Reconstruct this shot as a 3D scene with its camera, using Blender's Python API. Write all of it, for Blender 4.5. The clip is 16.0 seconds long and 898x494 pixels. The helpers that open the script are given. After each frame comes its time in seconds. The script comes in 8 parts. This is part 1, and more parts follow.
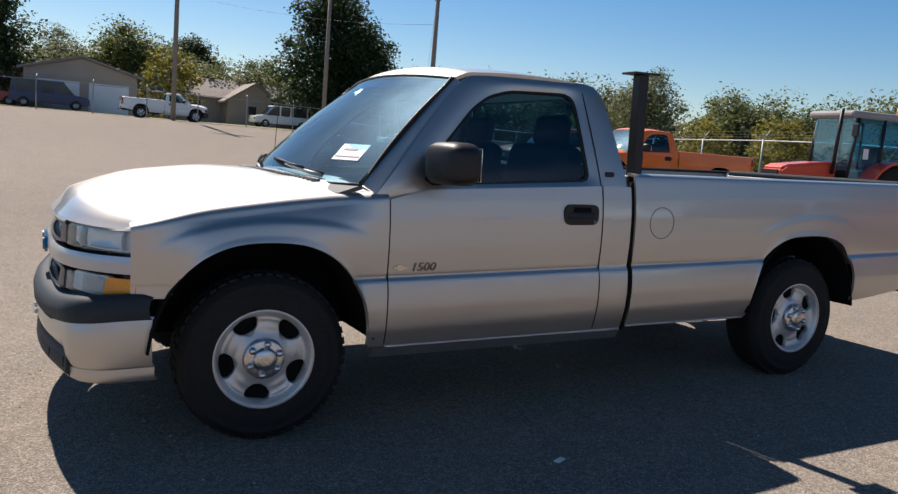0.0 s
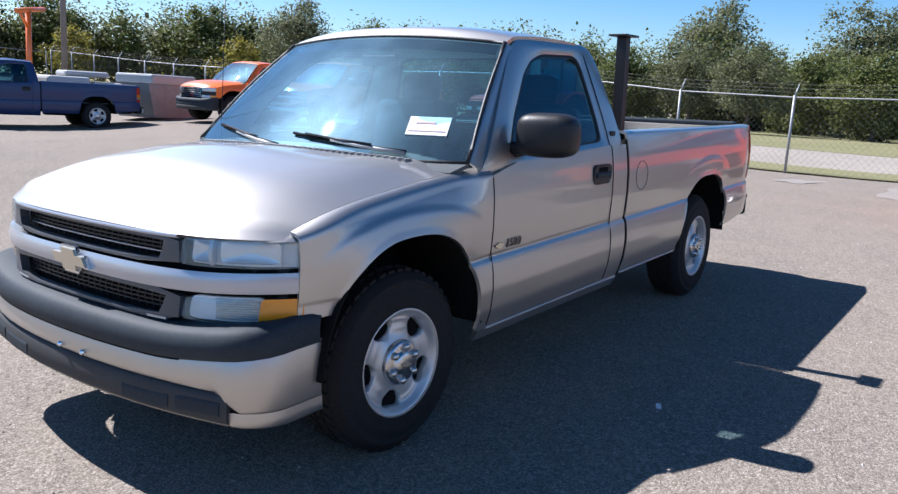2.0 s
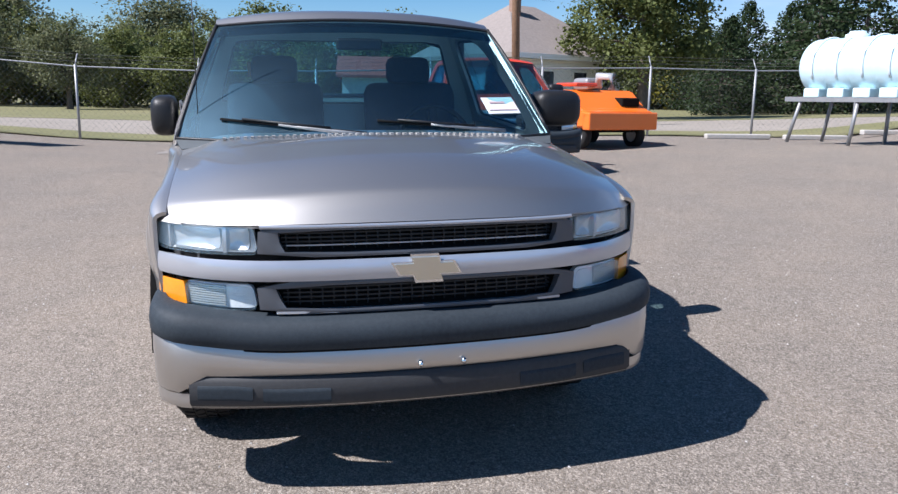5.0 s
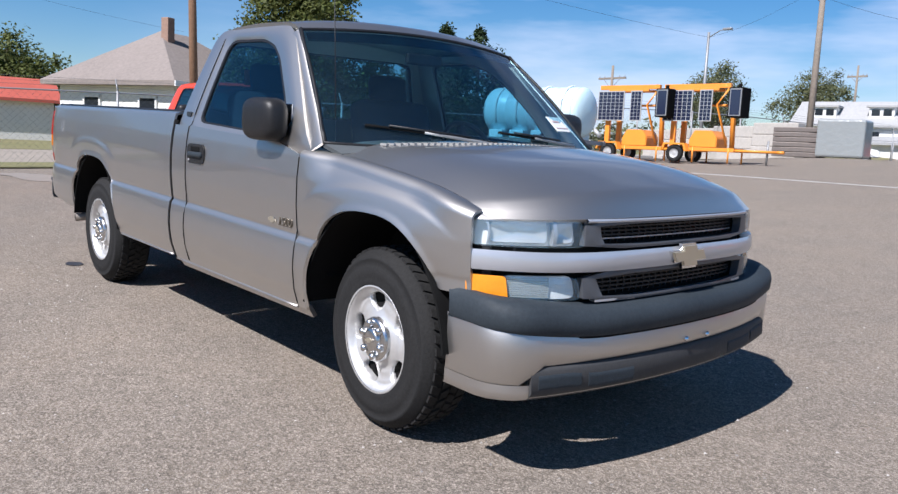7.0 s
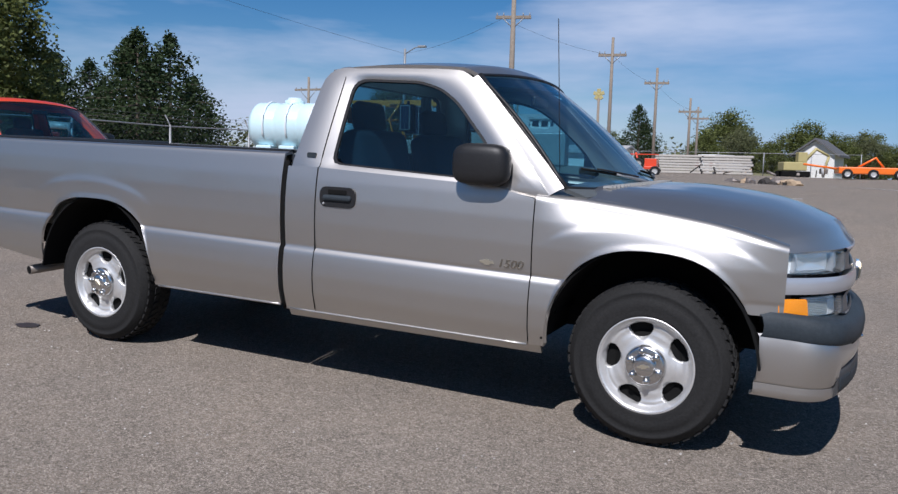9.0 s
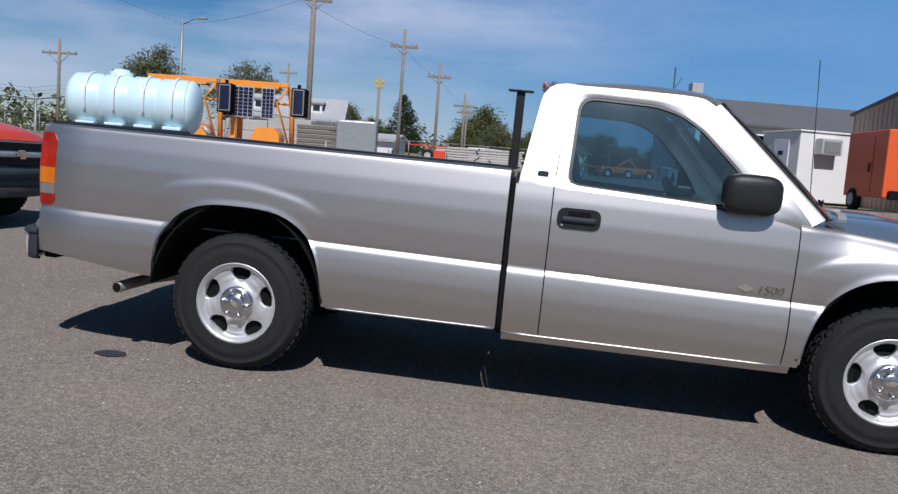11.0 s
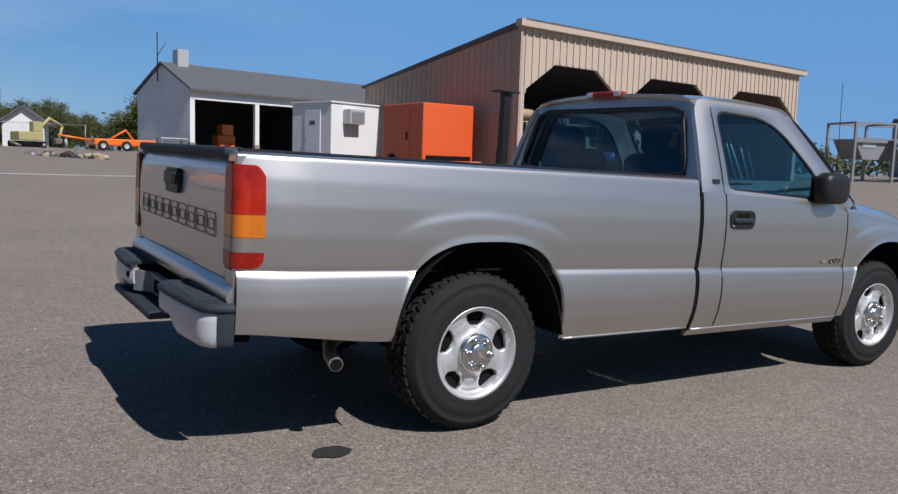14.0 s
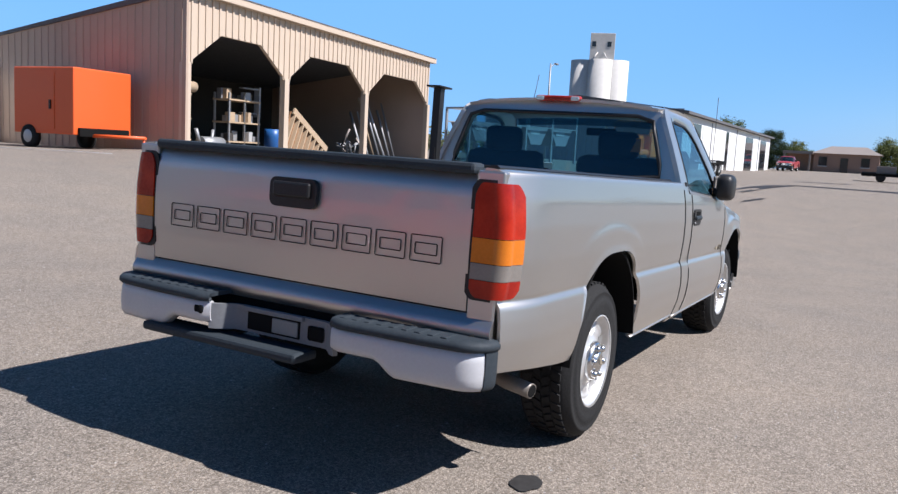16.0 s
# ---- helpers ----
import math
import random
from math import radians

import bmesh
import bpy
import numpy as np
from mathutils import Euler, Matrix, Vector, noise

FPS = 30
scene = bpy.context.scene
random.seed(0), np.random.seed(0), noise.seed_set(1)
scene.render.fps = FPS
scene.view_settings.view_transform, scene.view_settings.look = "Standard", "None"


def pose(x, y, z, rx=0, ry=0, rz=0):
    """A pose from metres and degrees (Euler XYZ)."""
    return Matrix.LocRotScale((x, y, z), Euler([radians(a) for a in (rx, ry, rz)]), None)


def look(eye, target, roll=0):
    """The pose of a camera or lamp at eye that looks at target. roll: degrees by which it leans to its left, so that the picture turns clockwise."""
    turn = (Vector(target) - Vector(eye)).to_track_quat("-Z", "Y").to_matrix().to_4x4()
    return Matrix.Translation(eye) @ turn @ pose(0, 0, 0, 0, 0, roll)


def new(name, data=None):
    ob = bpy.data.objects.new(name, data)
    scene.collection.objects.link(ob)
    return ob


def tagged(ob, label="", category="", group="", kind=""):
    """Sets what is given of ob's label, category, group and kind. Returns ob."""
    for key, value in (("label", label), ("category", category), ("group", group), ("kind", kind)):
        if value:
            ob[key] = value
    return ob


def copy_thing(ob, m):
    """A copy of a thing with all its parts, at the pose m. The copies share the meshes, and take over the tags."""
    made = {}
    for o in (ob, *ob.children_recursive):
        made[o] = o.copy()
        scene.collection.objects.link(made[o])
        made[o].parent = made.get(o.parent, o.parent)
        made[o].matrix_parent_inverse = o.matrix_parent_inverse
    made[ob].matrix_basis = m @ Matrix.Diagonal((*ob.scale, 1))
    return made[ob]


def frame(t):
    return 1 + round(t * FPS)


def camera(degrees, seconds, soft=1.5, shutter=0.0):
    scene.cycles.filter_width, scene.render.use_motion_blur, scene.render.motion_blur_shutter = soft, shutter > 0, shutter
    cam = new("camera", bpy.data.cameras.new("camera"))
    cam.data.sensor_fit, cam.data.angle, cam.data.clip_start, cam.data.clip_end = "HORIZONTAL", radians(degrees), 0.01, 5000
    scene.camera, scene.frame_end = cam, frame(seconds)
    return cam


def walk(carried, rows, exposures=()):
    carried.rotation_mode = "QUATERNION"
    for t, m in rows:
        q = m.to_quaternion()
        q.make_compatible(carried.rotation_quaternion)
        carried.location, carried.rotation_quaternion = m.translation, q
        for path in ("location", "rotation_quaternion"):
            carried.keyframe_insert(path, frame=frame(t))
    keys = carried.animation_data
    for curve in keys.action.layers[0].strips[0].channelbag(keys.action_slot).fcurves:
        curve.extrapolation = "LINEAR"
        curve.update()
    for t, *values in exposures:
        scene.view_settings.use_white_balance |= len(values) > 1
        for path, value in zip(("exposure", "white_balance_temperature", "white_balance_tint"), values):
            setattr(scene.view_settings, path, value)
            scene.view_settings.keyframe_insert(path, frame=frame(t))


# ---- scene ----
cam = camera(59.2, 16.0, soft=1.4)
PATH = [
    (0, pose(-2.606, -4.213, 1.330, 82.77, -4.64, -27.54)),
    (0.5, pose(-2.956, -3.890, 1.428, 79.80, -5.70, -31.76)),
    (1, pose(-3.320, -3.592, 1.444, 78.83, -5.08, -40.13)),
    (1.5, pose(-3.629, -3.196, 1.438, 78.08, -4.55, -45.67)),
    (2, pose(-4.048, -2.777, 1.381, 79.52, -3.21, -53.86)),
    (2.5, pose(-4.327, -2.251, 1.342, 79.39, -3.81, -60.26)),
    (3, pose(-4.649, -1.801, 1.308, 80.22, -5.97, -66.12)),
    (3.5, pose(-4.804, -1.165, 1.258, 81.57, -3.96, -75.12)),
    (4, pose(-4.991, -0.612, 1.290, 81.26, -4.08, -83.19)),
    (4.5, pose(-5.116, -0.060, 1.294, 80.31, -2.17, -93.12)),
    (6.8, pose(-4.404, 2.575, 1.143, 82.02, -2.39, -129.93)),
    (7, pose(-4.239, 2.744, 1.103, 82.92, -2.76, -131.00)),
    (7.5, pose(-3.836, 3.261, 1.094, 83.44, -3.47, -137.46)),
    (8, pose(-3.370, 3.696, 1.158, 84.63, -0.54, -146.87)),
    (8.5, pose(-2.907, 4.038, 1.177, 83.76, -0.18, -150.00)),
    (8.7, pose(-2.696, 4.194, 1.167, 83.96, -1.13, -151.77)),
    (10.8, pose(-0.175, 4.948, 1.208, 84.47, -1.18, -172.14)),
    (11, pose(0.086, 4.954, 1.223, 84.22, -4.24, -173.12)),
    (11.5, pose(0.774, 4.883, 1.223, 83.14, -4.64, -178.16)),
    (12, pose(1.442, 4.854, 1.219, 83.42, -4.36, -184.06)),
    (12.5, pose(2.065, 4.630, 1.227, 83.40, -5.38, -190.91)),
    (13, pose(2.686, 4.443, 1.243, 84.24, -3.85, -196.70)),
    (13.5, pose(3.225, 4.153, 1.256, 83.99, -2.52, -204.71)),
    (14, pose(3.759, 3.845, 1.290, 83.83, -1.81, -212.66)),
    (14.5, pose(4.219, 3.465, 1.302, 84.26, -3.53, -219.92)),
    (15, pose(4.610, 3.000, 1.315, 82.31, -4.14, -225.27)),
    (15.5, pose(4.980, 2.536, 1.349, 84.16, -1.87, -235.77)),
    (16, pose(5.241, 2.003, 1.354, 83.11, -3.03, -241.21)),
]
walk(cam, PATH, [(t, e, k, 15) for t, e, k in ((0.0, 0.62, 6750), (1.0, 0.68, 6150), (2.0, 1.08, 5780), (3.0, 1.04, 5750), (3.6, 0.88, 5750), (4.6, 0.84, 5780), (7.0, 0.64, 5950), (7.6, 0.55, 5950), (8.6, 0.18, 5880), (11.0, -0.1, 5850), (12.0, -0.2, 5950), (14.0, -0.02, 5950), (14.5, 0.25, 5900), (15.5, 0.64, 5980), (16.0, 0.73, 6000))])

# ---- world, sun ----
SUN_TO = Vector((-0.13, 0.84, 1.0)).normalized()
world = bpy.data.worlds.new("sky")
scene.world = world
world.use_nodes = True
wt = world.node_tree
wt.nodes.clear()
w_out = wt.nodes.new("ShaderNodeOutputWorld")
w_bg = wt.nodes.new("ShaderNodeBackground")
w_sky = wt.nodes.new("ShaderNodeTexSky")
w_sky.sky_type = "NISHITA"
w_sky.sun_disc = False
w_sky.sun_elevation = math.asin(SUN_TO.z)
w_sky.sun_rotation = math.atan2(SUN_TO.x, SUN_TO.y)
w_sky.air_density, w_sky.dust_density, w_sky.ozone_density = 1.0, 0.45, 2.2
w_sky.altitude = 300
# thin high cloud streaks, low over the horizon
w_co = wt.nodes.new("ShaderNodeTexCoord")
w_map = wt.nodes.new("ShaderNodeMapping")
w_map.inputs["Scale"].default_value = (1.0, 1.0, 5.0)
w_noise = wt.nodes.new("ShaderNodeTexNoise")
w_noise.inputs["Scale"].default_value = 1.7
w_noise.inputs["Detail"].default_value = 6.0
w_noise.inputs["Roughness"].default_value = 0.55
w_ramp = wt.nodes.new("ShaderNodeValToRGB")
w_ramp.color_ramp.elements[0].position = 0.46
w_ramp.color_ramp.elements[1].position = 0.68
w_ramp.color_ramp.elements[1].color = (0.95, 0.95, 0.95, 1)
w_mix = wt.nodes.new("ShaderNodeMix")
w_mix.data_type = "RGBA"
w_mix.inputs["B"].default_value = (7.4, 8.3, 9.9, 1)
wt.links.new(w_co.outputs["Generated"], w_map.inputs["Vector"])
wt.links.new(w_map.outputs["Vector"], w_noise.inputs["Vector"])
wt.links.new(w_noise.outputs["Fac"], w_ramp.inputs["Fac"])
# the bank lies low over the south
w_dot = wt.nodes.new("ShaderNodeVectorMath")
w_dot.operation = "DOT_PRODUCT"
w_dot.inputs[1].default_value = (0.30, -0.92, -0.25)
wt.links.new(w_co.outputs["Generated"], w_dot.inputs[0])
w_bank = wt.nodes.new("ShaderNodeMapRange")
w_bank.inputs["From Min"].default_value, w_bank.inputs["From Max"].default_value = 0.52, 0.86
wt.links.new(w_dot.outputs["Value"], w_bank.inputs["Value"])
w_mul = wt.nodes.new("ShaderNodeMath")
w_mul.operation = "MULTIPLY"
wt.links.new(w_ramp.outputs["Color"], w_mul.inputs[0])
wt.links.new(w_bank.outputs["Result"], w_mul.inputs[1])
wt.links.new(w_mul.outputs["Value"], w_mix.inputs["Factor"])
w_sat = wt.nodes.new("ShaderNodeHueSaturation")
w_sat.inputs["Saturation"].default_value = 1.42
wt.links.new(w_sky.outputs["Color"], w_sat.inputs["Color"])
wt.links.new(w_sat.outputs["Color"], w_mix.inputs["A"])
# clear bright blue in the south-west, opposite the sun
w_dot2 = wt.nodes.new("ShaderNodeVectorMath")
w_dot2.operation = "DOT_PRODUCT"
w_dot2.inputs[1].default_value = (-0.74, -0.66, -0.12)
wt.links.new(w_co.outputs["Generated"], w_dot2.inputs[0])
w_haze = wt.nodes.new("ShaderNodeMapRange")
w_haze.interpolation_type = "SMOOTHSTEP"
w_haze.inputs["From Min"].default_value, w_haze.inputs["From Max"].default_value = 0.35, 0.95
w_haze.inputs["To Max"].default_value = 0.85
wt.links.new(w_dot2.outputs["Value"], w_haze.inputs["Value"])
w_blue = wt.nodes.new("ShaderNodeMix")
w_blue.data_type = "RGBA"
w_blue.inputs["B"].default_value = (2.3, 5.2, 9.2, 1)
wt.links.new(w_haze.outputs["Result"], w_blue.inputs["Factor"])
wt.links.new(w_mix.outputs["Result"], w_blue.inputs["A"])
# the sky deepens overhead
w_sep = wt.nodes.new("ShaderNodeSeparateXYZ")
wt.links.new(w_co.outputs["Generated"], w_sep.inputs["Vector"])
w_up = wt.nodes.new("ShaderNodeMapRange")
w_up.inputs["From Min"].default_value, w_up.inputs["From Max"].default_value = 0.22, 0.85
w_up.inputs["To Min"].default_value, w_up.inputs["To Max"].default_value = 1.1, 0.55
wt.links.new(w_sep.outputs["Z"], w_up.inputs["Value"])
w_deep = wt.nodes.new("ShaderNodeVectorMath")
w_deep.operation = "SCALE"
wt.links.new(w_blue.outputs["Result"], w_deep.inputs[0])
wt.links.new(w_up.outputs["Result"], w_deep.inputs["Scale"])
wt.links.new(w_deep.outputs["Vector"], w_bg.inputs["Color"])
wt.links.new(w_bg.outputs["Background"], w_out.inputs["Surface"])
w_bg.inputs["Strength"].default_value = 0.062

sun_data = bpy.data.lights.new("sun", "SUN")
sun_data.energy, sun_data.angle, sun_data.color = 5.0, radians(0.53), (1.0, 0.95, 0.87)
sun = new("sun", sun_data)
sun.matrix_world = look(SUN_TO * 50, (0, 0, 0))


# ---- materials ----
def material(name, color, rough=0.6, metal=0.0, coat=0.0, grain=0.0, grain_scale=30.0, blotch=0.0, blotch_scale=1.5, bump=0.0,
             bump_scale=80.0, color2=None, spec=0.5, emit=0.0, island=0.0, piece=0.0, crisp=0.2, mottle=0.0, mottle_scale=5.0):
    """A surface with variation at two scales (blotches, grain) and fine relief."""
    m = bpy.data.materials.new(name)
    m.use_nodes = True
    t = m.node_tree
    b = t.nodes["Principled BSDF"]
    b.inputs["Base Color"].default_value = (*color, 1)
    b.inputs["Roughness"].default_value = rough
    b.inputs["Metallic"].default_value = metal
    b.inputs["Coat Weight"].default_value = coat
    b.inputs["Coat Roughness"].default_value = 0.08
    b.inputs["Specular IOR Level"].default_value = spec
    if emit:
        b.inputs["Emission Color"].default_value = (*color, 1)
        b.inputs["Emission Strength"].default_value = emit
    co = t.nodes.new("ShaderNodeTexCoord")
    last = None

    def noise_tex(scale, detail):
        n = t.nodes.new("ShaderNodeTexNoise")
        n.inputs["Scale"].default_value = scale
        n.inputs["Detail"].default_value = detail
        t.links.new(co.outputs["Object"], n.inputs["Vector"])
        return n

    def mix(a, fac_socket, color_b, lo, hi, span=0.2):
        r = t.nodes.new("ShaderNodeMapRange")
        r.inputs["From Min"].default_value, r.inputs["From Max"].default_value = 0.5 - span, 0.5 + span
        r.inputs["To Min"].default_value, r.inputs["To Max"].default_value = lo, hi
        t.links.new(fac_socket, r.inputs["Value"])
        x = t.nodes.new("ShaderNodeMix")
        x.data_type = "RGBA"
        t.links.new(r.outputs["Result"], x.inputs["Factor"])
        if a is None:
            x.inputs["A"].default_value = (*color, 1)
        else:
            t.links.new(a, x.inputs["A"])
        x.inputs["B"].default_value = (*color_b, 1)
        return x.outputs["Result"]

    if blotch:
        c2 = color2 or tuple(c * 0.6 for c in color)
        last = mix(last, noise_tex(blotch_scale, 4).outputs["Fac"], c2, 0.0, blotch)
    if mottle:
        last = mix(last, noise_tex(mottle_scale, 5).outputs["Fac"], tuple(c * 0.62 for c in color), 0.0, mottle, 0.13)
        last = mix(last, noise_tex(mottle_scale * 0.23, 5).outputs["Fac"], (color[0] * 1.35, color[1] * 1.25, color[2] * 1.12), 0.0, mottle * 0.8, 0.13)
    if grain:
        n = noise_tex(grain_scale, 3)
        last = mix(last, n.outputs["Fac"], tuple(min(1, c * 1.5 + 0.02) for c in color), 0.0, grain, crisp)
        n2 = noise_tex(grain_scale * 2.3, 2)
        last = mix(last, n2.outputs["Fac"], tuple(c * 0.45 for c in color), 0.0, grain * 0.7, crisp)
    if island or piece:
        src = t.nodes.new("ShaderNodeNewGeometry").outputs["Random Per Island"] if island else t.nodes.new("ShaderNodeObjectInfo").outputs["Random"]
        h = t.nodes.new("ShaderNodeHueSaturation")
        r = t.nodes.new("ShaderNodeMapRange")
        k = island or piece
        r.inputs["To Min"].default_value, r.inputs["To Max"].default_value = 1 - k, 1 + k
        t.links.new(src, r.inputs["Value"])
        t.links.new(r.outputs["Result"], h.inputs["Value"])
        if last is None:
            h.inputs["Color"].default_value = (*color, 1)
        else:
            t.links.new(last, h.inputs["Color"])
        last = h.outputs["Color"]
    if last is not None:
        t.links.new(last, b.inputs["Base Color"])
    if bump:
        n = noise_tex(bump_scale, 4)
        bp = t.nodes.new("ShaderNodeBump")
        bp.inputs["Strength"].default_value = bump
        bp.inputs["Distance"].default_value = 0.02
        t.links.new(n.outputs["Fac"], bp.inputs["Height"])
        t.links.new(bp.outputs["Normal"], b.inputs["Normal"])
    return m


def glass(name, tint, ior=1.5, sky_veil=0.05):
    """Tinted pane: mostly see-through with a sharp sky reflection and a thin dusty film coloured like sky sheen."""
    m = bpy.data.materials.new(name)
    m.use_nodes = True
    t = m.node_tree
    t.nodes.clear()
    o = t.nodes.new("ShaderNodeOutputMaterial")
    tr = t.nodes.new("ShaderNodeBsdfTransparent")
    tr.inputs["Color"].default_value = (*tint, 1)
    gl = t.nodes.new("ShaderNodeBsdfGlossy")
    gl.inputs["Roughness"].default_value = 0.02
    # sheen grows towards grazing views, alike from both sides
    f0 = ((ior - 1) / (ior + 1)) ** 2
    lw = t.nodes.new("ShaderNodeLayerWeight")
    lw.inputs["Blend"].default_value = 0.5
    pw = t.nodes.new("ShaderNodeMath")
    pw.operation = "POWER"
    pw.inputs[1].default_value = 4.5
    t.links.new(lw.outputs["Facing"], pw.inputs[0])
    fr = t.nodes.new("ShaderNodeMapRange")
    fr.inputs["To Min"].default_value = f0
    t.links.new(pw.outputs["Value"], fr.inputs["Value"])
    x = t.nodes.new("ShaderNodeMixShader")
    t.links.new(fr.outputs["Result"], x.inputs["Fac"])
    # dusty film tinted blue: sky sheen put into its colour, scattering both ways
    film = t.nodes.new("ShaderNodeBsdfGlossy")
    film.inputs["Color"].default_value = (0.42, 0.70, 0.92, 1)
    film.inputs["Roughness"].default_value = 0.48
    glow = t.nodes.new("ShaderNodeBsdfTranslucent")
    glow.inputs["Color"].default_value = (0.48, 0.73, 0.83, 1)
    half = t.nodes.new("ShaderNodeMixShader")
    half.inputs["Fac"].default_value = 0.3
    t.links.new(film.outputs["BSDF"], half.inputs[1])
    t.links.new(glow.outputs["BSDF"], half.inputs[2])
    co = t.nodes.new("ShaderNodeTexCoord")
    n = t.nodes.new("ShaderNodeTexNoise")
    n.inputs["Scale"].default_value = 2.5
    n.inputs["Detail"].default_value = 5
    t.links.new(co.outputs["Object"], n.inputs["Vector"])
    r = t.nodes.new("ShaderNodeMapRange")
    r.inputs["From Min"].default_value, r.inputs["From Max"].default_value = 0.3, 0.7
    r.inputs["To Min"].default_value, r.inputs["To Max"].default_value = sky_veil * 0.6, sky_veil * 1.4
    t.links.new(n.outputs["Fac"], r.inputs["Value"])
    base = t.nodes.new("ShaderNodeMixShader")
    t.links.new(r.outputs["Result"], base.inputs["Fac"])
    t.links.new(tr.outputs["BSDF"], base.inputs[1])
    t.links.new(half.outputs["Shader"], base.inputs[2])
    t.links.new(base.outputs["Shader"], x.inputs[1])
    t.links.new(gl.outputs["BSDF"], x.inputs[2])
    t.links.new(x.outputs["Shader"], o.inputs["Surface"])
    return m


def paint(name, color, metal=0.0, rough=0.4, coat=0.6):
    return material(name, color, rough, metal, coat, grain=0.05, grain_scale=300, blotch=0.16, blotch_scale=1.1,
                    color2=tuple(c * 0.82 for c in color), bump=0.015, bump_scale=900)


M = {}
M["asphalt"] = material("asphalt", (0.216, 0.186, 0.156), 0.9, grain=0.95, grain_scale=95, blotch=0.55, blotch_scale=0.35,
                        color2=(0.160, 0.138, 0.117), bump=0.45, bump_scale=85, spec=0.12, crisp=0.08, mottle=0.6, mottle_scale=4.5)
# aggregate: single stones of their own shade
at_ = M["asphalt"].node_tree
a_b = at_.nodes["Principled BSDF"]
a_src = a_b.inputs["Base Color"].links[0].from_socket
a_co = at_.nodes.new("ShaderNodeTexCoord")
for a_scale, a_lo, a_hi in ((62.0, 0.80, 1.20), (150.0, 0.84, 1.16)):
    a_v = at_.nodes.new("ShaderNodeTexVoronoi")
    a_v.inputs["Scale"].default_value = a_scale
    at_.links.new(a_co.outputs["Object"], a_v.inputs["Vector"])
    a_s = at_.nodes.new("ShaderNodeSeparateColor")
    at_.links.new(a_v.outputs["Color"], a_s.inputs["Color"])
    a_r = at_.nodes.new("ShaderNodeMapRange")
    a_r.inputs["To Min"].default_value, a_r.inputs["To Max"].default_value = a_lo, a_hi
    at_.links.new(a_s.outputs["Red"], a_r.inputs["Value"])
    a_h = at_.nodes.new("ShaderNodeHueSaturation")
    at_.links.new(a_r.outputs["Result"], a_h.inputs["Value"])
    at_.links.new(a_src, a_h.inputs["Color"])
    a_src = a_h.outputs["Color"]
at_.links.new(a_src, a_b.inputs["Base Color"])
M["hub"] = material("chrome_hub", (0.62, 0.62, 0.62), 0.27, 1.0, blotch=0.3, blotch_scale=20)
M["concrete"] = material("concrete", (0.46, 0.43, 0.39), 0.85, grain=0.25, grain_scale=12, blotch=0.4, blotch_scale=0.5, bump=0.2)
M["grass"] = material("grass", (0.155, 0.15, 0.06), 0.9, grain=0.5, grain_scale=9, blotch=0.6, blotch_scale=0.25, color2=(0.25, 0.21, 0.11), bump=0.4, bump_scale=25)
M["pewter"] = paint("pewter_paint", (0.53, 0.51, 0.485), 1.0, 0.46, 0.8)
M["pewter"].node_tree.nodes["Principled BSDF"].inputs["Coat Roughness"].default_value = 0.035
M["orange"] = paint("orange_paint", (0.85, 0.17, 0.012))
M["red"] = paint("red_paint", (0.68, 0.062, 0.02))
M["navy"] = paint("navy_paint", (0.010, 0.032, 0.105), 0.0, 0.4, 0.1)
M["white"] = paint("white_paint", (0.78, 0.78, 0.76))
M["maroon"] = paint("dark_red_paint", (0.35, 0.03, 0.03))
M["black"] = material("black_plastic", (0.015, 0.015, 0.016), 0.45, spec=0.35, grain=0.2, grain_scale=120, blotch=0.3, bump=0.08, bump_scale=400)
M["pad"] = material("weathered_bumper_pad", (0.024, 0.031, 0.038), 0.62, spec=0.2, grain=0.3, grain_scale=60, blotch=0.5, blotch_scale=3, color2=(0.042, 0.054, 0.065), bump=0.1, bump_scale=300)
M["void"] = material("underside", (0.010, 0.010, 0.010), 0.95, blotch=0.4, blotch_scale=5, spec=0.1)
M["rubber"] = material("tyre_rubber", (0.015, 0.015, 0.0152), 0.8, spec=0.2, grain=0.3, grain_scale=90, blotch=0.4, blotch_scale=4, color2=(0.026, 0.025, 0.024), bump=0.15, bump_scale=150)
M["wheel"] = material("silver_wheel_paint", (0.66, 0.655, 0.645), 0.42, 0.6, 0.15, blotch=0.35, blotch_scale=8, color2=(0.42, 0.41, 0.39), grain=0.12, grain_scale=60)
M["chrome"] = material("chrome", (0.78, 0.78, 0.78), 0.12, 1.0, blotch=0.15, blotch_scale=9)
M["mirror"] = material("mirror_glass", (0.55, 0.58, 0.62), 0.03, 1.0)
M["gold"] = material("gold_badge", (0.62, 0.57, 0.46), 0.3, 0.8, blotch=0.1)
M["bar"] = material("silver_grille_bar", (0.52, 0.53, 0.56), 0.3, 0.5, 0.3, blotch=0.2, blotch_scale=5)
M["valance"] = material("weathered_valance", (0.052, 0.052, 0.053), 0.65, 0.0, spec=0.25, blotch=0.5, blotch_scale=4, color2=(0.035, 0.036, 0.037), grain=0.15, grain_scale=60, bump=0.05)
M["bumper_white"] = material("painted_step_bumper", (0.42, 0.42, 0.415), 0.45, 0.1, blotch=0.3, blotch_scale=6, color2=(0.45, 0.43, 0.42), grain=0.1)
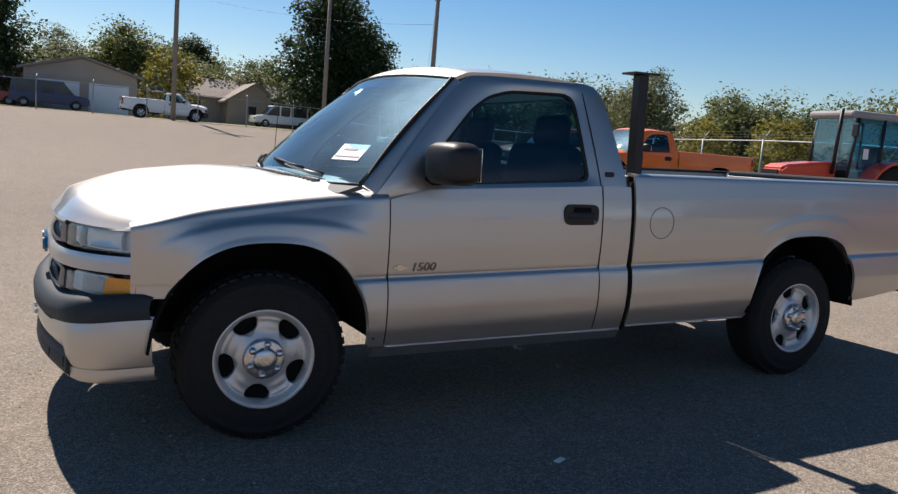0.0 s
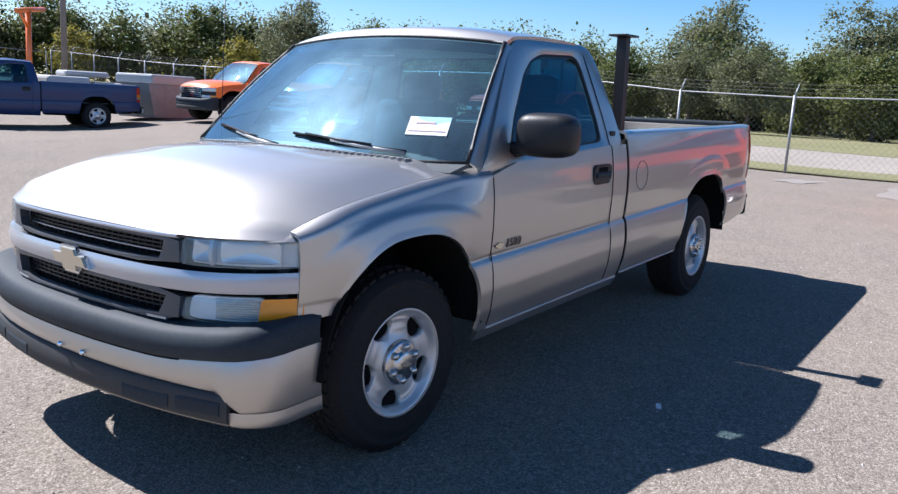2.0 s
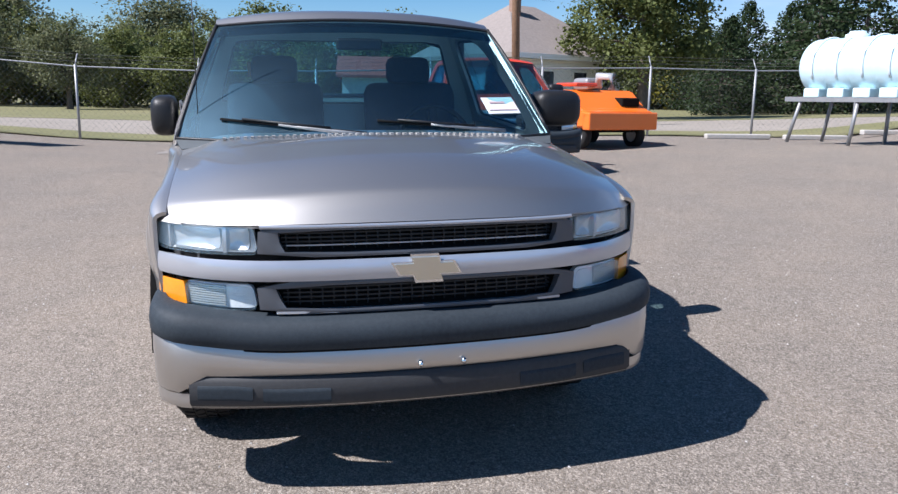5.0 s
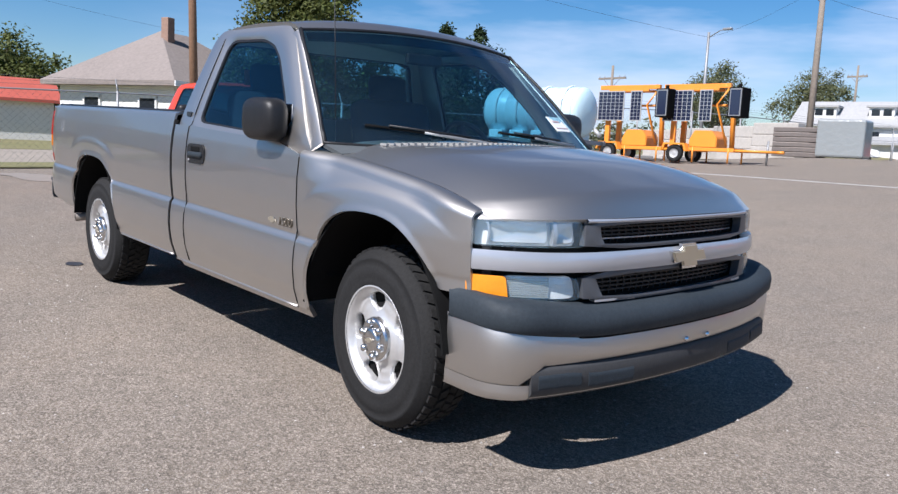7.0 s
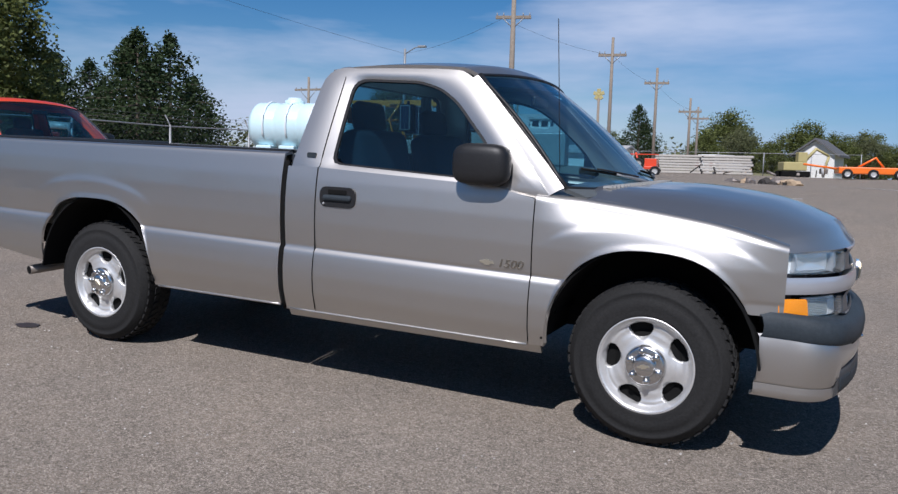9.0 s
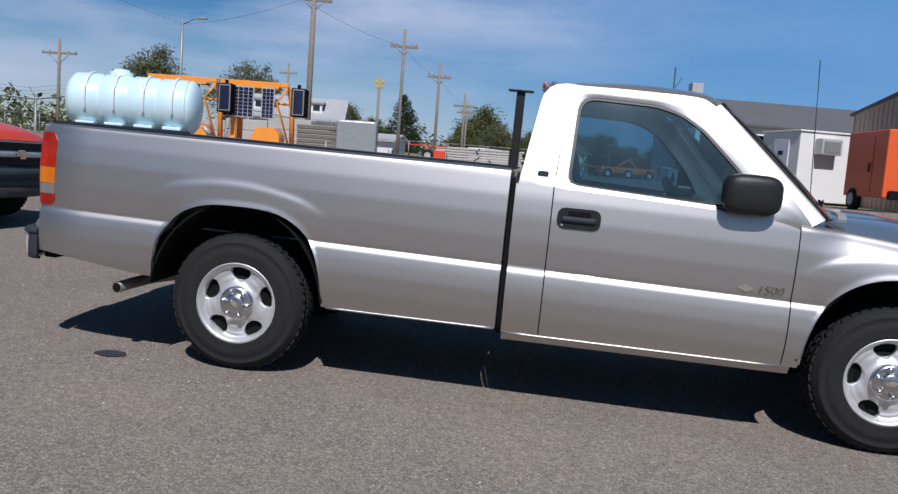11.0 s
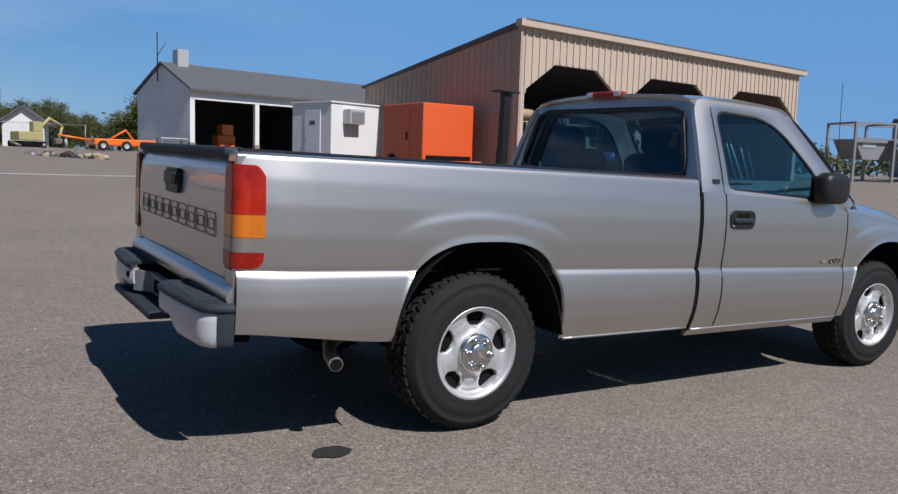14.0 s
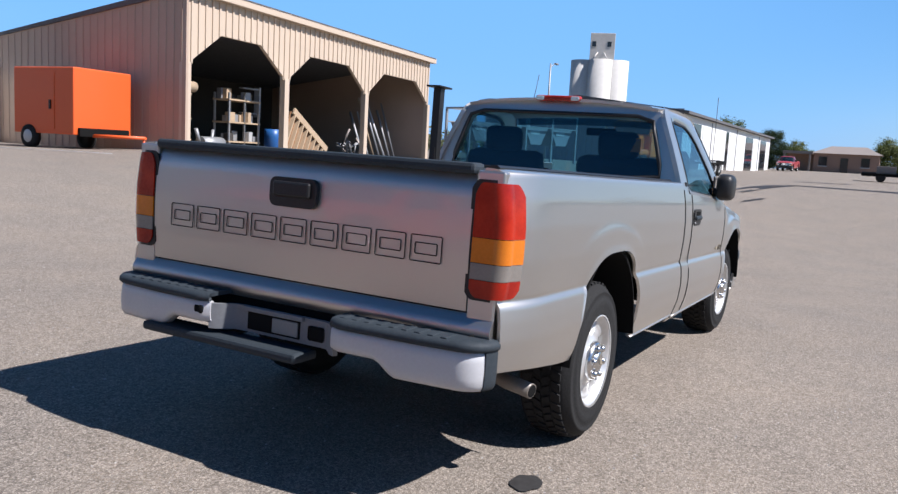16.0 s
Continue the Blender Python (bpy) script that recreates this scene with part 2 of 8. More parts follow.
M["lens"] = material("clear_lamp_lens", (0.56, 0.60, 0.60), 0.14, 0.3, 0.7, grain=0.2, grain_scale=55, blotch=0.3, blotch_scale=9, color2=(0.36, 0.39, 0.41))
M["amber"] = material("amber_lens", (0.95, 0.31, 0.012), 0.18, 0.0, 0.8, grain=0.15, grain_scale=90, blotch=0.2, blotch_scale=12)
M["tail_red"] = material("red_lens", (0.42, 0.022, 0.006), 0.25, 0.0, 0.12, spec=0.25, grain=0.15, grain_scale=90, blotch=0.85, blotch_scale=9, color2=(0.17, 0.004, 0.003))
M["tail_amber"] = material("deep_amber_lens", (0.62, 0.17, 0.008), 0.2, 0.0, 0.4, spec=0.3, grain=0.15, grain_scale=90, blotch=0.3, blotch_scale=12)
M["lens_dark"] = material("smoked_lamp_lens", (0.46, 0.50, 0.50), 0.15, 0.3, 0.6, grain=0.2, grain_scale=80)
M["tail_grey"] = material("reverse_lens", (0.20, 0.18, 0.16), 0.25, 0.0, 0.4, grain=0.2, grain_scale=90)
M["glass"] = glass("tinted_glass", (0.27, 0.47, 0.56), 1.65, 0.02)
M["glass_light"] = glass("light_glass", (0.46, 0.80, 0.93), 1.85, 0.06)
M["shade_glass"] = glass("sun_strip_glass", (0.10, 0.20, 0.26), 1.1, 0.0)
M["lamp_glass"] = glass("lamp_cover", (0.97, 0.98, 0.98), 1.5, 0.12)
M["reflector"] = material("lamp_reflector_bowl", (0.93, 0.95, 0.95), 0.4, 0.1, blotch=0.4, blotch_scale=22, color2=(0.6, 0.64, 0.66), bump=0.12, bump_scale=40)
M["cup"] = material("bright_reflector", (0.85, 0.87, 0.88), 0.22, 0.6, blotch=0.3, blotch_scale=30, color2=(0.6, 0.63, 0.65))
M["grille_grey"] = material("satin_grey_surround", (0.085, 0.09, 0.10), 0.45, 0.1, 0.2, blotch=0.3, blotch_scale=6)
M["seat"] = material("grey_seat_cloth", (0.028, 0.036, 0.048), 0.9, grain=0.3, grain_scale=150, blotch=0.3, bump=0.2, bump_scale=300)
M["dash"] = material("dark_grey_dash", (0.075, 0.085, 0.09), 0.7, grain=0.15, blotch=0.2)
M["paper"] = material("paper_sticker", (0.8, 0.8, 0.78), 0.7, blotch=0.15, blotch_scale=20)
M["print"] = material("faded_print", (0.5, 0.36, 0.36), 0.7, blotch=0.2)
M["bed"] = material("worn_bed_liner", (0.30, 0.30, 0.29), 0.6, grain=0.2, blotch=0.5, blotch_scale=3, color2=(0.15, 0.15, 0.15))
M["steel"] = material("galvanised_steel", (0.30, 0.305, 0.31), 0.5, 0.4, grain=0.15, blotch=0.35, blotch_scale=4)
M["rust"] = material("rusty_pipe", (0.22, 0.19, 0.17), 0.55, 0.5, grain=0.3, grain_scale=40, blotch=0.5, blotch_scale=6)
M["bumper_worn"] = material("worn_pale_bumper_paint", (0.50, 0.50, 0.51), 0.42, 0.0, 0.2, blotch=0.35, blotch_scale=5, color2=(0.40, 0.40, 0.41), grain=0.1, grain_scale=80)
# darker copy of the bumper paint: shade of the recessed centre put into colour
M["bumper_shade"] = material("shaded_grey_bumper_paint", (0.17, 0.175, 0.185), 0.6, blotch=0.4, blotch_scale=7, color2=(0.11, 0.115, 0.12), grain=0.15, grain_scale=60)
M["exhaust"] = material("dull_exhaust_steel", (0.20, 0.18, 0.16), 0.5, 0.35, blotch=0.5, blotch_scale=14, color2=(0.22, 0.17, 0.13), grain=0.2, grain_scale=60)
M["badge_metal"] = material("dull_badge_metal", (0.20, 0.175, 0.14), 0.4, 0.6, blotch=0.3, blotch_scale=20)
M["grey_plate"] = material("grey_plate", (0.20, 0.21, 0.21), 0.5, blotch=0.3, blotch_scale=12, grain=0.1)
M["stain"] = material("oil_stain", (0.035, 0.033, 0.032), 0.5, grain=0.4, grain_scale=40, blotch=0.4, blotch_scale=6)
M["line"] = material("worn_line_paint", (0.42, 0.41, 0.4), 0.8, grain=0.5, grain_scale=20, blotch=0.7, blotch_scale=2.0, color2=(0.19, 0.18, 0.175))
M["patch"] = material("pale_worn_asphalt", (0.245, 0.215, 0.185), 0.85, grain=0.5, grain_scale=40, blotch=0.5, blotch_scale=0.9, color2=(0.19, 0.18, 0.175), bump=0.4)


# ---- mesh helpers ----
def link_mesh(name, bm, mat, smooth=False):
    me = bpy.data.meshes.new(name)
    bm.normal_update()
    bm.to_mesh(me)
    bm.free()
    for m in (mat if isinstance(mat, (list, tuple)) else [mat]):
        me.materials.append(m)
    if smooth:
        for p in me.polygons:
            p.use_smooth = True
    return me


def part(name, bm, mat, parent, label="", smooth=False, at=None):
    """Links a bmesh as one mesh object under a thing or a part."""
    ob = new(name, link_mesh(name, bm, mat, smooth))
    ob.parent = parent
    if at is not None:
        ob.matrix_basis = at
    if label:
        ob["label"] = label
    return ob


def thing(name, label, category, m=None, group="", kind=""):
    ob = new(name)
    ob.empty_display_size = 0.2
    if m is not None:
        ob.matrix_basis = m
    return tagged(ob, label, category, group, kind)


def solid(name, bm, mat, label, category, m=None, group="", kind="", smooth=False):
    """A thing that is one mesh."""
    ob = new(name, link_mesh(name, bm, mat, smooth))
    if m is not None:
        ob.matrix_basis = m
    return tagged(ob, label, category, group, kind)


def box(bm, x0, x1, y0, y1, z0, z1, bevel=0.0, m=None, mi=0):
    """A box, with chamfered edges where bevel is given."""
    r = bmesh.ops.create_cube(bm, size=1.0)
    vs = r["verts"]
    for v in vs:
        v.co = Vector((x0 + (v.co.x + 0.5) * (x1 - x0), y0 + (v.co.y + 0.5) * (y1 - y0), z0 + (v.co.z + 0.5) * (z1 - z0)))
    fs = {f for v in vs for f in v.link_faces}
    if bevel:
        es = list({e for v in vs for e in v.link_edges})
        out = bmesh.ops.bevel(bm, geom=es, offset=bevel, segments=2, affect="EDGES", profile=0.5)
        fs = set(out["faces"]) | {f for f in fs if f.is_valid}
        vs = list({v for f in fs for v in f.verts})
    for f in fs:
        f.material_index = mi
    if m is not None:
        bmesh.ops.transform(bm, matrix=m, verts=vs)
    return vs


def boxes(*specs, bevel=0.0):
    bm = bmesh.new()
    for s in specs:
        box(bm, *s, bevel=bevel)
    return bm


def tube(bm, pts, radius, seg=8, closed=False, caps=True, mi=0):
    """A round bar along a line of points; radius may be a list."""
    pts = [Vector(p) for p in pts]
    n = len(pts)
    rings = []
    for i, p in enumerate(pts):
        a = pts[i - 1] if (i > 0 or closed) else p
        b = pts[(i + 1) % n] if (i < n - 1 or closed) else p
        d = (b - a).normalized()
        u = d.orthogonal().normalized() if abs(d.z) > 0.9 else d.cross(Vector((0, 0, 1))).normalized()
        w = d.cross(u)
        r = radius[i] if isinstance(radius, (list, tuple)) else radius
        rings.append([bm.verts.new(p + (u * math.cos(2 * math.pi * k / seg) + w * math.sin(2 * math.pi * k / seg)) * r) for k in range(seg)])
    for i in range(n if closed else n - 1):
        a, b = rings[i], rings[(i + 1) % n]
        for k in range(seg):
            f = bm.faces.new((a[k], a[(k + 1) % seg], b[(k + 1) % seg], b[k]))
            f.material_index = mi
            f.smooth = True
    if caps and not closed:
        bm.faces.new(rings[0][::-1]).material_index = mi
        bm.faces.new(rings[-1]).material_index = mi
    return bm


def bars(*lines, seg=8):
    bm = bmesh.new()
    for pts, r in lines:
        tube(bm, pts, r, seg)
    return bm


def grid(fn, nu, nv, mask=None, thick=0.0, out=None):
    """A sheet of quads from fn(u, v), u and v from 0 to 1; thick gives it a back and edges."""
    bm = bmesh.new()
    g = [[bm.verts.new(fn(i / nu, j / nv)) for j in range(nv + 1)] for i in range(nu + 1)]
    for i in range(nu):
        for j in range(nv):
            q = (g[i][j], g[i + 1][j], g[i + 1][j + 1], g[i][j + 1])
            if mask and not mask((i + 0.5) / nu, (j + 0.5) / nv):
                continue
            f = bm.faces.new(q)
            f.smooth = True
    loose = [v for v in bm.verts if not v.link_faces]
    bmesh.ops.delete(bm, geom=loose, context="VERTS")
    bmesh.ops.remove_doubles(bm, verts=bm.verts, dist=0.0004)
    if out:
        facing(bm, out)
    if thick:
        thicken(bm, thick)
    return bm


def facing(bm, d):
    """Turns all faces of a sheet so that it faces the way d."""
    bm.normal_update()
    n = Vector((0, 0, 0))
    for f in bm.faces:
        n += f.normal * f.calc_area()
    if n.dot(Vector(d)) < 0:
        bmesh.ops.reverse_faces(bm, faces=bm.faces[:])
    return bm


def thicken(bm, t):
    """Turns a sheet into a plate t thick, inwards from its face."""
    bm.normal_update()
    rim = [e for e in bm.edges if len(e.link_faces) == 1]
    old = bm.faces[:]
    back = {v: bm.verts.new(v.co - v.normal * t) for v in bm.verts[:]}
    for f in old:
        n = bm.faces.new([back[v] for v in reversed(f.verts)])
        n.smooth = f.smooth
    for e in rim:
        f = e.link_faces[0]
        l = [l for l in f.loops if l.edge == e][0]
        a, b = l.vert, l.link_loop_next.vert
        bm.faces.new((b, a, back[a], back[b]))
        e.smooth = False
    for e in rim:
        k = bm.edges.get((back[e.verts[0]], back[e.verts[1]]))
        if k:
            k.smooth = False


def prism(bm, poly, axis, a, b, mi=0):
    """A flat outline (list of 2D points) pushed along an axis from a to b."""
    def p3(p, h):
        return {"x": (h, p[0], p[1]), "y": (p[0], h, p[1]), "z": (p[0], p[1], h)}[axis]
    lo = [bm.verts.new(p3(p, a)) for p in poly]
    hi = [bm.verts.new(p3(p, b)) for p in poly]
    n = len(poly)
    fs = [bm.faces.new(lo[::-1]), bm.faces.new(hi)] + [bm.faces.new((lo[i], lo[(i + 1) % n], hi[(i + 1) % n], hi[i])) for i in range(n)]
    for f in fs:
        f.material_index = mi
    bmesh.ops.recalc_face_normals(bm, faces=fs)
    return bm


def lathe(bm, prof, seg, mi=0, axis="y"):
    """Turns a profile of (radius, height) round an axis."""
    rings = []
    for r, h in prof:
        ring = []
        for k in range(seg):
            a = 2 * math.pi * k / seg
            c, s = r * math.cos(a), r * math.sin(a)
            ring.append(bm.verts.new((c, h, s) if axis == "y" else (c, s, h)))
        rings.append(ring)
    for a, b in zip(rings, rings[1:]):
        for k in range(seg):
            f = bm.faces.new((a[k], b[k], b[(k + 1) % seg], a[(k + 1) % seg]))
            f.smooth = True
            f.material_index = mi
    return rings


def smooth01(a, b, x):
    t = min(1.0, max(0.0, (x - a) / (b - a)))
    return t * t * (3 - 2 * t)


def lerp(a, b, t):
    return a + (b - a) * t


def table(pts, x):
    """Smooth run through (x, y) knots."""
    if x <= pts[0][0]:
        return pts[0][1]
    for (x0, y0), (x1, y1) in zip(pts, pts[1:]):
        if x <= x1:
            return lerp(y0, y1, (x - x0) / (x1 - x0))
    return pts[-1][1]


def soft_edge(pts, x):
    """The run with its knots a little rounded."""
    return sum(table(pts, max(0.0, x + d * 0.0025)) for d in range(-3, 4)) / 7


def soft_table(pts, x):
    """The same with its knots rounded."""
    return sum(table(pts, x + d * 0.025) for d in range(-4, 5)) / 9


def star(poly, c, a):
    """Where the ray from c at angle a leaves an outline."""
    d = (math.cos(a), math.sin(a))
    best = 0.0
    n = len(poly)
    for i in range(n):
        (x0, y0), (x1, y1) = poly[i], poly[(i + 1) % n]
        ex, ey = x1 - x0, y1 - y0
        den = d[0] * ey - d[1] * ex
        if abs(den) < 1e-9:
            continue
        t = ((x0 - c[0]) * ey - (y0 - c[1]) * ex) / den
        s = ((x0 - c[0]) * d[1] - (y0 - c[1]) * d[0]) / den
        if t > 0 and -1e-6 <= s <= 1 + 1e-6:
            best = max(best, t)
    return (c[0] + d[0] * best, c[1] + d[1] * best)


def rounded(poly, r, n=4):
    """An outline with its corners rounded."""
    out = []
    k = len(poly)
    for i in range(k):
        p, a, b = Vector(poly[i]), Vector(poly[i - 1]), Vector(poly[(i + 1) % k])
        da, db = (a - p), (b - p)
        ra, rb = min(r, da.length * 0.45), min(r, db.length * 0.45)
        p0, p1 = p + da.normalized() * ra, p + db.normalized() * rb
        for j in range(n + 1):
            t = j / n
            out.append(tuple(p0 * (1 - t) ** 2 + p * 2 * t * (1 - t) + p1 * t * t))
    return out


def text_mesh(txt, size, depth):
    """Letters as a mesh, in the xy plane, from the built-in font."""
    cu = bpy.data.curves.new("letters", "FONT")
    cu.body, cu.size, cu.extrude = txt, size, depth
    cu.align_x, cu.align_y = "CENTER", "CENTER"
    ob = bpy.data.objects.new("letters", cu)
    scene.collection.objects.link(ob)
    dg = bpy.context.evaluated_depsgraph_get()
    me = bpy.data.meshes.new_from_object(ob.evaluated_get(dg))
    bpy.data.objects.remove(ob)
    bm = bmesh.new()
    bm.from_mesh(me)
    return bm


# ---- pickup trucks: x runs from nose (-) to tail (+), z = 0 under the tyres ----
AXLE = 1.689
HUB_Z = 0.378


def arch_low(x, base):
    """Lower edge of a body side, with the two wheel openings."""
    z = base
    for xc, a, b, p, q in ((-AXLE, 0.465, 0.52, 2.5, 2.3), (AXLE, 0.475, 0.53, 2.9, 2.7)):
        d = abs(x - xc) / a
        if d < 1:
            z = max(z, HUB_Z + b * (1 - d ** p) ** (1 / q))
    return z


def crease(x):
    return 0.729 + 0.0157 * (x + 1.14)


def side_y(x, z):
    """Half width of the body at a place along it and a height."""
    zc = crease(x)
    if z >= zc:
        k = (z - zc)
        y = soft_edge(((0, 0.9355), (0.005, 0.9385), (0.010, 0.9412), (0.025, 0.943), (0.06, 0.946), (0.14, 0.952), (0.26, 0.951), (0.36, 0.941), (0.46, 0.922), (0.52, 0.905)), k)
    else:
        k = zc - z
        y = soft_edge(((0, 0.9355), (0.005, 0.945), (0.022, 0.9535), (0.07, 0.960), (0.14, 0.9635), (0.24, 0.953), (0.33, 0.925), (0.42, 0.885)), k)
    for xc, zt in ((-AXLE, 1.0), (AXLE, 1.04)):
        d = abs(x - xc)
        if d < 0.66:
            # the brow pressed into the panel over each wheel
            ze = zt - 0.35 * (x - xc - 0.06) ** 2 - 0.9 * max(0.0, d - 0.3) ** 2
            y += (0.009 if xc < 0 else 0.0075) * smooth01(ze + 0.006, ze - (0.026 if xc < 0 else 0.034), z) * smooth01(0.54, 0.26, d) * smooth01(zc - 0.02, zc + 0.09, z)
            # rolled lip of the opening
            y += 0.006 * smooth01(0.03, 0.0, z - arch_low(x, 0.2)) * smooth01(0.475, 0.44, d)
    if x < -1.16:
        # the wing rolls over gently towards the hood
        zt = 1.085 - 0.142 * max(0.0, -1.15 - x) ** 1.2
        y -= 0.036 * min(1.4, max(0.0, (z - zt + 0.17) / 0.17)) ** 2 * smooth01(-1.16, -1.4, x) * smooth01(-2.2, -1.9, x)
    if x < -1.85 and z < zc:
        # no ledge ahead of the front wheels
        y = lerp(y, 0.938, smooth01(-1.85, -2.05, x))
    if x < -1.9:
        y -= 0.115 * ((-1.9 - x) / 0.5) ** 2
    if x > 2.55:
        y -= 0.055 * ((x - 2.55) / 0.3) ** 2
    return y


def upper_y(x, z):
    """Half width of the cab above the sills."""
    k = max(0.0, (z - 1.15) / 0.55)
    return lerp(0.917, 0.712, k ** 1.15)


def side_sheet(x0, x1, lo, hi, nx, sgn, cap=None, rows=0, thick=0.014):
    """A body side panel between two edges, in columns; cap rolls its top edge inwards."""
    rows = rows or (58 if nx > 20 else 26)
    xs = {round(lerp(x0, x1, i / nx), 4) for i in range(nx + 1)}
    for xc, a in ((-AXLE, 0.465), (AXLE, 0.475)):
        # closer columns where the wheel openings run steeply
        arc = {round(xc + a * math.cos(math.pi * i / 64), 4) for i in range(65)} | {round(xc - a * 0.9995, 4), round(xc + a * 0.9995, 4)}
        arc = {x for x in arc if x0 < x < x1}
        if arc:
            xs = {x for x in xs if abs(x - xc) > a + 0.002 or x in (x0, x1)} | arc
    xs = sorted(xs)
    bm = bmesh.new()
    cols = []
    for x in xs:
        a, b, zc = lo(x), hi(x), crease(x)
        zs = []
        for j in range(rows + 1):
            s = j / rows
            if s < 0.26:
                z = lerp(a, zc - 0.05, s / 0.26)
            elif s < 0.46:
                z = lerp(zc - 0.05, zc + 0.03, (s - 0.26) / 0.20)
            else:
                z = lerp(zc + 0.03, b, (s - 0.46) / 0.54)
            zs.append(min(b, max(a, z)))
        col = [Vector((x, sgn * side_y(x, z), z)) for z in zs]
        if cap:
            y0, (y1, z1) = side_y(x, b), cap(x)
            for k in range(1, 7):
                a2 = k / 6 * math.pi / 2
                col.append(Vector((x, sgn * lerp(y1, y0, math.cos(a2)), b + (z1 - b) * math.sin(a2))))
        cols.append([bm.verts.new(p) for p in col])
    for c, d in zip(cols, cols[1:]):
        for j in range(len(c) - 1):
            q = (c[j], d[j], d[j + 1], c[j + 1]) if sgn < 0 else (c[j], c[j + 1], d[j + 1], d[j])
            f = bm.faces.new(q)
            f.smooth = True
    bmesh.ops.remove_doubles(bm, verts=bm.verts, dist=0.0015)
    bmesh.ops.dissolve_degenerate(bm, edges=bm.edges, dist=0.0008)
    thicken(bm, thick)
    return bm


def nose_x(y, z=0.8):
    """Plan curve of the front face."""
    a = min(1.0, abs(y) / 0.9)
    return -2.505 + 0.06 * a ** 2 + 0.235 * a ** 5


def face_strip(y0, y1, z0, z1, off, ny=10, nz=3, depth=0.05, lean=0.06, wrap=None):
    """A piece of the front face, bent along its plan curve, with depth."""
    f = wrap or nose_x

    def fn(u, v):
        y, z = lerp(y0, y1, u), lerp(z0, z1, v)
        bulge = 0.008 * math.sin(math.pi * v) ** 0.7
        return (f(y) + (z - 0.66) * lean - off - bulge, y, z)
    bm = grid(fn, ny, nz)
    bm.normal_update()
    bm.faces.ensure_lookup_table()
    if bm.faces[0].normal.x > 0:
        bmesh.ops.reverse_faces(bm, faces=bm.faces[:])
    thicken(bm, depth)
    return bm


def frame_ring(outer, inner, c, to3, n=64, rings=4, thick=0.03, out=(0, 0, 1)):
    """A frame between two outlines, laid onto a curved wall by to3(a, b)."""
    bm = bmesh.new()
    loops = []
    for k in range(rings + 1):
        s = k / rings
        loop = []
        for i in range(n):
            a = 2 * math.pi * i / n
            p, q = star(outer, c, a), star(inner, c, a)
            loop.append(bm.verts.new(to3(lerp(q[0], p[0], s), lerp(q[1], p[1], s), s)))
        loops.append(loop)
    for a, b in zip(loops, loops[1:]):
        for i in range(n):
            f = bm.faces.new((a[i], a[(i + 1) % n], b[(i + 1) % n], b[i]))
            f.smooth = True
    facing(bm, out)
    thicken(bm, thick)
    return bm


def pane(inner, c, to3, n=64):
    bm = bmesh.new()
    mid = bm.verts.new(to3(c[0], c[1], 0))
    loops = []
    for s in (0.5, 1.0):
        loops.append([])
        for i in range(n):
            q = star(inner, c, 2 * math.pi * i / n)
            loops[-1].append(bm.verts.new(to3(lerp(c[0], q[0], s), lerp(c[1], q[1], s), 0)))
    for i in range(n):
        bm.faces.new((mid, loops[0][i], loops[0][(i + 1) % n])).smooth = True
        bm.faces.new((loops[0][i], loops[1][i], loops[1][(i + 1) % n], loops[0][(i + 1) % n])).smooth = True
    return bm


WHEEL_MESH = {}


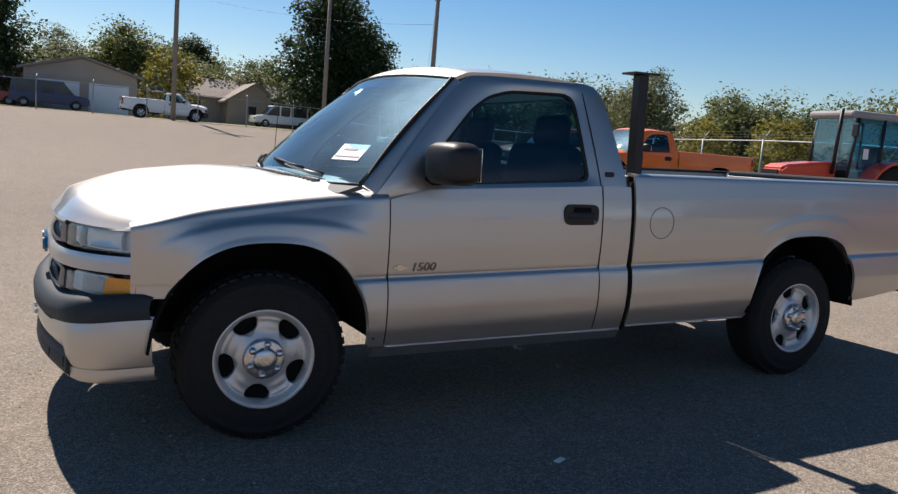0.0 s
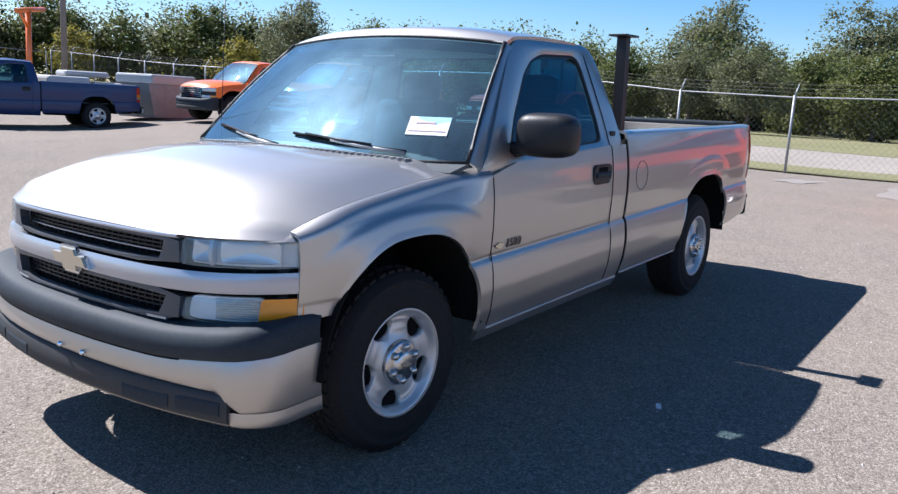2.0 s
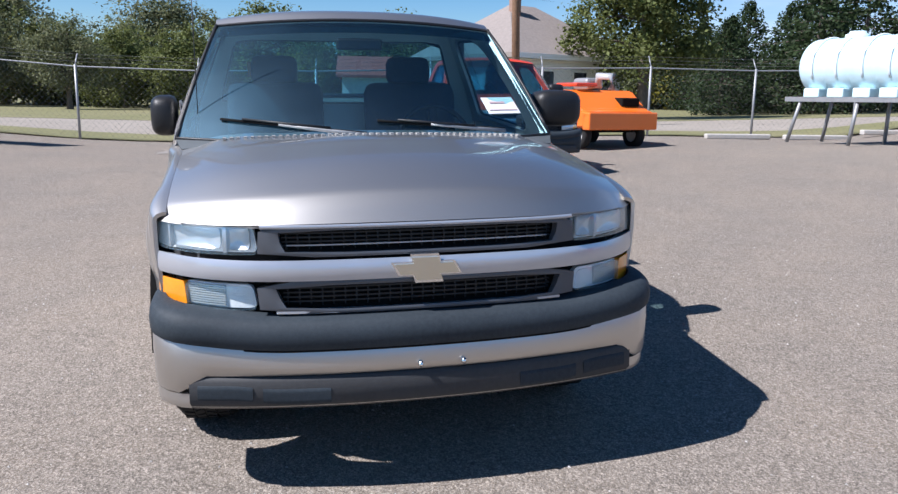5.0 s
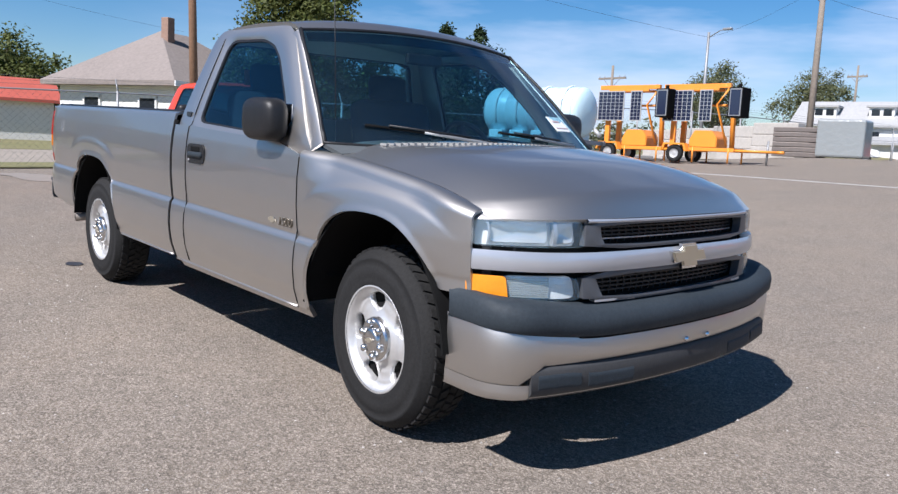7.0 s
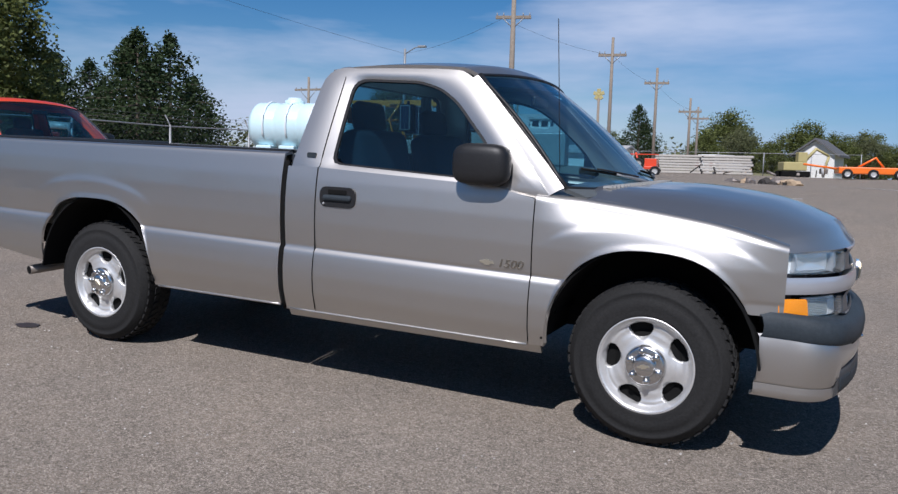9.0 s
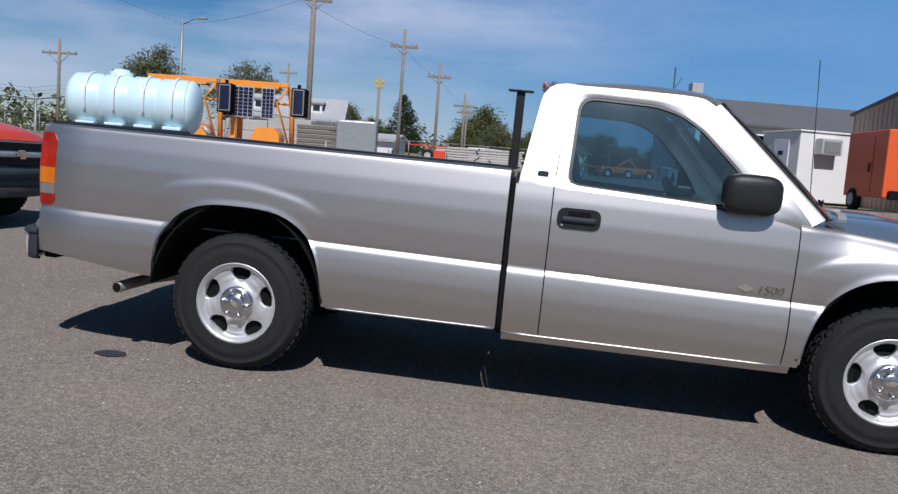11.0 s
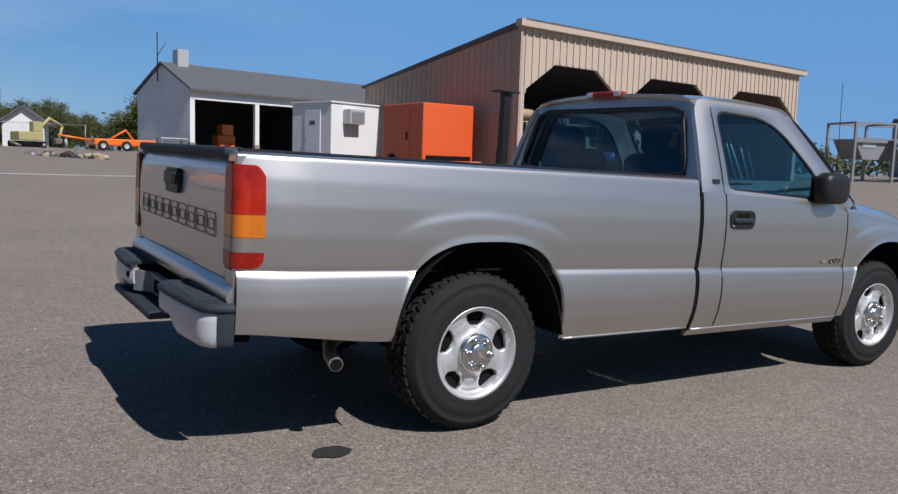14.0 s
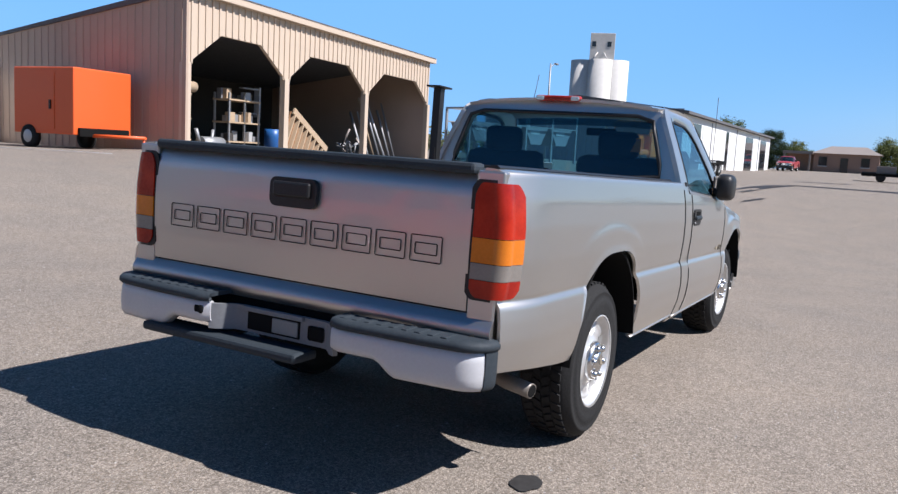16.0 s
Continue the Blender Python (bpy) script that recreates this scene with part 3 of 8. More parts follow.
def wheel_meshes():
    """Tyre with tread blocks, five-spoke styled wheel with oval holes, capped hub. Outer face towards -y."""
    if WHEEL_MESH:
        return WHEEL_MESH
    R = 0.378
    bm = bmesh.new()
    lathe(bm, ((0.205, 0.02), (0.212, -0.005), (0.224, -0.0155), (0.236, -0.0125), (0.262, -0.0165), (0.292, -0.0165), (0.296, -0.0135), (0.322, -0.0085), (0.326, -0.0115), (0.334, -0.0085), (0.338, -0.003), (0.358, 0.014), (0.367, 0.035), (0.369, 0.12), (0.367, 0.2),
               (0.355, 0.222), (0.32, 0.236), (0.24, 0.236), (0.205, 0.22)), 72)
    bmesh.ops.recalc_face_normals(bm, faces=bm.faces[:])
    WHEEL_MESH["tyre"] = link_mesh("tyre", bm, M["rubber"])
    bm = bmesh.new()
    rnd = random.Random(4)
    rows = ((0.026, 0.066, 0.0), (0.074, 0.108, 0.5), (0.116, 0.150, 0.0), (0.158, 0.2, 0.5))
    n = 46
    for y0, y1, ph in rows:
        for k in range(n):
            a = 2 * math.pi * (k + ph + rnd.uniform(-0.08, 0.08)) / n
            w = 0.0165 + rnd.uniform(-0.0015, 0.0015)
            sk = 0.008 * (1 if ph else -1)
            edge = y0 < 0.03 or y1 > 0.19
            ro = R - (0.004 if edge else 0.0)
            vs = []
            for r in (0.362, ro):
                for da, yy, dk in ((-w, y0, -sk), (w, y0, -sk), (w, y1, sk), (-w, y1, sk)):
                    ang = a + (da + dk) / R
                    vs.append(bm.verts.new((r * math.cos(ang), yy, r * math.sin(ang))))
            for q in ((4, 5, 6, 7), (0, 1, 5, 4), (1, 2, 6, 5), (2, 3, 7, 6), (3, 0, 4, 7)):
                bm.faces.new([vs[i] for i in q])
    bmesh.ops.recalc_face_normals(bm, faces=bm.faces[:])
    WHEEL_MESH["tread"] = link_mesh("tread", bm, M["rubber"])
    bm = bmesh.new()
    # dished face in polar rings with five oval holes
    nseg = 300
    radii = [0.06, 0.075, 0.09, 0.1, 0.11, 0.12, 0.13, 0.14, 0.15, 0.16, 0.17, 0.18, 0.19, 0.198, 0.206, 0.214]
    holes = [(0.158 * math.cos(t), 0.158 * math.sin(t), t) for t in [math.pi / 2 + 2 * math.pi * i / 5 for i in range(5)]]

    def face_y(r, a):
        d = soft_edge(((0.06, 0.006), (0.095, 0.010), (0.125, 0.028), (0.16, 0.034), (0.19, 0.024), (0.2, 0.0), (0.214, -0.012)), r)
        # spokes stand proud, the windows sit in dished pockets
        p = math.hypot((r - 0.158) / 0.046, 1.0 * math.sin(2.5 * (a - math.pi / 2)) / 0.62)
        return d - 0.012 * (0.5 - 0.5 * math.cos(5 * (a - math.pi / 2))) * smooth01(0.10, 0.14, r) * smooth01(0.2, 0.17, r) + 0.010 * smooth01(1.05, 0.75, p)

    def in_hole(x, z):
        for hx, hz, t in holes:
            u = (x - hx) * math.cos(t) + (z - hz) * math.sin(t)
            w = -(x - hx) * math.sin(t) + (z - hz) * math.cos(t)
            ww = 0.054 + 0.36 * u
            if abs(u / 0.034) ** 2.6 + abs(w / ww) ** 2.6 < 1:
                return True
        return False
    g = [[bm.verts.new((r * math.cos(2 * math.pi * k / nseg), face_y(r, 2 * math.pi * k / nseg), r * math.sin(2 * math.pi * k / nseg))) for k in range(nseg)] for r in
         [lerp(0.06, 0.214, i / 90) for i in range(91)]]
    for a, b in zip(g, g[1:]):
        for k in range(nseg):
            q = (a[k], b[k], b[(k + 1) % nseg], a[(k + 1) % nseg])
            c = sum((v.co for v in q), Vector()) / 4
            if not in_hole(c.x, c.z):
                f = bm.faces.new(q)
                f.smooth = True
    bmesh.ops.delete(bm, geom=[v for v in bm.verts if not v.link_faces], context="VERTS")
    rim_edges = [e for e in bm.edges if len(e.link_faces) == 1]
    out = bmesh.ops.extrude_edge_only(bm, edges=rim_edges)
    for v in [x for x in out["geom"] if isinstance(x, bmesh.types.BMVert)]:
        v.co.y += 0.028
    lathe(bm, ((0.214, -0.012), (0.221, -0.014), (0.222, 0.0), (0.21, 0.02), (0.205, 0.15), (0.215, 0.2)), 72)
    bmesh.ops.recalc_face_normals(bm, faces=bm.faces[:])
    WHEEL_MESH["rim"] = link_mesh("rim", bm, M["wheel"])
    bm = bmesh.new()
    lathe(bm, ((0.092, 0.03), (0.093, 0.0), (0.088, -0.012), (0.078, -0.017), (0.056, -0.014), (0.051, -0.016), (0.049, -0.026), (0.042, -0.031), (0.02, -0.033), (0.0005, -0.0335)), 48)
    WHEEL_MESH["hub_cap"] = link_mesh("hub_cap", bm, M["hub"])
    s = bmesh.new()
    lathe(s, ((0.0165, 0.0), (0.016, -0.026), (0.0125, -0.034), (0.006, -0.037), (0.0003, -0.0375)), 12)
    WHEEL_MESH["lug"] = link_mesh("lug_nut", s, M["hub"])
    bm = bmesh.new()
    lathe(bm, ((0.2, 0.05), (0.06, 0.055), (0.001, 0.055)), 32)
    lathe(bm, ((0.15, 0.05), (0.15, 0.045), (0.05, 0.045)), 32)
    WHEEL_MESH["brake"] = link_mesh("brake_disc", bm, M["void"])
    bm = bmesh.new()
    bowtie(bm, 0.056, 0.004)
    bmesh.ops.rotate(bm, verts=bm.verts, cent=(0, 0, 0), matrix=Matrix.Rotation(math.pi / 2, 3, "Z"))
    bmesh.ops.translate(bm, verts=bm.verts, vec=(0, -0.034, 0))
    WHEEL_MESH["badge"] = link_mesh("cap_badge", bm, M["gold"])
    return WHEEL_MESH


def bowtie(bm, w, d):
    """Plain cross-shaped badge, facing -x."""
    h = w * 0.35
    half = [(-0.50, -0.23), (-0.20, -0.23), (-0.235, -0.5), (0.165, -0.5), (0.20, -0.23), (0.40, -0.23)]
    poly = [(a * w, b * h) for a, b in half + [(-a, -b) for a, b in half]]
    prism(bm, poly, "x", -d, 0)
    return bm


def add_wheels(root, steer=0.0, badge=True):
    ms = wheel_meshes()
    for xc in (-AXLE, AXLE):
        for sg in (-1, 1):
            st = steer if xc < 0 else 0
            w = new("wheel")
            w.parent = root
            y = sg * (0.885 if xc < 0 else 0.893)
            w.matrix_basis = pose(xc, y, HUB_Z, 0, (random.Random(int(xc * 10 + sg)).uniform(0, 360) + (30 if xc > 0 and sg > 0 else 0)), (180 if sg > 0 else 0) + st)
            for nm in ("tyre", "tread", "rim", "hub_cap", "brake") + (("badge",) if badge else ()):
                o = new({"brake": "brake_disc", "badge": "cap_badge"}.get(nm, nm), ms[nm])
                o.parent = w
                if nm == "tread":
                    tagged(o, kind="stuff")
                if nm == "hub_cap":
                    for i in range(6):
                        a = 2 * math.pi * (i + 0.5) / 6
                        n = new("lug_nut", ms["lug"])
                        n.parent = o
                        n.matrix_basis = Matrix.Translation((0.0685 * math.cos(a), 0, 0.0685 * math.sin(a)))
            tagged(w, "silver five-spoke steel wheel with all-terrain tyre")


def pickup(label, mat, m, hero=False, stake=False, front="bar", category="pickup truck", group="", steer=0.0, name="pickup_truck"):
    """A regular-cab long-bed pickup with all its parts."""
    root = thing(name, label, category, m, group)
    nx = 1 if hero else 0.5
    N = lambda n: max(6, int(n * nx))
    both = (-1, 1)
    # sides
    hood_edge = lambda x: (min(0.862 + 0.008 * (x + 1.2), side_y(x, f_hi(x)) - 0.032), soft_table(((-2.6, 0.90), (-2.36, 0.93), (-2.27, 0.958), (-2.1, 1.012), (-1.9, 1.047), (-1.6, 1.084), (-1.15, 1.125), (-0.9, 1.145)), x))
    f_hi = lambda x: soft_table(((-2.6, 0.90), (-2.36, 0.915), (-2.27, 0.93), (-2.1, 0.968), (-1.9, 0.995), (-1.5, 1.045), (-1.15, 1.085), (-0.9, 1.11)), x)
    for sg in both:
        part("fender", side_sheet(-2.235, -1.149, lambda x: arch_low(x, 0.668 if x < -AXLE else 0.405), f_hi, N(72), sg, cap=hood_edge), mat, root)
        door = part("door", side_sheet(-1.143, 0.058, lambda x: 0.405, lambda x: table(((-1.143, 1.09), (-0.95, 1.135), (0.06, 1.175)), x), N(30), sg), mat, root)
        part("cab_corner", side_sheet(0.064, 0.252, lambda x: 0.405, lambda x: 1.175, N(8), sg), mat, root)
        part("rocker", grid(lambda u, v: (lerp(-1.2, 0.25, u), sg * (side_y(0, 0.405) - 0.012 - 0.03 * v), 0.408 - 0.05 * v), 2, 2, thick=0.02), mat, root)
        bed_hi = lambda x: 1.232
        if hero:
            # bright lower lips of the cab and the bed side
            for x0, x1, z0 in ((-1.14, 0.25, 0.402), (0.29, 1.19, 0.417)):
                part("sill_lip", bars(([(lerp(x0, x1, i / 12), sg * (side_y(lerp(x0, x1, i / 12), z0) + 0.001), z0) for i in range(13)], 0.006), seg=7), mat, root)
        part("bedside", side_sheet(0.285, 2.838, lambda x: max(arch_low(x, 0.42), 0.42 + 0.055 * smooth01(1.69, 1.72, x) + 0.07 * smooth01(2.1, 2.85, x)), bed_hi, N(120), sg,
                                   cap=lambda x: (side_y(x, 1.232) - 0.07, 1.248)), mat, root)
        part("bed_rail", grid(lambda u, v: (lerp(0.3, 2.82, u), sg * (0.838 - 0.02 * v), 1.235 + 0.006 * math.sin(math.pi * v)), 4, 3, thick=0.02), M["black"] if hero else mat, root)

        def liner(u, v):
            x = lerp(0.3, 2.82, u)
            rib = 0.012 if (int(u * 34) % 2) and 0.1 < v < 0.9 else 0.0
            return (x, sg * (0.83 - rib), lerp(1.24, max(0.72, arch_low(x, 0.2) + 0.03), v))
        part("bed_inner_side", grid(liner, 68 if hero else 12, 8, thick=0.006), M["bed"], root)
        if hero:
            yi, yo = sorted((sg * 0.53, sg * 0.826))
            part("wheel_box", boxes((AXLE - 0.58, AXLE + 0.58, yi, yo, 0.90, 0.92), (AXLE - 0.60, AXLE - 0.58, yi, yo, 0.70, 0.92), (AXLE + 0.58, AXLE + 0.60, yi, yo, 0.70, 0.92), (AXLE - 0.58, AXLE + 0.58, sg * 0.53 - 0.01, sg * 0.53 + 0.01, 0.70, 0.90), bevel=0.0), M["bed"], root)
            part("arch_liner", boxes((AXLE - 0.57, AXLE + 0.57, sg * 0.69 - 0.13, sg * 0.69 + 0.13, 0.880, 0.894)), M["void"], root)
        # upper cab: window frame, drip rail, glass
        to_side = lambda a, b, s: (a, sg * (upper_y(a, b) + 0.010 * math.sin(math.pi * min(1, s)) - 0.006 * (1 - s)), b)
        outer = rounded([(-1.235, 1.075), (-0.985, 1.372), (-0.735, 1.645), (-0.64, 1.702), (0.10, 1.712), (0.165, 1.66), (0.25, 1.13), (0.06, 1.13), (-0.95, 1.09)], 0.05)
        inner = rounded([(-0.985, 1.152), (-0.86, 1.335), (-0.66, 1.535), (-0.55, 1.605), (-0.42, 1.64), (-0.06, 1.65), (-0.018, 1.61), (0.0, 1.195)], 0.045)
        cc = (-0.38, 1.38)
        part("window_frame", frame_ring(outer, inner, cc, to_side, 96 if hero else 40, out=(0, sg, 0)), mat, door)
        seal_in = rounded([(lerp(cc[0], p[0], 0.955), lerp(cc[1], p[1], 0.955)) for p in [(-0.985, 1.152), (-0.86, 1.335), (-0.66, 1.535), (-0.55, 1.605), (-0.42, 1.64), (-0.06, 1.65), (-0.018, 1.61), (0.0, 1.195)]], 0.045)
        part("window_seal", frame_ring(inner, seal_in, cc, lambda a, b, s: (a, sg * (upper_y(a, b) - 0.008), b), 96 if hero else 40, 1, 0.012, out=(0, sg, 0)), M["black"], door)
        part("window_glass", pane(seal_in, cc, lambda a, b, s: (a, sg * (upper_y(a, b) - 0.016), b), 48), M["glass"], door)
        if hero:
            # shut line at the rear of the door, up round the glass
            ln = [(0.061, side_y(0.06, z) + 0.002, z) for z in [lerp(0.42, 1.17, i / 14) for i in range(15)]]
            ln += [(lerp(0.061, 0.03, i / 8), upper_y(0.04, z) + 0.006, z) for i, z in enumerate([lerp(1.18, 1.66, i / 8) for i in range(9)])]
            part("door_gap", bars(([(x, sg * y, z) for x, y, z in ln], 0.0025), seg=5), M["void"], door)
            part("front_gap", bars(([(-1.146, sg * (side_y(-1.146, z) + 0.001), z) for z in [lerp(0.42, 1.08, i / 20) for i in range(21)]], 0.0025), seg=5), M["void"], door)
            part("cab_gap", bars(([(0.268, sg * (side_y(0.27, z) - 0.012), z) for z in [lerp(0.40, 1.2, i / 20) for i in range(21)]], 0.014), seg=6), M["void"], root)
        # pull handle in its dark cup
        hb = bmesh.new()
        prism(hb, rounded([(-0.187, 0.974), (0.030, 0.974), (0.030, 1.080), (-0.187, 1.080)], 0.045, 6), "y", -0.006, 0.006)
        h = part("door_handle", hb, M["black"], door, at=Matrix.Translation((0, sg * (side_y(-0.07, 1.03) + 0.002), 0)))
        part("finger_well", boxes((-0.135, -0.022, -0.009, 0.009, 1.040, 1.066), bevel=0.004), M["void"], h)
        part("grip", boxes((-0.165, 0.008, -0.018, 0.020, 1.008, 1.038), bevel=0.011), M["pad"], h)
        if hero:
            lk = bmesh.new()
            bmesh.ops.create_uvsphere(lk, u_segments=10, v_segments=6, radius=0.008)
            part("lock", lk, M["steel"], h, at=Matrix.Translation((0.004, sg * 0.006, 0.990)))
        # mirror
        mr = bmesh.new()
        for (sx, sy, sz, ox) in ((0.066 if sg > 0 and hero else 0.092, 0.14, 0.098, 0.0),):
            s = bmesh.ops.create_uvsphere(mr, u_segments=20, v_segments=14, radius=1.0)
            for v in s["verts"]:
                c = v.co
                q = [math.copysign(abs(k) ** 0.55, k) for k in c]
                v.co = Vector((q[0] * sx * (0.8 if q[0] > 0 else 1.1), q[1] * sy, q[2] * sz))
        for f in mr.faces:
            f.smooth = True
        mo = part("mirror", mr, M["black"], door, at=pose(-0.885, 0.968, 1.235, 0, 0, -88) if sg > 0 and hero else pose(-0.89, sg * 1.06, 1.262, 0, 0, sg * -8))
        part("mirror_foot", boxes((-0.94, -0.82, 0.91 * sg - 0.05, 0.91 * sg + 0.05, 1.165, 1.225), bevel=0.018), M["black"], mo, at=(mo.matrix_basis.inverted()))
        part("mirror_glass", boxes((0.066, 0.072, -0.11, 0.11, -0.075, 0.075), bevel=0.002), M["mirror"], mo)
        # a pillar between windscreen and door frame
        def post(u, v):
            a = Vector((lerp(-1.272, -0.742, u), lerp(0.896, 0.719, u), lerp(1.150, 1.674, u)))
            b = Vector((lerp(-1.19, -0.685, u), lerp(0.919, 0.737, u), lerp(1.10, 1.645, u)))
            c = Vector((lerp(-1.262, -0.735, u), lerp(0.910, 0.728, u), lerp(1.146, 1.672, u)))
            return a * (1 - v) ** 2 + c * 2 * v * (1 - v) + b * v * v
        part("pillar", grid(lambda u, v: (post(u, v).x, sg * post(u, v).y, post(u, v).z), 12, 10, thick=0.012, out=(-0.5, sg, 0.5)), mat, root)
        part("pillar_trim", bars(([(lerp(-1.272, -0.742, t) - 0.004, sg * (lerp(0.896, 0.719, t) - 0.004), lerp(1.150, 1.674, t) + 0.004) for t in [i / 8 for i in range(9)]], 0.008), seg=6), M["black"], root)
        # wheel housings
        for xc in (-AXLE, AXLE):
            def lin(u, v):
                a = lerp(0.12, math.pi - 0.12, u)
                return (xc + 0.485 * math.cos(a), sg * lerp(0.942, 0.55, v), HUB_Z + 0.545 * math.sin(a))
            wh = part("wheel_housing", grid(lin, 18, 2, thick=0.01), M["void"], root)
            iw = bmesh.new()
            prism(iw, [(xc + 0.485 * math.cos(a), HUB_Z + 0.545 * math.sin(a)) for a in [lerp(0.12, math.pi - 0.12, i / 18) for i in range(19)]], "y", min(sg * 0.54, sg * 0.55), max(sg * 0.54, sg * 0.55))
            part("inner_wall", iw, M["void"], wh)
            if xc > 0:
                def tub(u, v):
                    a = lerp(0.3, math.pi - 0.3, u)
                    return (xc + 0.51 * math.cos(a), sg * lerp(0.825, 0.535, v), HUB_Z + 0.565 * math.sin(a))
                part("wheel_tub", grid(tub, 16, 2, thick=0.008), M["bed"], root)
    # hood
    def hood(u, v):
        w = v * 2 - 1
        x0 = nose_x(w * 0.86) + 0.012
        x1 = -1.20 - 0.165 * (1 - w * w)
        x = lerp(x0, x1, u)
        xe = lerp(nose_x(0.86) + 0.012, -1.20, u)
        y1, z1 = hood_edge(xe)
        crown = (0.055 + 0.042 * smooth01(0, 0.35, u)) * (1 - 0.38 * smooth01(0.55, 1.0, u)) * (1 - abs(w) ** 2.2)
        nose = -(0.025 + 0.042 * (1 - w * w)) * (1 - smooth01(0.0, 0.09, u)) ** 2
        ridge = 0.014 * smooth01(0.45, 0.72, abs(w)) * (1 - smooth01(0.80, 0.97, abs(w))) * u
        return (x, w * (y1 - 0.001), z1 + 0.001 + crown + nose + ridge)
    part("hood", grid(hood, 34, 32, thick=0.02, out=(0, 0, 1)), mat, root)
    # cowl with louvre, wipers
    def cowl(u, v):
        w = 2 * v - 1
        k = 1 - w * w
        a = Vector((-1.37 - 0.20 * k, 0.868 * w, 1.108 + 0.052 * k))
        b = Vector((-1.272 - 0.232 * k, 0.898 * w, 1.146 - 0.010 * k))
        return a.lerp(b, u)
    part("cowl", grid(cowl, 3, 24, thick=0.02, out=(0, 0, 1)), M["dash"], root)
    if hero:
        lv = bmesh.new()
        for i in range(46):
            y = lerp(-0.68, 0.68, i / 45)
            x = -1.375 - 0.17 * (1 - (y / 0.78) ** 2)
            box(lv, x - 0.022, x + 0.022, y - 0.007, y + 0.007, 1.142 + 0.03 * (1 - (y / 0.78) ** 2), 1.152 + 0.03 * (1 - (y / 0.78) ** 2))
        part("cowl_louvre", lv, M["bed"], root)
    # windscreen and roof
    def screen(u, v):
        w = 2 * v - 1
        k = 1 - w * w
        lo = Vector((-1.272 - 0.233 * k, 0.896 * w, 1.148 - 0.014 * k))
        hi = Vector((-0.742 - 0.085 * k, 0.719 * w, 1.672 + 0.038 * k))
        p = lo.lerp(hi, u)
        b = math.sin(math.pi * u) * 0.022
        return (p.x - b * 0.7, p.y, p.z + b * 0.7)
    ws = part("windscreen", grid(screen, 10, 20), M["glass_light"], root)
    ws.visible_shadow = False
    if hero:
        for v0, v1 in ((0.53, 0.90), (0.145, 0.50)):
            rise = lambda t, h: Vector(screen(0.055 + 0.085 * t, lerp(v0, v1, t))) + Vector((-0.6, 0, 0.8)) * h
            wp = thing("wiper", "", "")
            wp.parent = root
            part("arm", bars(([rise(t, 0.020) - Vector((0, 0, 0.016 * (1 - t))) for t in (0.0, 0.2, 0.4, 0.6)], [0.011, 0.010, 0.008, 0.006]), seg=6), M["steel"], wp, "bare silver wiper arm")
            part("blade", bars(([rise(t, 0.010) for t in [i / 8 for i in range(9)]], 0.007), seg=6), M["void"], wp)
            part("bridge", bars(([rise(t, 0.024) for t in (0.25, 0.5, 0.85)], 0.005), seg=5), M["black"], wp)
        # dark sun strip along the top of the glass
        sb = part("shade_band", grid(lambda u, v: Vector(screen(lerp(0.885, 0.985, u), lerp(0.02, 0.98, v))) + Vector((0.006, 0, -0.006)), 3, 20), M["shade_glass"], ws)
        sb.visible_shadow = False
    edge = [Vector(screen(0.0, i / 20)) for i in range(21)] + [Vector(screen(i / 10, 1.0)) for i in range(1, 11)] + [Vector(screen(1.0, 1 - i / 20)) for i in range(1, 21)] + [Vector(screen(1 - i / 10, 0.0)) for i in range(1, 10)]
    part("windscreen_seal", tube(bmesh.new(), edge, 0.009, 6, closed=True), M["black"], root)

    def roof(u, v):
        w = 2 * v - 1
        k = 1 - w * w
        x = lerp(-0.742 - 0.085 * k, 0.145 + 0.03 * k, u)
        hw = lerp(0.720, 0.712, min(1, u * 3)) - 0.03 * smooth01(0.8, 1.0, u)
        z = 1.703 + 0.058 * (1 - abs(w) ** 2.6) * (0.68 + 0.32 * math.sin(math.pi * min(0.9, u * 1.1 + 0.1))) + 0.022 * math.sin(math.pi * u)
        # the front edge rolls down to the glass
        z = lerp(1.676 + 0.038 * k, z, math.sin(min(1.0, u / 0.11) * math.pi / 2))
        return (x, hw * w, z)
    part("roof", grid(roof, 48, 28, thick=0.02, out=(0, 0, 1)), mat, root)
    # back of the cab with its window
    back_x = lambda z: 0.252 - 0.115 * (max(0.0, z - 1.0) / 0.72) ** 1.6
    to_back = lambda a, b, s: (back_x(b) - 0.03 * (a / 0.9) ** 4, a, b)
    bo = rounded([(-0.905, 0.72), (0.905, 0.72), (0.905, 1.18), (0.735, 1.66), (0.60, 1.735), (-0.60, 1.735), (-0.735, 1.66), (-0.905, 1.18)], 0.06)
    bi = rounded([(-0.74, 1.25), (0.74, 1.25), (0.755, 1.29), (0.65, 1.65), (-0.65, 1.65), (-0.755, 1.29)], 0.05)
    part("cab_back", frame_ring(bo, bi, (0, 1.42), to_back, 96 if hero else 40, 4, 0.02, out=(1, 0, 0)), mat, root)
    rw = part("rear_window", pane(bi, (0, 1.42), lambda a, b, s: (back_x(b) - 0.012 - 0.03 * (a / 0.9) ** 4, a, b), 64), M["glass"], root)
    rw.visible_shadow = False
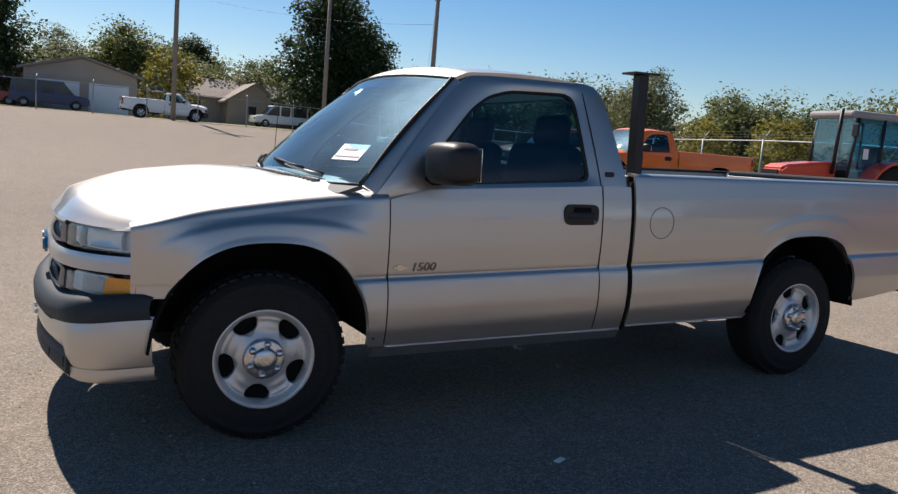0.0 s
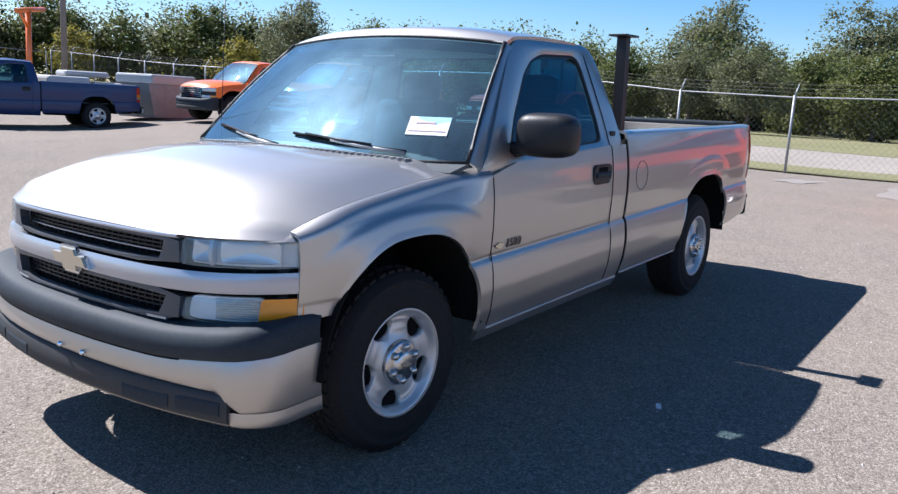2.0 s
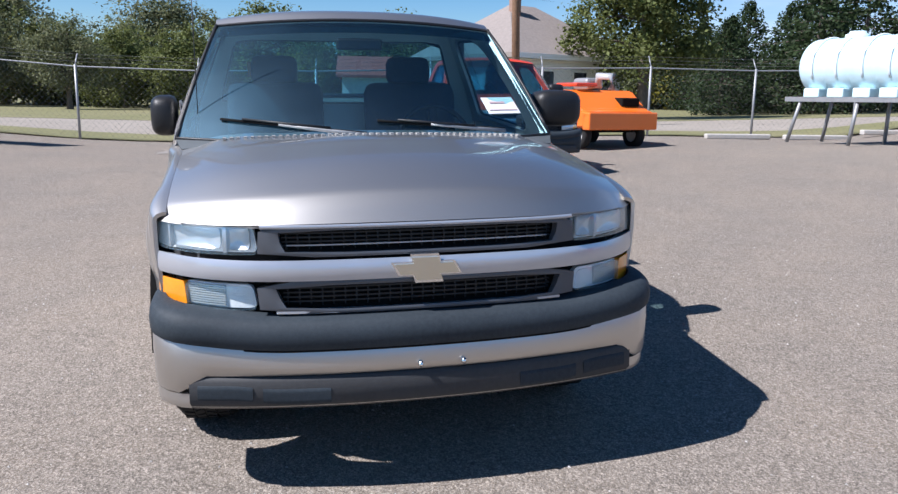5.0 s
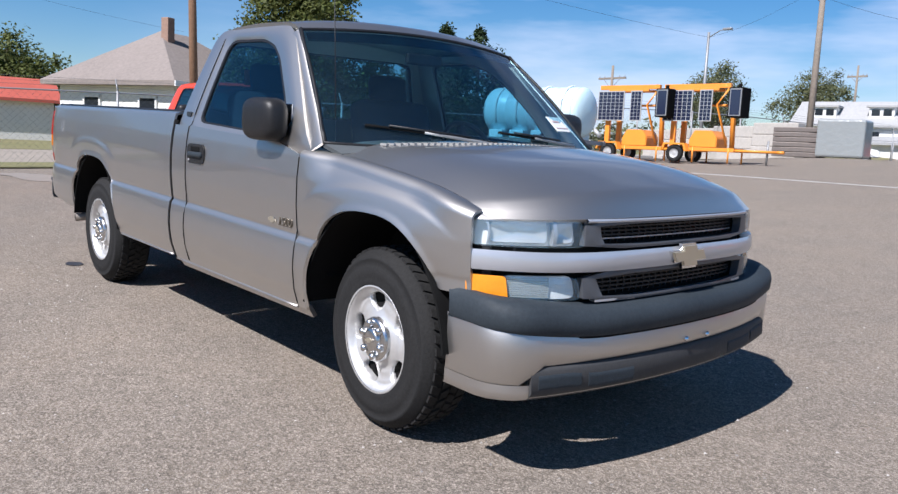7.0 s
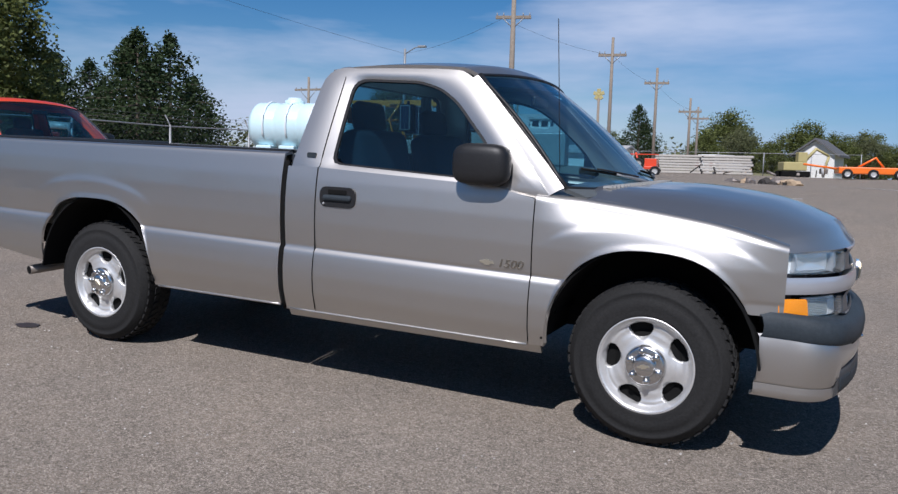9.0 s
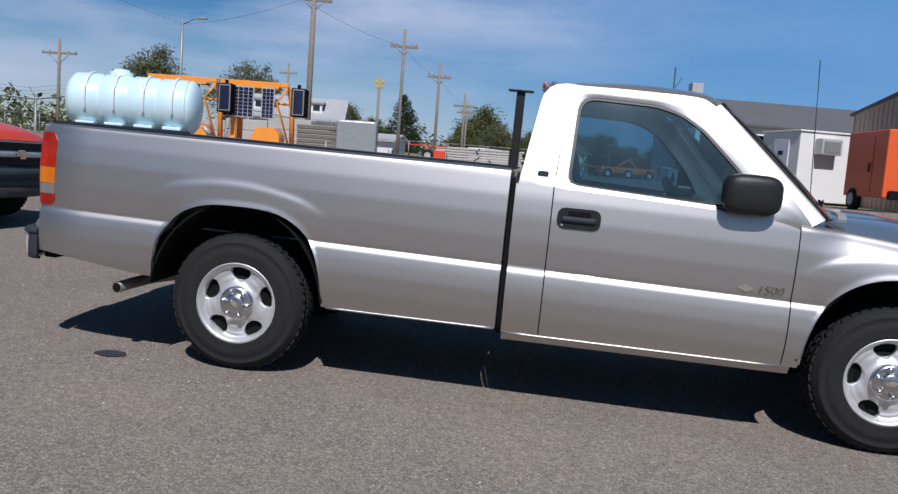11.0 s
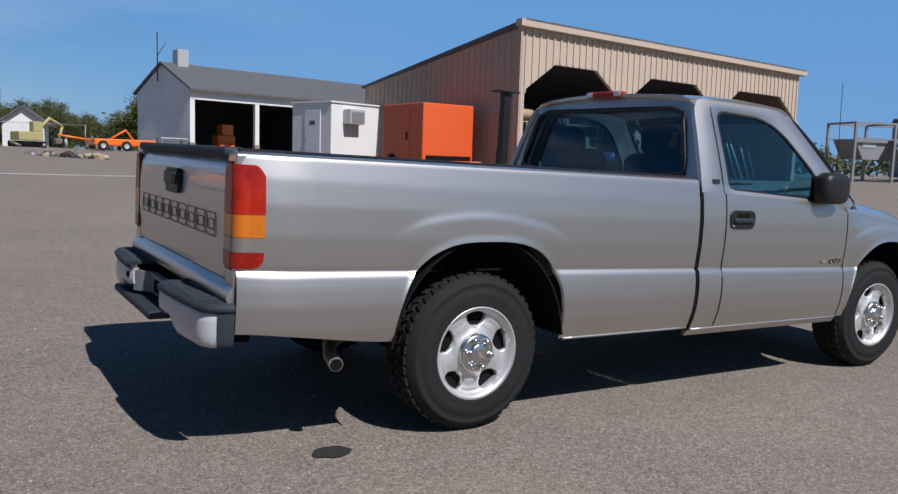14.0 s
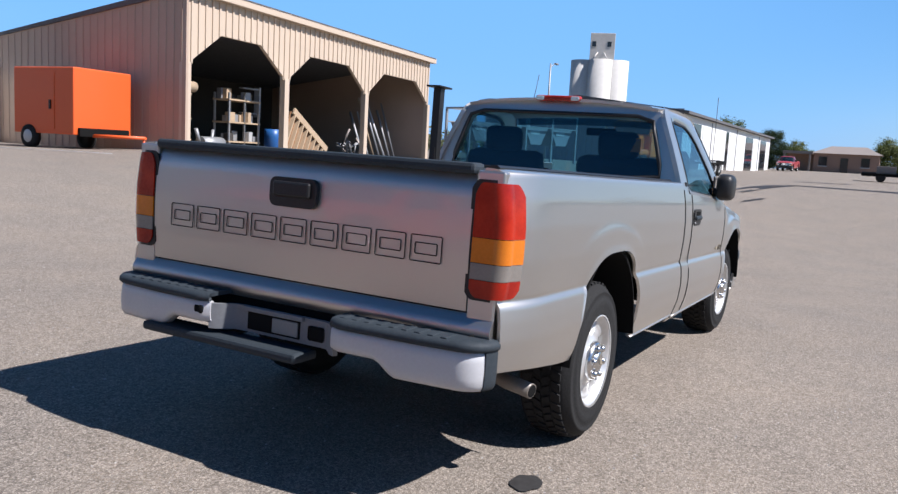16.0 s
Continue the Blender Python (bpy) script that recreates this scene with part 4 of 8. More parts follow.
    sl = [star(bi, (0, 1.42), 2 * math.pi * i / 64) for i in range(64)]
    part("rear_window_seal", tube(bmesh.new(), [(back_x(b) + 0.004 - 0.03 * (a / 0.9) ** 4, a, b) for a, b in sl], 0.014, 6, closed=True), M["black"], root)
    cl = part("stop_lamp", boxes((0.13, 0.185, -0.16, 0.16, 1.728, 1.766), bevel=0.012), M["tail_red"], root)
    for sg in both:
        part("cargo_lamp", boxes((0.135, 0.188, sg * 0.125 - 0.032, sg * 0.125 + 0.032, 1.731, 1.763), bevel=0.01), M["lens"], cl)
    # front face
    part("grille_backing", face_strip(-0.86, 0.86, 0.63, 0.945, -0.06, 24, 4, 0.06), M["void"], root)
    rim_m = M["chrome"] if hero else M["black"]
    gr = thing("grille", "", "")
    gr.parent = root
    def face_patch(poly, c, off, depth, bulge=0.0, n=72, rings=6):
        """A shaped piece of the front face, laid on its plan curve, with depth."""
        to3 = lambda a, b, k: (nose_x(a) + (b - 0.66) * 0.06 - off - bulge * (1 - k * k), a, b)
        bm = bmesh.new()
        mid = bm.verts.new(to3(c[0], c[1], 0))
        last = None
        for r in range(1, rings + 1):
            k = r / rings
            ring = [bm.verts.new(to3(lerp(c[0], q[0], k), lerp(c[1], q[1], k), k)) for q in [star(poly, c, 2 * math.pi * i / n) for i in range(n)]]
            for i in range(n):
                q = (mid, ring[i], ring[(i + 1) % n]) if last is None else (last[i], ring[i], ring[(i + 1) % n], last[(i + 1) % n])
                bm.faces.new(q).smooth = True
            last = ring
        facing(bm, (-1, 0, 0))
        thicken(bm, depth)
        return bm

    def face_ring(outer, inner, c, off, depth, n=96):
        return frame_ring(outer, inner, c, lambda a, b, k: (nose_x(a) + (b - 0.66) * 0.06 - off * math.sin(math.pi * (0.25 + 0.5 * k)), a, b), n, 3, depth, out=(-1, 0, 0))
    if hero:
        for z0, z1, w0, w1 in ((0.846, 0.936, 0.556, 0.548), (0.655, 0.752, 0.552, 0.562)):
            zm = (z0 + z1) / 2
            out_ = rounded([(-w0, z0 - 0.004), (w0, z0 - 0.004), (w1, z1 + 0.010), (-w1, z1 + 0.010)], 0.018)
            in_ = rounded([(-w0 + 0.085, z0 + 0.010), (w0 - 0.085, z0 + 0.010), (w1 - 0.055, z1 - 0.006), (-w1 + 0.055, z1 - 0.006)], 0.022)
            part("surround", face_ring(out_, in_, (0, zm), 0.006, 0.035), M["grille_grey"], gr)
            for k in range(1, 5):
                z = lerp(z0 + 0.012, z1 - 0.008, k / 5)
                part("slat", face_strip(-0.475, 0.475, z - 0.003, z + 0.003, -0.040, 16, 1, 0.022), M["black"], gr)
            for k in range(25):
                y = lerp(-0.46, 0.46, k / 24)
                part("fin", face_strip(y - 0.0025, y + 0.0025, z0 + 0.012, z1 - 0.008, -0.046, 1, 2, 0.018), M["black"], gr)
        part("top_strip", face_strip(-0.545, 0.545, 0.936, 0.950, 0.004, 24, 2, 0.03), M["bar"], gr)
        part("bright_slat", face_strip(-0.46, 0.46, 0.872, 0.876, -0.036, 16, 1, 0.012), M["bar"], gr)
        part("grille_bar", face_strip(-0.892, 0.892, 0.764, 0.834, 0.014, 48, 6, 0.05), M["bar"], gr)
        part("lower_lip", face_strip(-0.50, 0.50, 0.652, 0.660, 0.004, 16, 1, 0.03), M["bar"], gr)
    elif front == "bar":
        for z0, z1 in ((0.842, 0.932), (0.665, 0.752)):
            n = 5
            for i in range(1, n):
                z = lerp(z0, z1, i / n)
                part("slat", face_strip(-0.50, 0.50, z - 0.004, z + 0.006, -0.035, 12, 1, 0.03), M["black"], gr)
            part("surround_top", face_strip(-0.53, 0.53, z1 - 0.006, z1 + 0.012, -0.004, 12, 1, 0.04), M["bar"] if z1 > 0.8 else M["pad"], gr)
            part("surround_low", face_strip(-0.53, 0.53, z0 - 0.018, z0 + 0.004, -0.006, 12, 1, 0.04), M["pad"], gr)
        part("grille_bar", face_strip(-0.89, 0.89, 0.768, 0.826, 0.012, 40, 4, 0.05), M["bar"], gr)
    else:
        for i in range(5):
            z = lerp(0.7, 0.92, i / 4)
            part("slat", face_strip(-0.52, 0.52, z - 0.016, z + 0.016, 0.0, 12, 1, 0.03), M["chrome"], gr)
    for sg in both:
        if hero:
            lamp_out = rounded([(sg * 0.552, 0.850), (sg * 0.893, 0.846), (sg * 0.893, 0.936), (sg * 0.566, 0.942)], 0.016)
            lc = (sg * 0.73, 0.895)
            hl = part("headlamp", face_patch(lamp_out, lc, -0.045, 0.02), M["reflector"], root, "clear headlamp with chromed reflector")
            for y0, y1 in ((0.578, 0.648), (0.672, 0.832)):
                cup = rounded([(sg * y0, 0.862), (sg * y1, 0.860), (sg * y1, 0.929), (sg * y0, 0.932)], 0.014)
                part("reflector_cup", face_patch(cup, (sg * (y0 + y1) / 2, 0.896), -0.026, 0.006, -0.016), M["cup"], hl)
            part("lamp_divider", face_strip(sg * 0.652, sg * 0.664, 0.852, 0.938, -0.010, 2, 4, 0.03), M["bar"], hl)
            part("side_divider", face_strip(sg * 0.842, sg * 0.847, 0.852, 0.934, -0.010, 2, 4, 0.03), M["bar"], hl)
            cover = part("lens_cover", face_patch(lamp_out, lc, 0.002, 0.004, 0.006), M["lamp_glass"], hl)
            cover.visible_shadow = False
            # body-coloured corner over the lamp
            part("corner_filler", grid(lambda u, v: (lerp(nose_x(lerp(0.80, 0.893, v)) + 0.016, -2.19, u), sg * lerp(0.80, 0.893, v),
                                                     lerp(0.937, hood_edge(-2.19)[1] - 0.010 - 0.03 * v ** 3, math.sin(u * math.pi / 2))), 8, 8, thick=0.008, out=(0, 0, 1)), mat, root)
            mark_out = rounded([(sg * 0.560, 0.664), (sg * 0.793, 0.660), (sg * 0.800, 0.744), (sg * 0.575, 0.744)], 0.022)
            ml = part("marker_lamp", face_patch(mark_out, (sg * 0.69, 0.702), -0.030, 0.02), M["reflector"], root, "clear marker lamp with amber end")
            for k in range(9):
                z = lerp(0.672, 0.736, k / 8)
                part("flute", face_strip(sg * 0.665, sg * 0.79, z - 0.0025, z + 0.0025, -0.020, 6, 1, 0.010), M["lens_dark"], ml)
            cover = part("lens_cover", face_patch(mark_out, (sg * 0.69, 0.702), 0.0, 0.004, 0.005), M["lamp_glass"], ml)
            cover.visible_shadow = False
            part("turn_lens", face_patch(rounded([(sg * 0.795, 0.660), (sg * 0.894, 0.660), (sg * 0.894, 0.744), (sg * 0.802, 0.744)], 0.012), (sg * 0.857, 0.702), -0.002, 0.05, 0.003), M["amber"], ml)
        else:
            hl = part("headlamp", face_strip(sg * 0.545, sg * 0.893, 0.845, 0.936, 0.0, 10, 5, 0.08), M["lens"], root)
            ml = part("marker_lamp", face_strip(sg * 0.545, sg * 0.775, 0.662, 0.738, -0.002, 8, 4, 0.07), M["lens"], root)
            part("turn_lens", face_strip(sg * 0.777, sg * 0.894, 0.662, 0.738, -0.002, 5, 4, 0.07), M["amber"], ml)
        part("lamp_bezel", face_strip(sg * 0.535, sg * 0.893, 0.63, 0.945, -0.062 if hero else -0.016, 10, 4, 0.03), M["black"], root)
    if hero or front == "bar":
        bt = bmesh.new()
        bowtie(bt, 0.225, 0.020)
        eb = part("emblem", bt, M["gold"], gr, "pale gold cross-shaped badge", at=Matrix.Translation((nose_x(0) - 0.013, 0, 0.797)))
        bt = bmesh.new()
        bowtie(bt, 0.243, 0.014)
        for v in bt.verts:
            v.co.z *= 1.16
        part("emblem_rim", bt, M["chrome"], eb, at=Matrix.Translation((0.002, 0, 0)))
    # bumper, pad and valance, wrapped round the corners
    def bump_curve(s, grow):
        """Plan of the bumper: s from -1 to 1 round the nose."""
        a = abs(s)
        if a < 0.72:
            y = a / 0.72 * 0.80
            x = -2.565 + 0.10 * (y / 0.80) ** 2.2
        else:
            t = (a - 0.72) / 0.28
            ang = t * math.pi / 2
            y = 0.80 + 0.115 * math.sin(min(1.0, t * 1.7) * math.pi / 2)
            x = -2.465 + 0.31 * t ** 1.35
        n = Vector((-1, 0)) if a < 0.5 else Vector((-1, 1.2 * (a - 0.5))).normalized()
        return (x + n.x * grow, math.copysign(y + n.y * grow, s))

    def bumper_sheet(rows, thick=0.02, n=48, lim=1.0):
        bm = bmesh.new()
        cols = []
        for i in range(n + 1):
            s = lerp(-lim, lim, i / n)
            col = []
            for z, g in rows:
                zz = z(s) if callable(z) else z
                if zz > 0.46:
                    zz += 0.045 * smooth01(0.42, 0.95, abs(s))
                x, y = bump_curve(s, g)
                col.append(bm.verts.new((x, y, zz)))
            cols.append(col)
        for c, d in zip(cols, cols[1:]):
            for j in range(len(c) - 1):
                bm.faces.new((c[j], d[j], d[j + 1], c[j + 1])).smooth = True
        bmesh.ops.recalc_face_normals(bm, faces=bm.faces[:])
        bm.normal_update()
        mid = min(bm.faces, key=lambda f: f.calc_center_median().x)
        if mid.normal.x > 0:
            bmesh.ops.reverse_faces(bm, faces=bm.faces[:])
        thicken(bm, thick)
        return bm
    low = lambda s: 0.388 + 0.062 * smooth01(0.735, 0.675, abs(s))
    fb = part("front_bumper", bumper_sheet(((low, -0.012), (lambda s: low(s) + 0.012, -0.002), (0.48, 0.002), (0.535, -0.002), (0.55, -0.012))), M["pewter"] if hero else (M["chrome"] if mat is M["orange"] and front == "bar" else M["pad"]), root,
              "silver painted front bumper" if hero else "")
    part("bumper_pad", bumper_sheet(((0.538, 0.0), (0.55, 0.012), (0.588, 0.014), (0.622, 0.004), (0.642, -0.03), (0.645, -0.10))), M["pad"], fb, "faded black rubber bumper pad")
    part("corner_valance", bumper_sheet(((0.328, -0.030), (0.340, -0.014), (0.360, -0.012), (0.386, -0.0125)), lim=1.0), mat if hero else M["valance"], fb)
    part("air_dam", bumper_sheet(((0.322, -0.06), (0.332, -0.022), (0.36, 0.002), (0.43, -0.003), (0.444, -0.010), (0.449, -0.03)), n=64, lim=0.715), M["valance"], fb, "weathered dark grey plastic air dam")
    if hero:
        for a, b in ((0.30, 0.50), (0.53, 0.69)):
            for sg in both:
                def slot(u, v):
                    x, y = bump_curve(sg * lerp(a, b, u), 0.0035 - 0.006 * abs(2 * v - 1) ** 6)
                    return (x, y, lerp(0.352, 0.408, v) + 0.012 * smooth01(0.45, 0.6, lerp(a, b, u)))
                part("air_slot", grid(slot, 10, 8, thick=0.01, out=(-1, 0, 0)), M["pad"], fb)
        part("pad_groove", bumper_sheet(((0.534, 0.001), (0.540, 0.0045), (0.546, 0.002)), n=48, lim=0.55, thick=0.006), M["void"], fb)
        for y in (-0.10, 0.05):
            s = bmesh.new()
            bmesh.ops.create_uvsphere(s, u_segments=10, v_segments=6, radius=0.011)
            part("bolt", s, M["chrome"], fb, at=Matrix.Translation((bump_curve(y / 0.8 * 0.72, 0.008)[0], y - 0.02, 0.475)))
    # bed floor, headboard, tailgate
    part("bed_floor", grid(lambda u, v: (lerp(0.29, 2.82, u), lerp(-0.83, 0.83, v), 0.72 + (0.012 if int(v * 24) % 2 else 0)), 40, 48 if hero else 12, mask=lambda u, v: not (abs(lerp(0.29, 2.82, u) - AXLE) < 0.5 and abs(v - 0.5) > 0.325), thick=0.02), M["bed"], root)
    part("bed_headboard", boxes((0.285, 0.31, -0.84, 0.84, 0.7, 1.235), bevel=0.008), mat, root)
    tg = part("tailgate", grid(lambda u, v: (2.842 + 0.012 * math.sin(math.pi * u) - 0.03 * u * smooth01(0.85, 1, u), lerp(-0.775, 0.775, v), lerp(0.745, 1.236, u)), 20, 6, thick=0.05, out=(1, 0, 0)), mat, root)
    part("tailgate_cap", boxes((2.775, 2.862, -0.775, 0.775, 1.222, 1.262), bevel=0.014), M["pad"], tg, "dark plastic tailgate top cap")
    part("tailgate_step", grid(lambda u, v: (2.835 + 0.035 * math.sin(math.pi * min(1, 0.12 + u * 0.9)), lerp(-0.885, 0.885, v), lerp(0.645, 0.738, u)), 8, 8, thick=0.04, out=(1, 0, 0)), mat, root)
    th = bmesh.new()
    prism(th, rounded([(-0.115, 1.035), (0.115, 1.035), (0.115, 1.15), (-0.115, 1.15)], 0.035, 5), "x", 2.852, 2.872)
    hd = part("tailgate_handle", th, M["black"], tg)
    part("grip", boxes((2.868, 2.888, -0.09, 0.09, 1.075, 1.135), bevel=0.009), M["black"], hd)
    for sg in both:
        def lamp(z0, z1, top=0.0, bottom=0.0, back=0.0, wide=0.0):
            def fn(u, v):
                # wraps round the rear corner
                e = max(0.0, 1 - u / 0.22, 1 - (1 - u) / 0.16) ** 2
                z = lerp(z0 + bottom * e, z1 - top * e, v)
                ys = side_y(2.80, z) + 0.004 + 0.004 * math.sin(math.pi * (z - 0.80) / 0.397) * (0.0 if back else 1.0)
                if u < 0.4:
                    x = lerp(2.742 - wide, 2.812, u / 0.4)
                    y = side_y(x, z) + 0.004
                elif u < 0.6:
                    a = (u - 0.4) / 0.2 * math.pi / 2
                    x, y = 2.812 + 0.045 * math.sin(a), ys - 0.045 * (1 - math.cos(a))
                else:
                    x, y = 2.857, lerp(ys - 0.045, 0.785 - wide * 0.6, (u - 0.6) / 0.4)
                return (x - (back if u > 0.5 else 3 * back), sg * (y - back if u < 0.5 else y - 2 * back), z)
            bm = grid(fn, 20, 4)
            bm.normal_update()
            bm.faces.ensure_lookup_table()
            f = bm.faces[0]
            if f.normal.y * sg < 0:
                bmesh.ops.reverse_faces(bm, faces=bm.faces[:])
            thicken(bm, 0.03)
            return bm
        part("rear_post", boxes((2.79, 2.846, min(sg * 0.778, sg * 0.885), max(sg * 0.778, sg * 0.885), 0.60, 1.238), bevel=0.008), mat, root)
        part("lamp_surround", lamp(0.790, 1.208, 0.03, 0.024, 0.006, 0.010), M["black"], root)
        tl = part("tail_lamp", lamp(1.010, 1.198, 0.042), M["tail_red"], root)
        part("amber_lens", lamp(0.922, 1.008), M["tail_amber"], tl)
        part("reverse_lens", lamp(0.864, 0.920), M["tail_grey"], tl)
        part("lower_lens", lamp(0.800, 0.862, 0.0, 0.030), M["tail_red"], tl)
    # rear step bumper
    rb = thing("rear_bumper", "", "")
    rb.parent = root
    for sg in both:
        def rear_sheet(rows, s0, s1, n=30):
            """Sheet wrapped round one rear corner: s runs from the middle gap to the side of the body."""
            def fn(u, v):
                s = lerp(s0, s1, u)
                j = v * (len(rows) - 1)
                k = min(len(rows) - 2, int(j))
                z, g = [lerp(p, q, j - k) for p, q in zip(rows[k], rows[k + 1])]
                z = 0.632 - (0.632 - z) * lerp(0.62, 1.0, smooth01(0.26, 0.40, s)) if z < 0.632 else z
                if s < 0.7:
                    x, y, nx_, ny_ = 2.992 - 0.03 * (s / 0.7) ** 2, lerp(0.30, 0.80, s / 0.7), 1.0, 0.05
                else:
                    a = (s - 0.7) / 0.3 * math.pi / 2
                    x, y, nx_, ny_ = 2.962 - 0.118 * (1 - math.cos(a)), 0.80 + 0.108 * math.sin(a), math.cos(a), math.sin(a)
                g *= lerp(1.0, 0.7, smooth01(0.7, 0.8, s)) if g < -0.06 else 1.0
                x -= 0.02 * smooth01(0.06, 0.0, s)
                return (x + nx_ * g, sg * (y + ny_ * g), z)
            return grid(fn, n, (len(rows) - 1) * 2, thick=0.016, out=(0.7, sg * 0.7, 0))
        part("bumper_end", rear_sheet(((0.487, -0.05), (0.492, -0.012), (0.51, 0.0), (0.56, 0.003), (0.615, 0.0), (0.632, -0.012)), 0.0, 0.90), M["bumper_worn"], rb, "scuffed white painted step bumper end")
        pd = part("step_pad", rear_sheet(((0.628, 0.0), (0.636, 0.012), (0.652, 0.012), (0.664, 0.0), (0.667, -0.03), (0.667, -0.11)), 0.0, 1.0), M["pad"], rb, "ribbed grey rubber step pad")
        if hero:
            for i in range(9):
                y = lerp(0.34, 0.76, i / 8)
                part("rib", boxes((2.885, 2.965, sg * y - 0.012, sg * y + 0.012, 0.662, 0.670), bevel=0.003), M["pad"], pd)
            part("end_cap", rear_sheet(((0.489, -0.03), (0.494, -0.004), (0.51, 0.004), (0.56, 0.006), (0.615, 0.005), (0.632, 0.004)), 0.90, 1.0, 8), M["pad"], pd)
    # set-back centre and flange, their shade painted in as dark grey
    part("bumper_centre", grid(lambda u, v: (2.90 + 0.07 * smooth01(0.7, 1.0, abs(2 * u - 1)), lerp(-0.31, 0.31, u), lerp(0.520, 0.622, v)), 24, 3, thick=0.02, out=(1, 0, 0)), M["bumper_shade"], rb)
    part("plate_recess", boxes((2.895, 2.905, -0.165, 0.10, 0.532, 0.606), bevel=0.004), M["void"], rb)
    part("plate_flange", boxes((2.897, 2.916, -0.185, 0.12, 0.606, 0.626), bevel=0.004), M["bumper_shade"], rb)
    part("number_plate", boxes((2.901, 2.909, -0.035, 0.092, 0.540, 0.598), bevel=0.003), M["grey_plate"], rb, "plain weathered grey plate")
    part("hitch_hole", boxes((2.895, 2.905, 0.14, 0.22, 0.54, 0.597), bevel=0.01), M["void"], rb)
    part("socket_hole", boxes((2.975, 2.996, -0.375, -0.325, 0.575, 0.615), bevel=0.012), M["void"], rb)
    # unseen filler added to stop sun leaking through the slot under the tailgate
    part("bed_sill", boxes((2.792, 2.826, -0.776, 0.776, 0.60, 0.80), bevel=0.004), M["void"], root)
    part("bumper_bracket", boxes((2.76, 2.835, -0.86, 0.86, 0.50, 0.652), bevel=0.01), M["void"], rb)
    part("low_step", boxes((2.86, 3.0, -0.66, 0.16, 0.46, 0.50), bevel=0.014), M["pad"], rb)
    # exhaust, frame, axles
    tp = part("tailpipe", bars(([(1.95, 0.50, 0.44), (2.22, 0.54, 0.42), (2.31, 0.62, 0.405), (2.365, 0.75, 0.388), (2.39, 0.87, 0.378)], 0.031), seg=14), M["exhaust"], root)
    part("pipe_mouth", bars(([(2.388, 0.86, 0.3788), (2.3905, 0.8725, 0.3778)], 0.026), seg=14), M["void"], tp)
    for sg in both:
        part("frame_rail", boxes((-2.3, 2.75, sg * 0.42 - 0.04, sg * 0.42 + 0.04, 0.44, 0.60), bevel=0.01), M["void"], root)
    part("floor_pan", boxes((-1.22, 0.2, -0.86, 0.86, 0.46, 0.50), bevel=0.01), M["void"], root)
    part("engine", boxes((-2.3, -1.25, -0.53, 0.53, 0.5, 0.86), bevel=0.04), M["void"], root)
    part("bed_support", boxes((0.3, 2.78, -0.52, 0.52, 0.58, 0.70), bevel=0.02), M["void"], root)
    part("fuel_tank", boxes((0.4, 1.15, -0.75, -0.45, 0.36, 0.60), bevel=0.04), M["void"], root)
    part("rear_axle", bars(([(AXLE, -0.8, HUB_Z), (AXLE, 0.8, HUB_Z)], 0.05), seg=10), M["void"], root)
    s = bmesh.new()
    bmesh.ops.create_uvsphere(s, u_segments=14, v_segments=10, radius=0.16)
    part("differential", s, M["void"], root, at=Matrix.Translation((AXLE, 0, HUB_Z)))
    part("front_axle", bars(([(-AXLE, -0.8, HUB_Z), (-AXLE, 0.8, HUB_Z)], 0.05), seg=10), M["void"], root)
    # cab inside
    ins = thing("cab_interior", "", "")
    ins.parent = root
    part("cab_floor", boxes((-1.25, 0.22, -0.85, 0.85, 0.55, 0.60)), M["void"], ins)
    part("seat_cushion", boxes((-0.62, -0.05, -0.74, 0.74, 0.72, 0.90), bevel=0.05), M["seat"], ins)
    for y in (-0.42, 0.42):
        bm = bmesh.new()
        box(bm, -0.08, 0.09, -0.29, 0.29, -0.26, 0.28, bevel=0.06)
        part("seat_back", bm, M["seat"], ins, at=pose(-0.02, y, 1.11, 0, 12, 0), smooth=True)
        bm = bmesh.new()
        box(bm, -0.05, 0.05, -0.14, 0.14, -0.085, 0.095, bevel=0.045)
        part("head_rest", bm, M["seat"], ins, at=pose(0.07, y, 1.455, 0, 10, 0), smooth=True)
    part("dashboard", grid(lambda u, v: (table(((0, -1.36), (0.6, -0.95), (0.75, -0.88), (1, -0.9)), u), lerp(-0.80, 0.80, v), table(((0, 1.1), (0.3, 1.115), (0.6, 1.085), (0.75, 1.02), (1, 0.75)), u)), 16, 10, thick=0.02), M["dash"], ins)
    ring = [(0.19 * math.cos(2 * math.pi * k / 28), 0.19 * math.sin(2 * math.pi * k / 28), 0) for k in range(28)]
    sw = part("steering_wheel", tube(bmesh.new(), ring, 0.015, 8, closed=True), M["black"], ins, at=pose(-0.76, -0.42, 1.10, 0, -62, 0))
    part("wheel_hub", boxes((-0.18, 0.18, -0.025, 0.025, -0.03, 0.01), (-0.06, 0.06, -0.09, 0.09, -0.03, 0.015), bevel=0.01), M["black"], sw)
    part("rear_view_mirror", boxes((-0.83, -0.80, -0.12, 0.12, 1.56, 1.62), bevel=0.012), M["black"], ins)
    add_wheels(root, steer, hero or front == "bar")
    return root


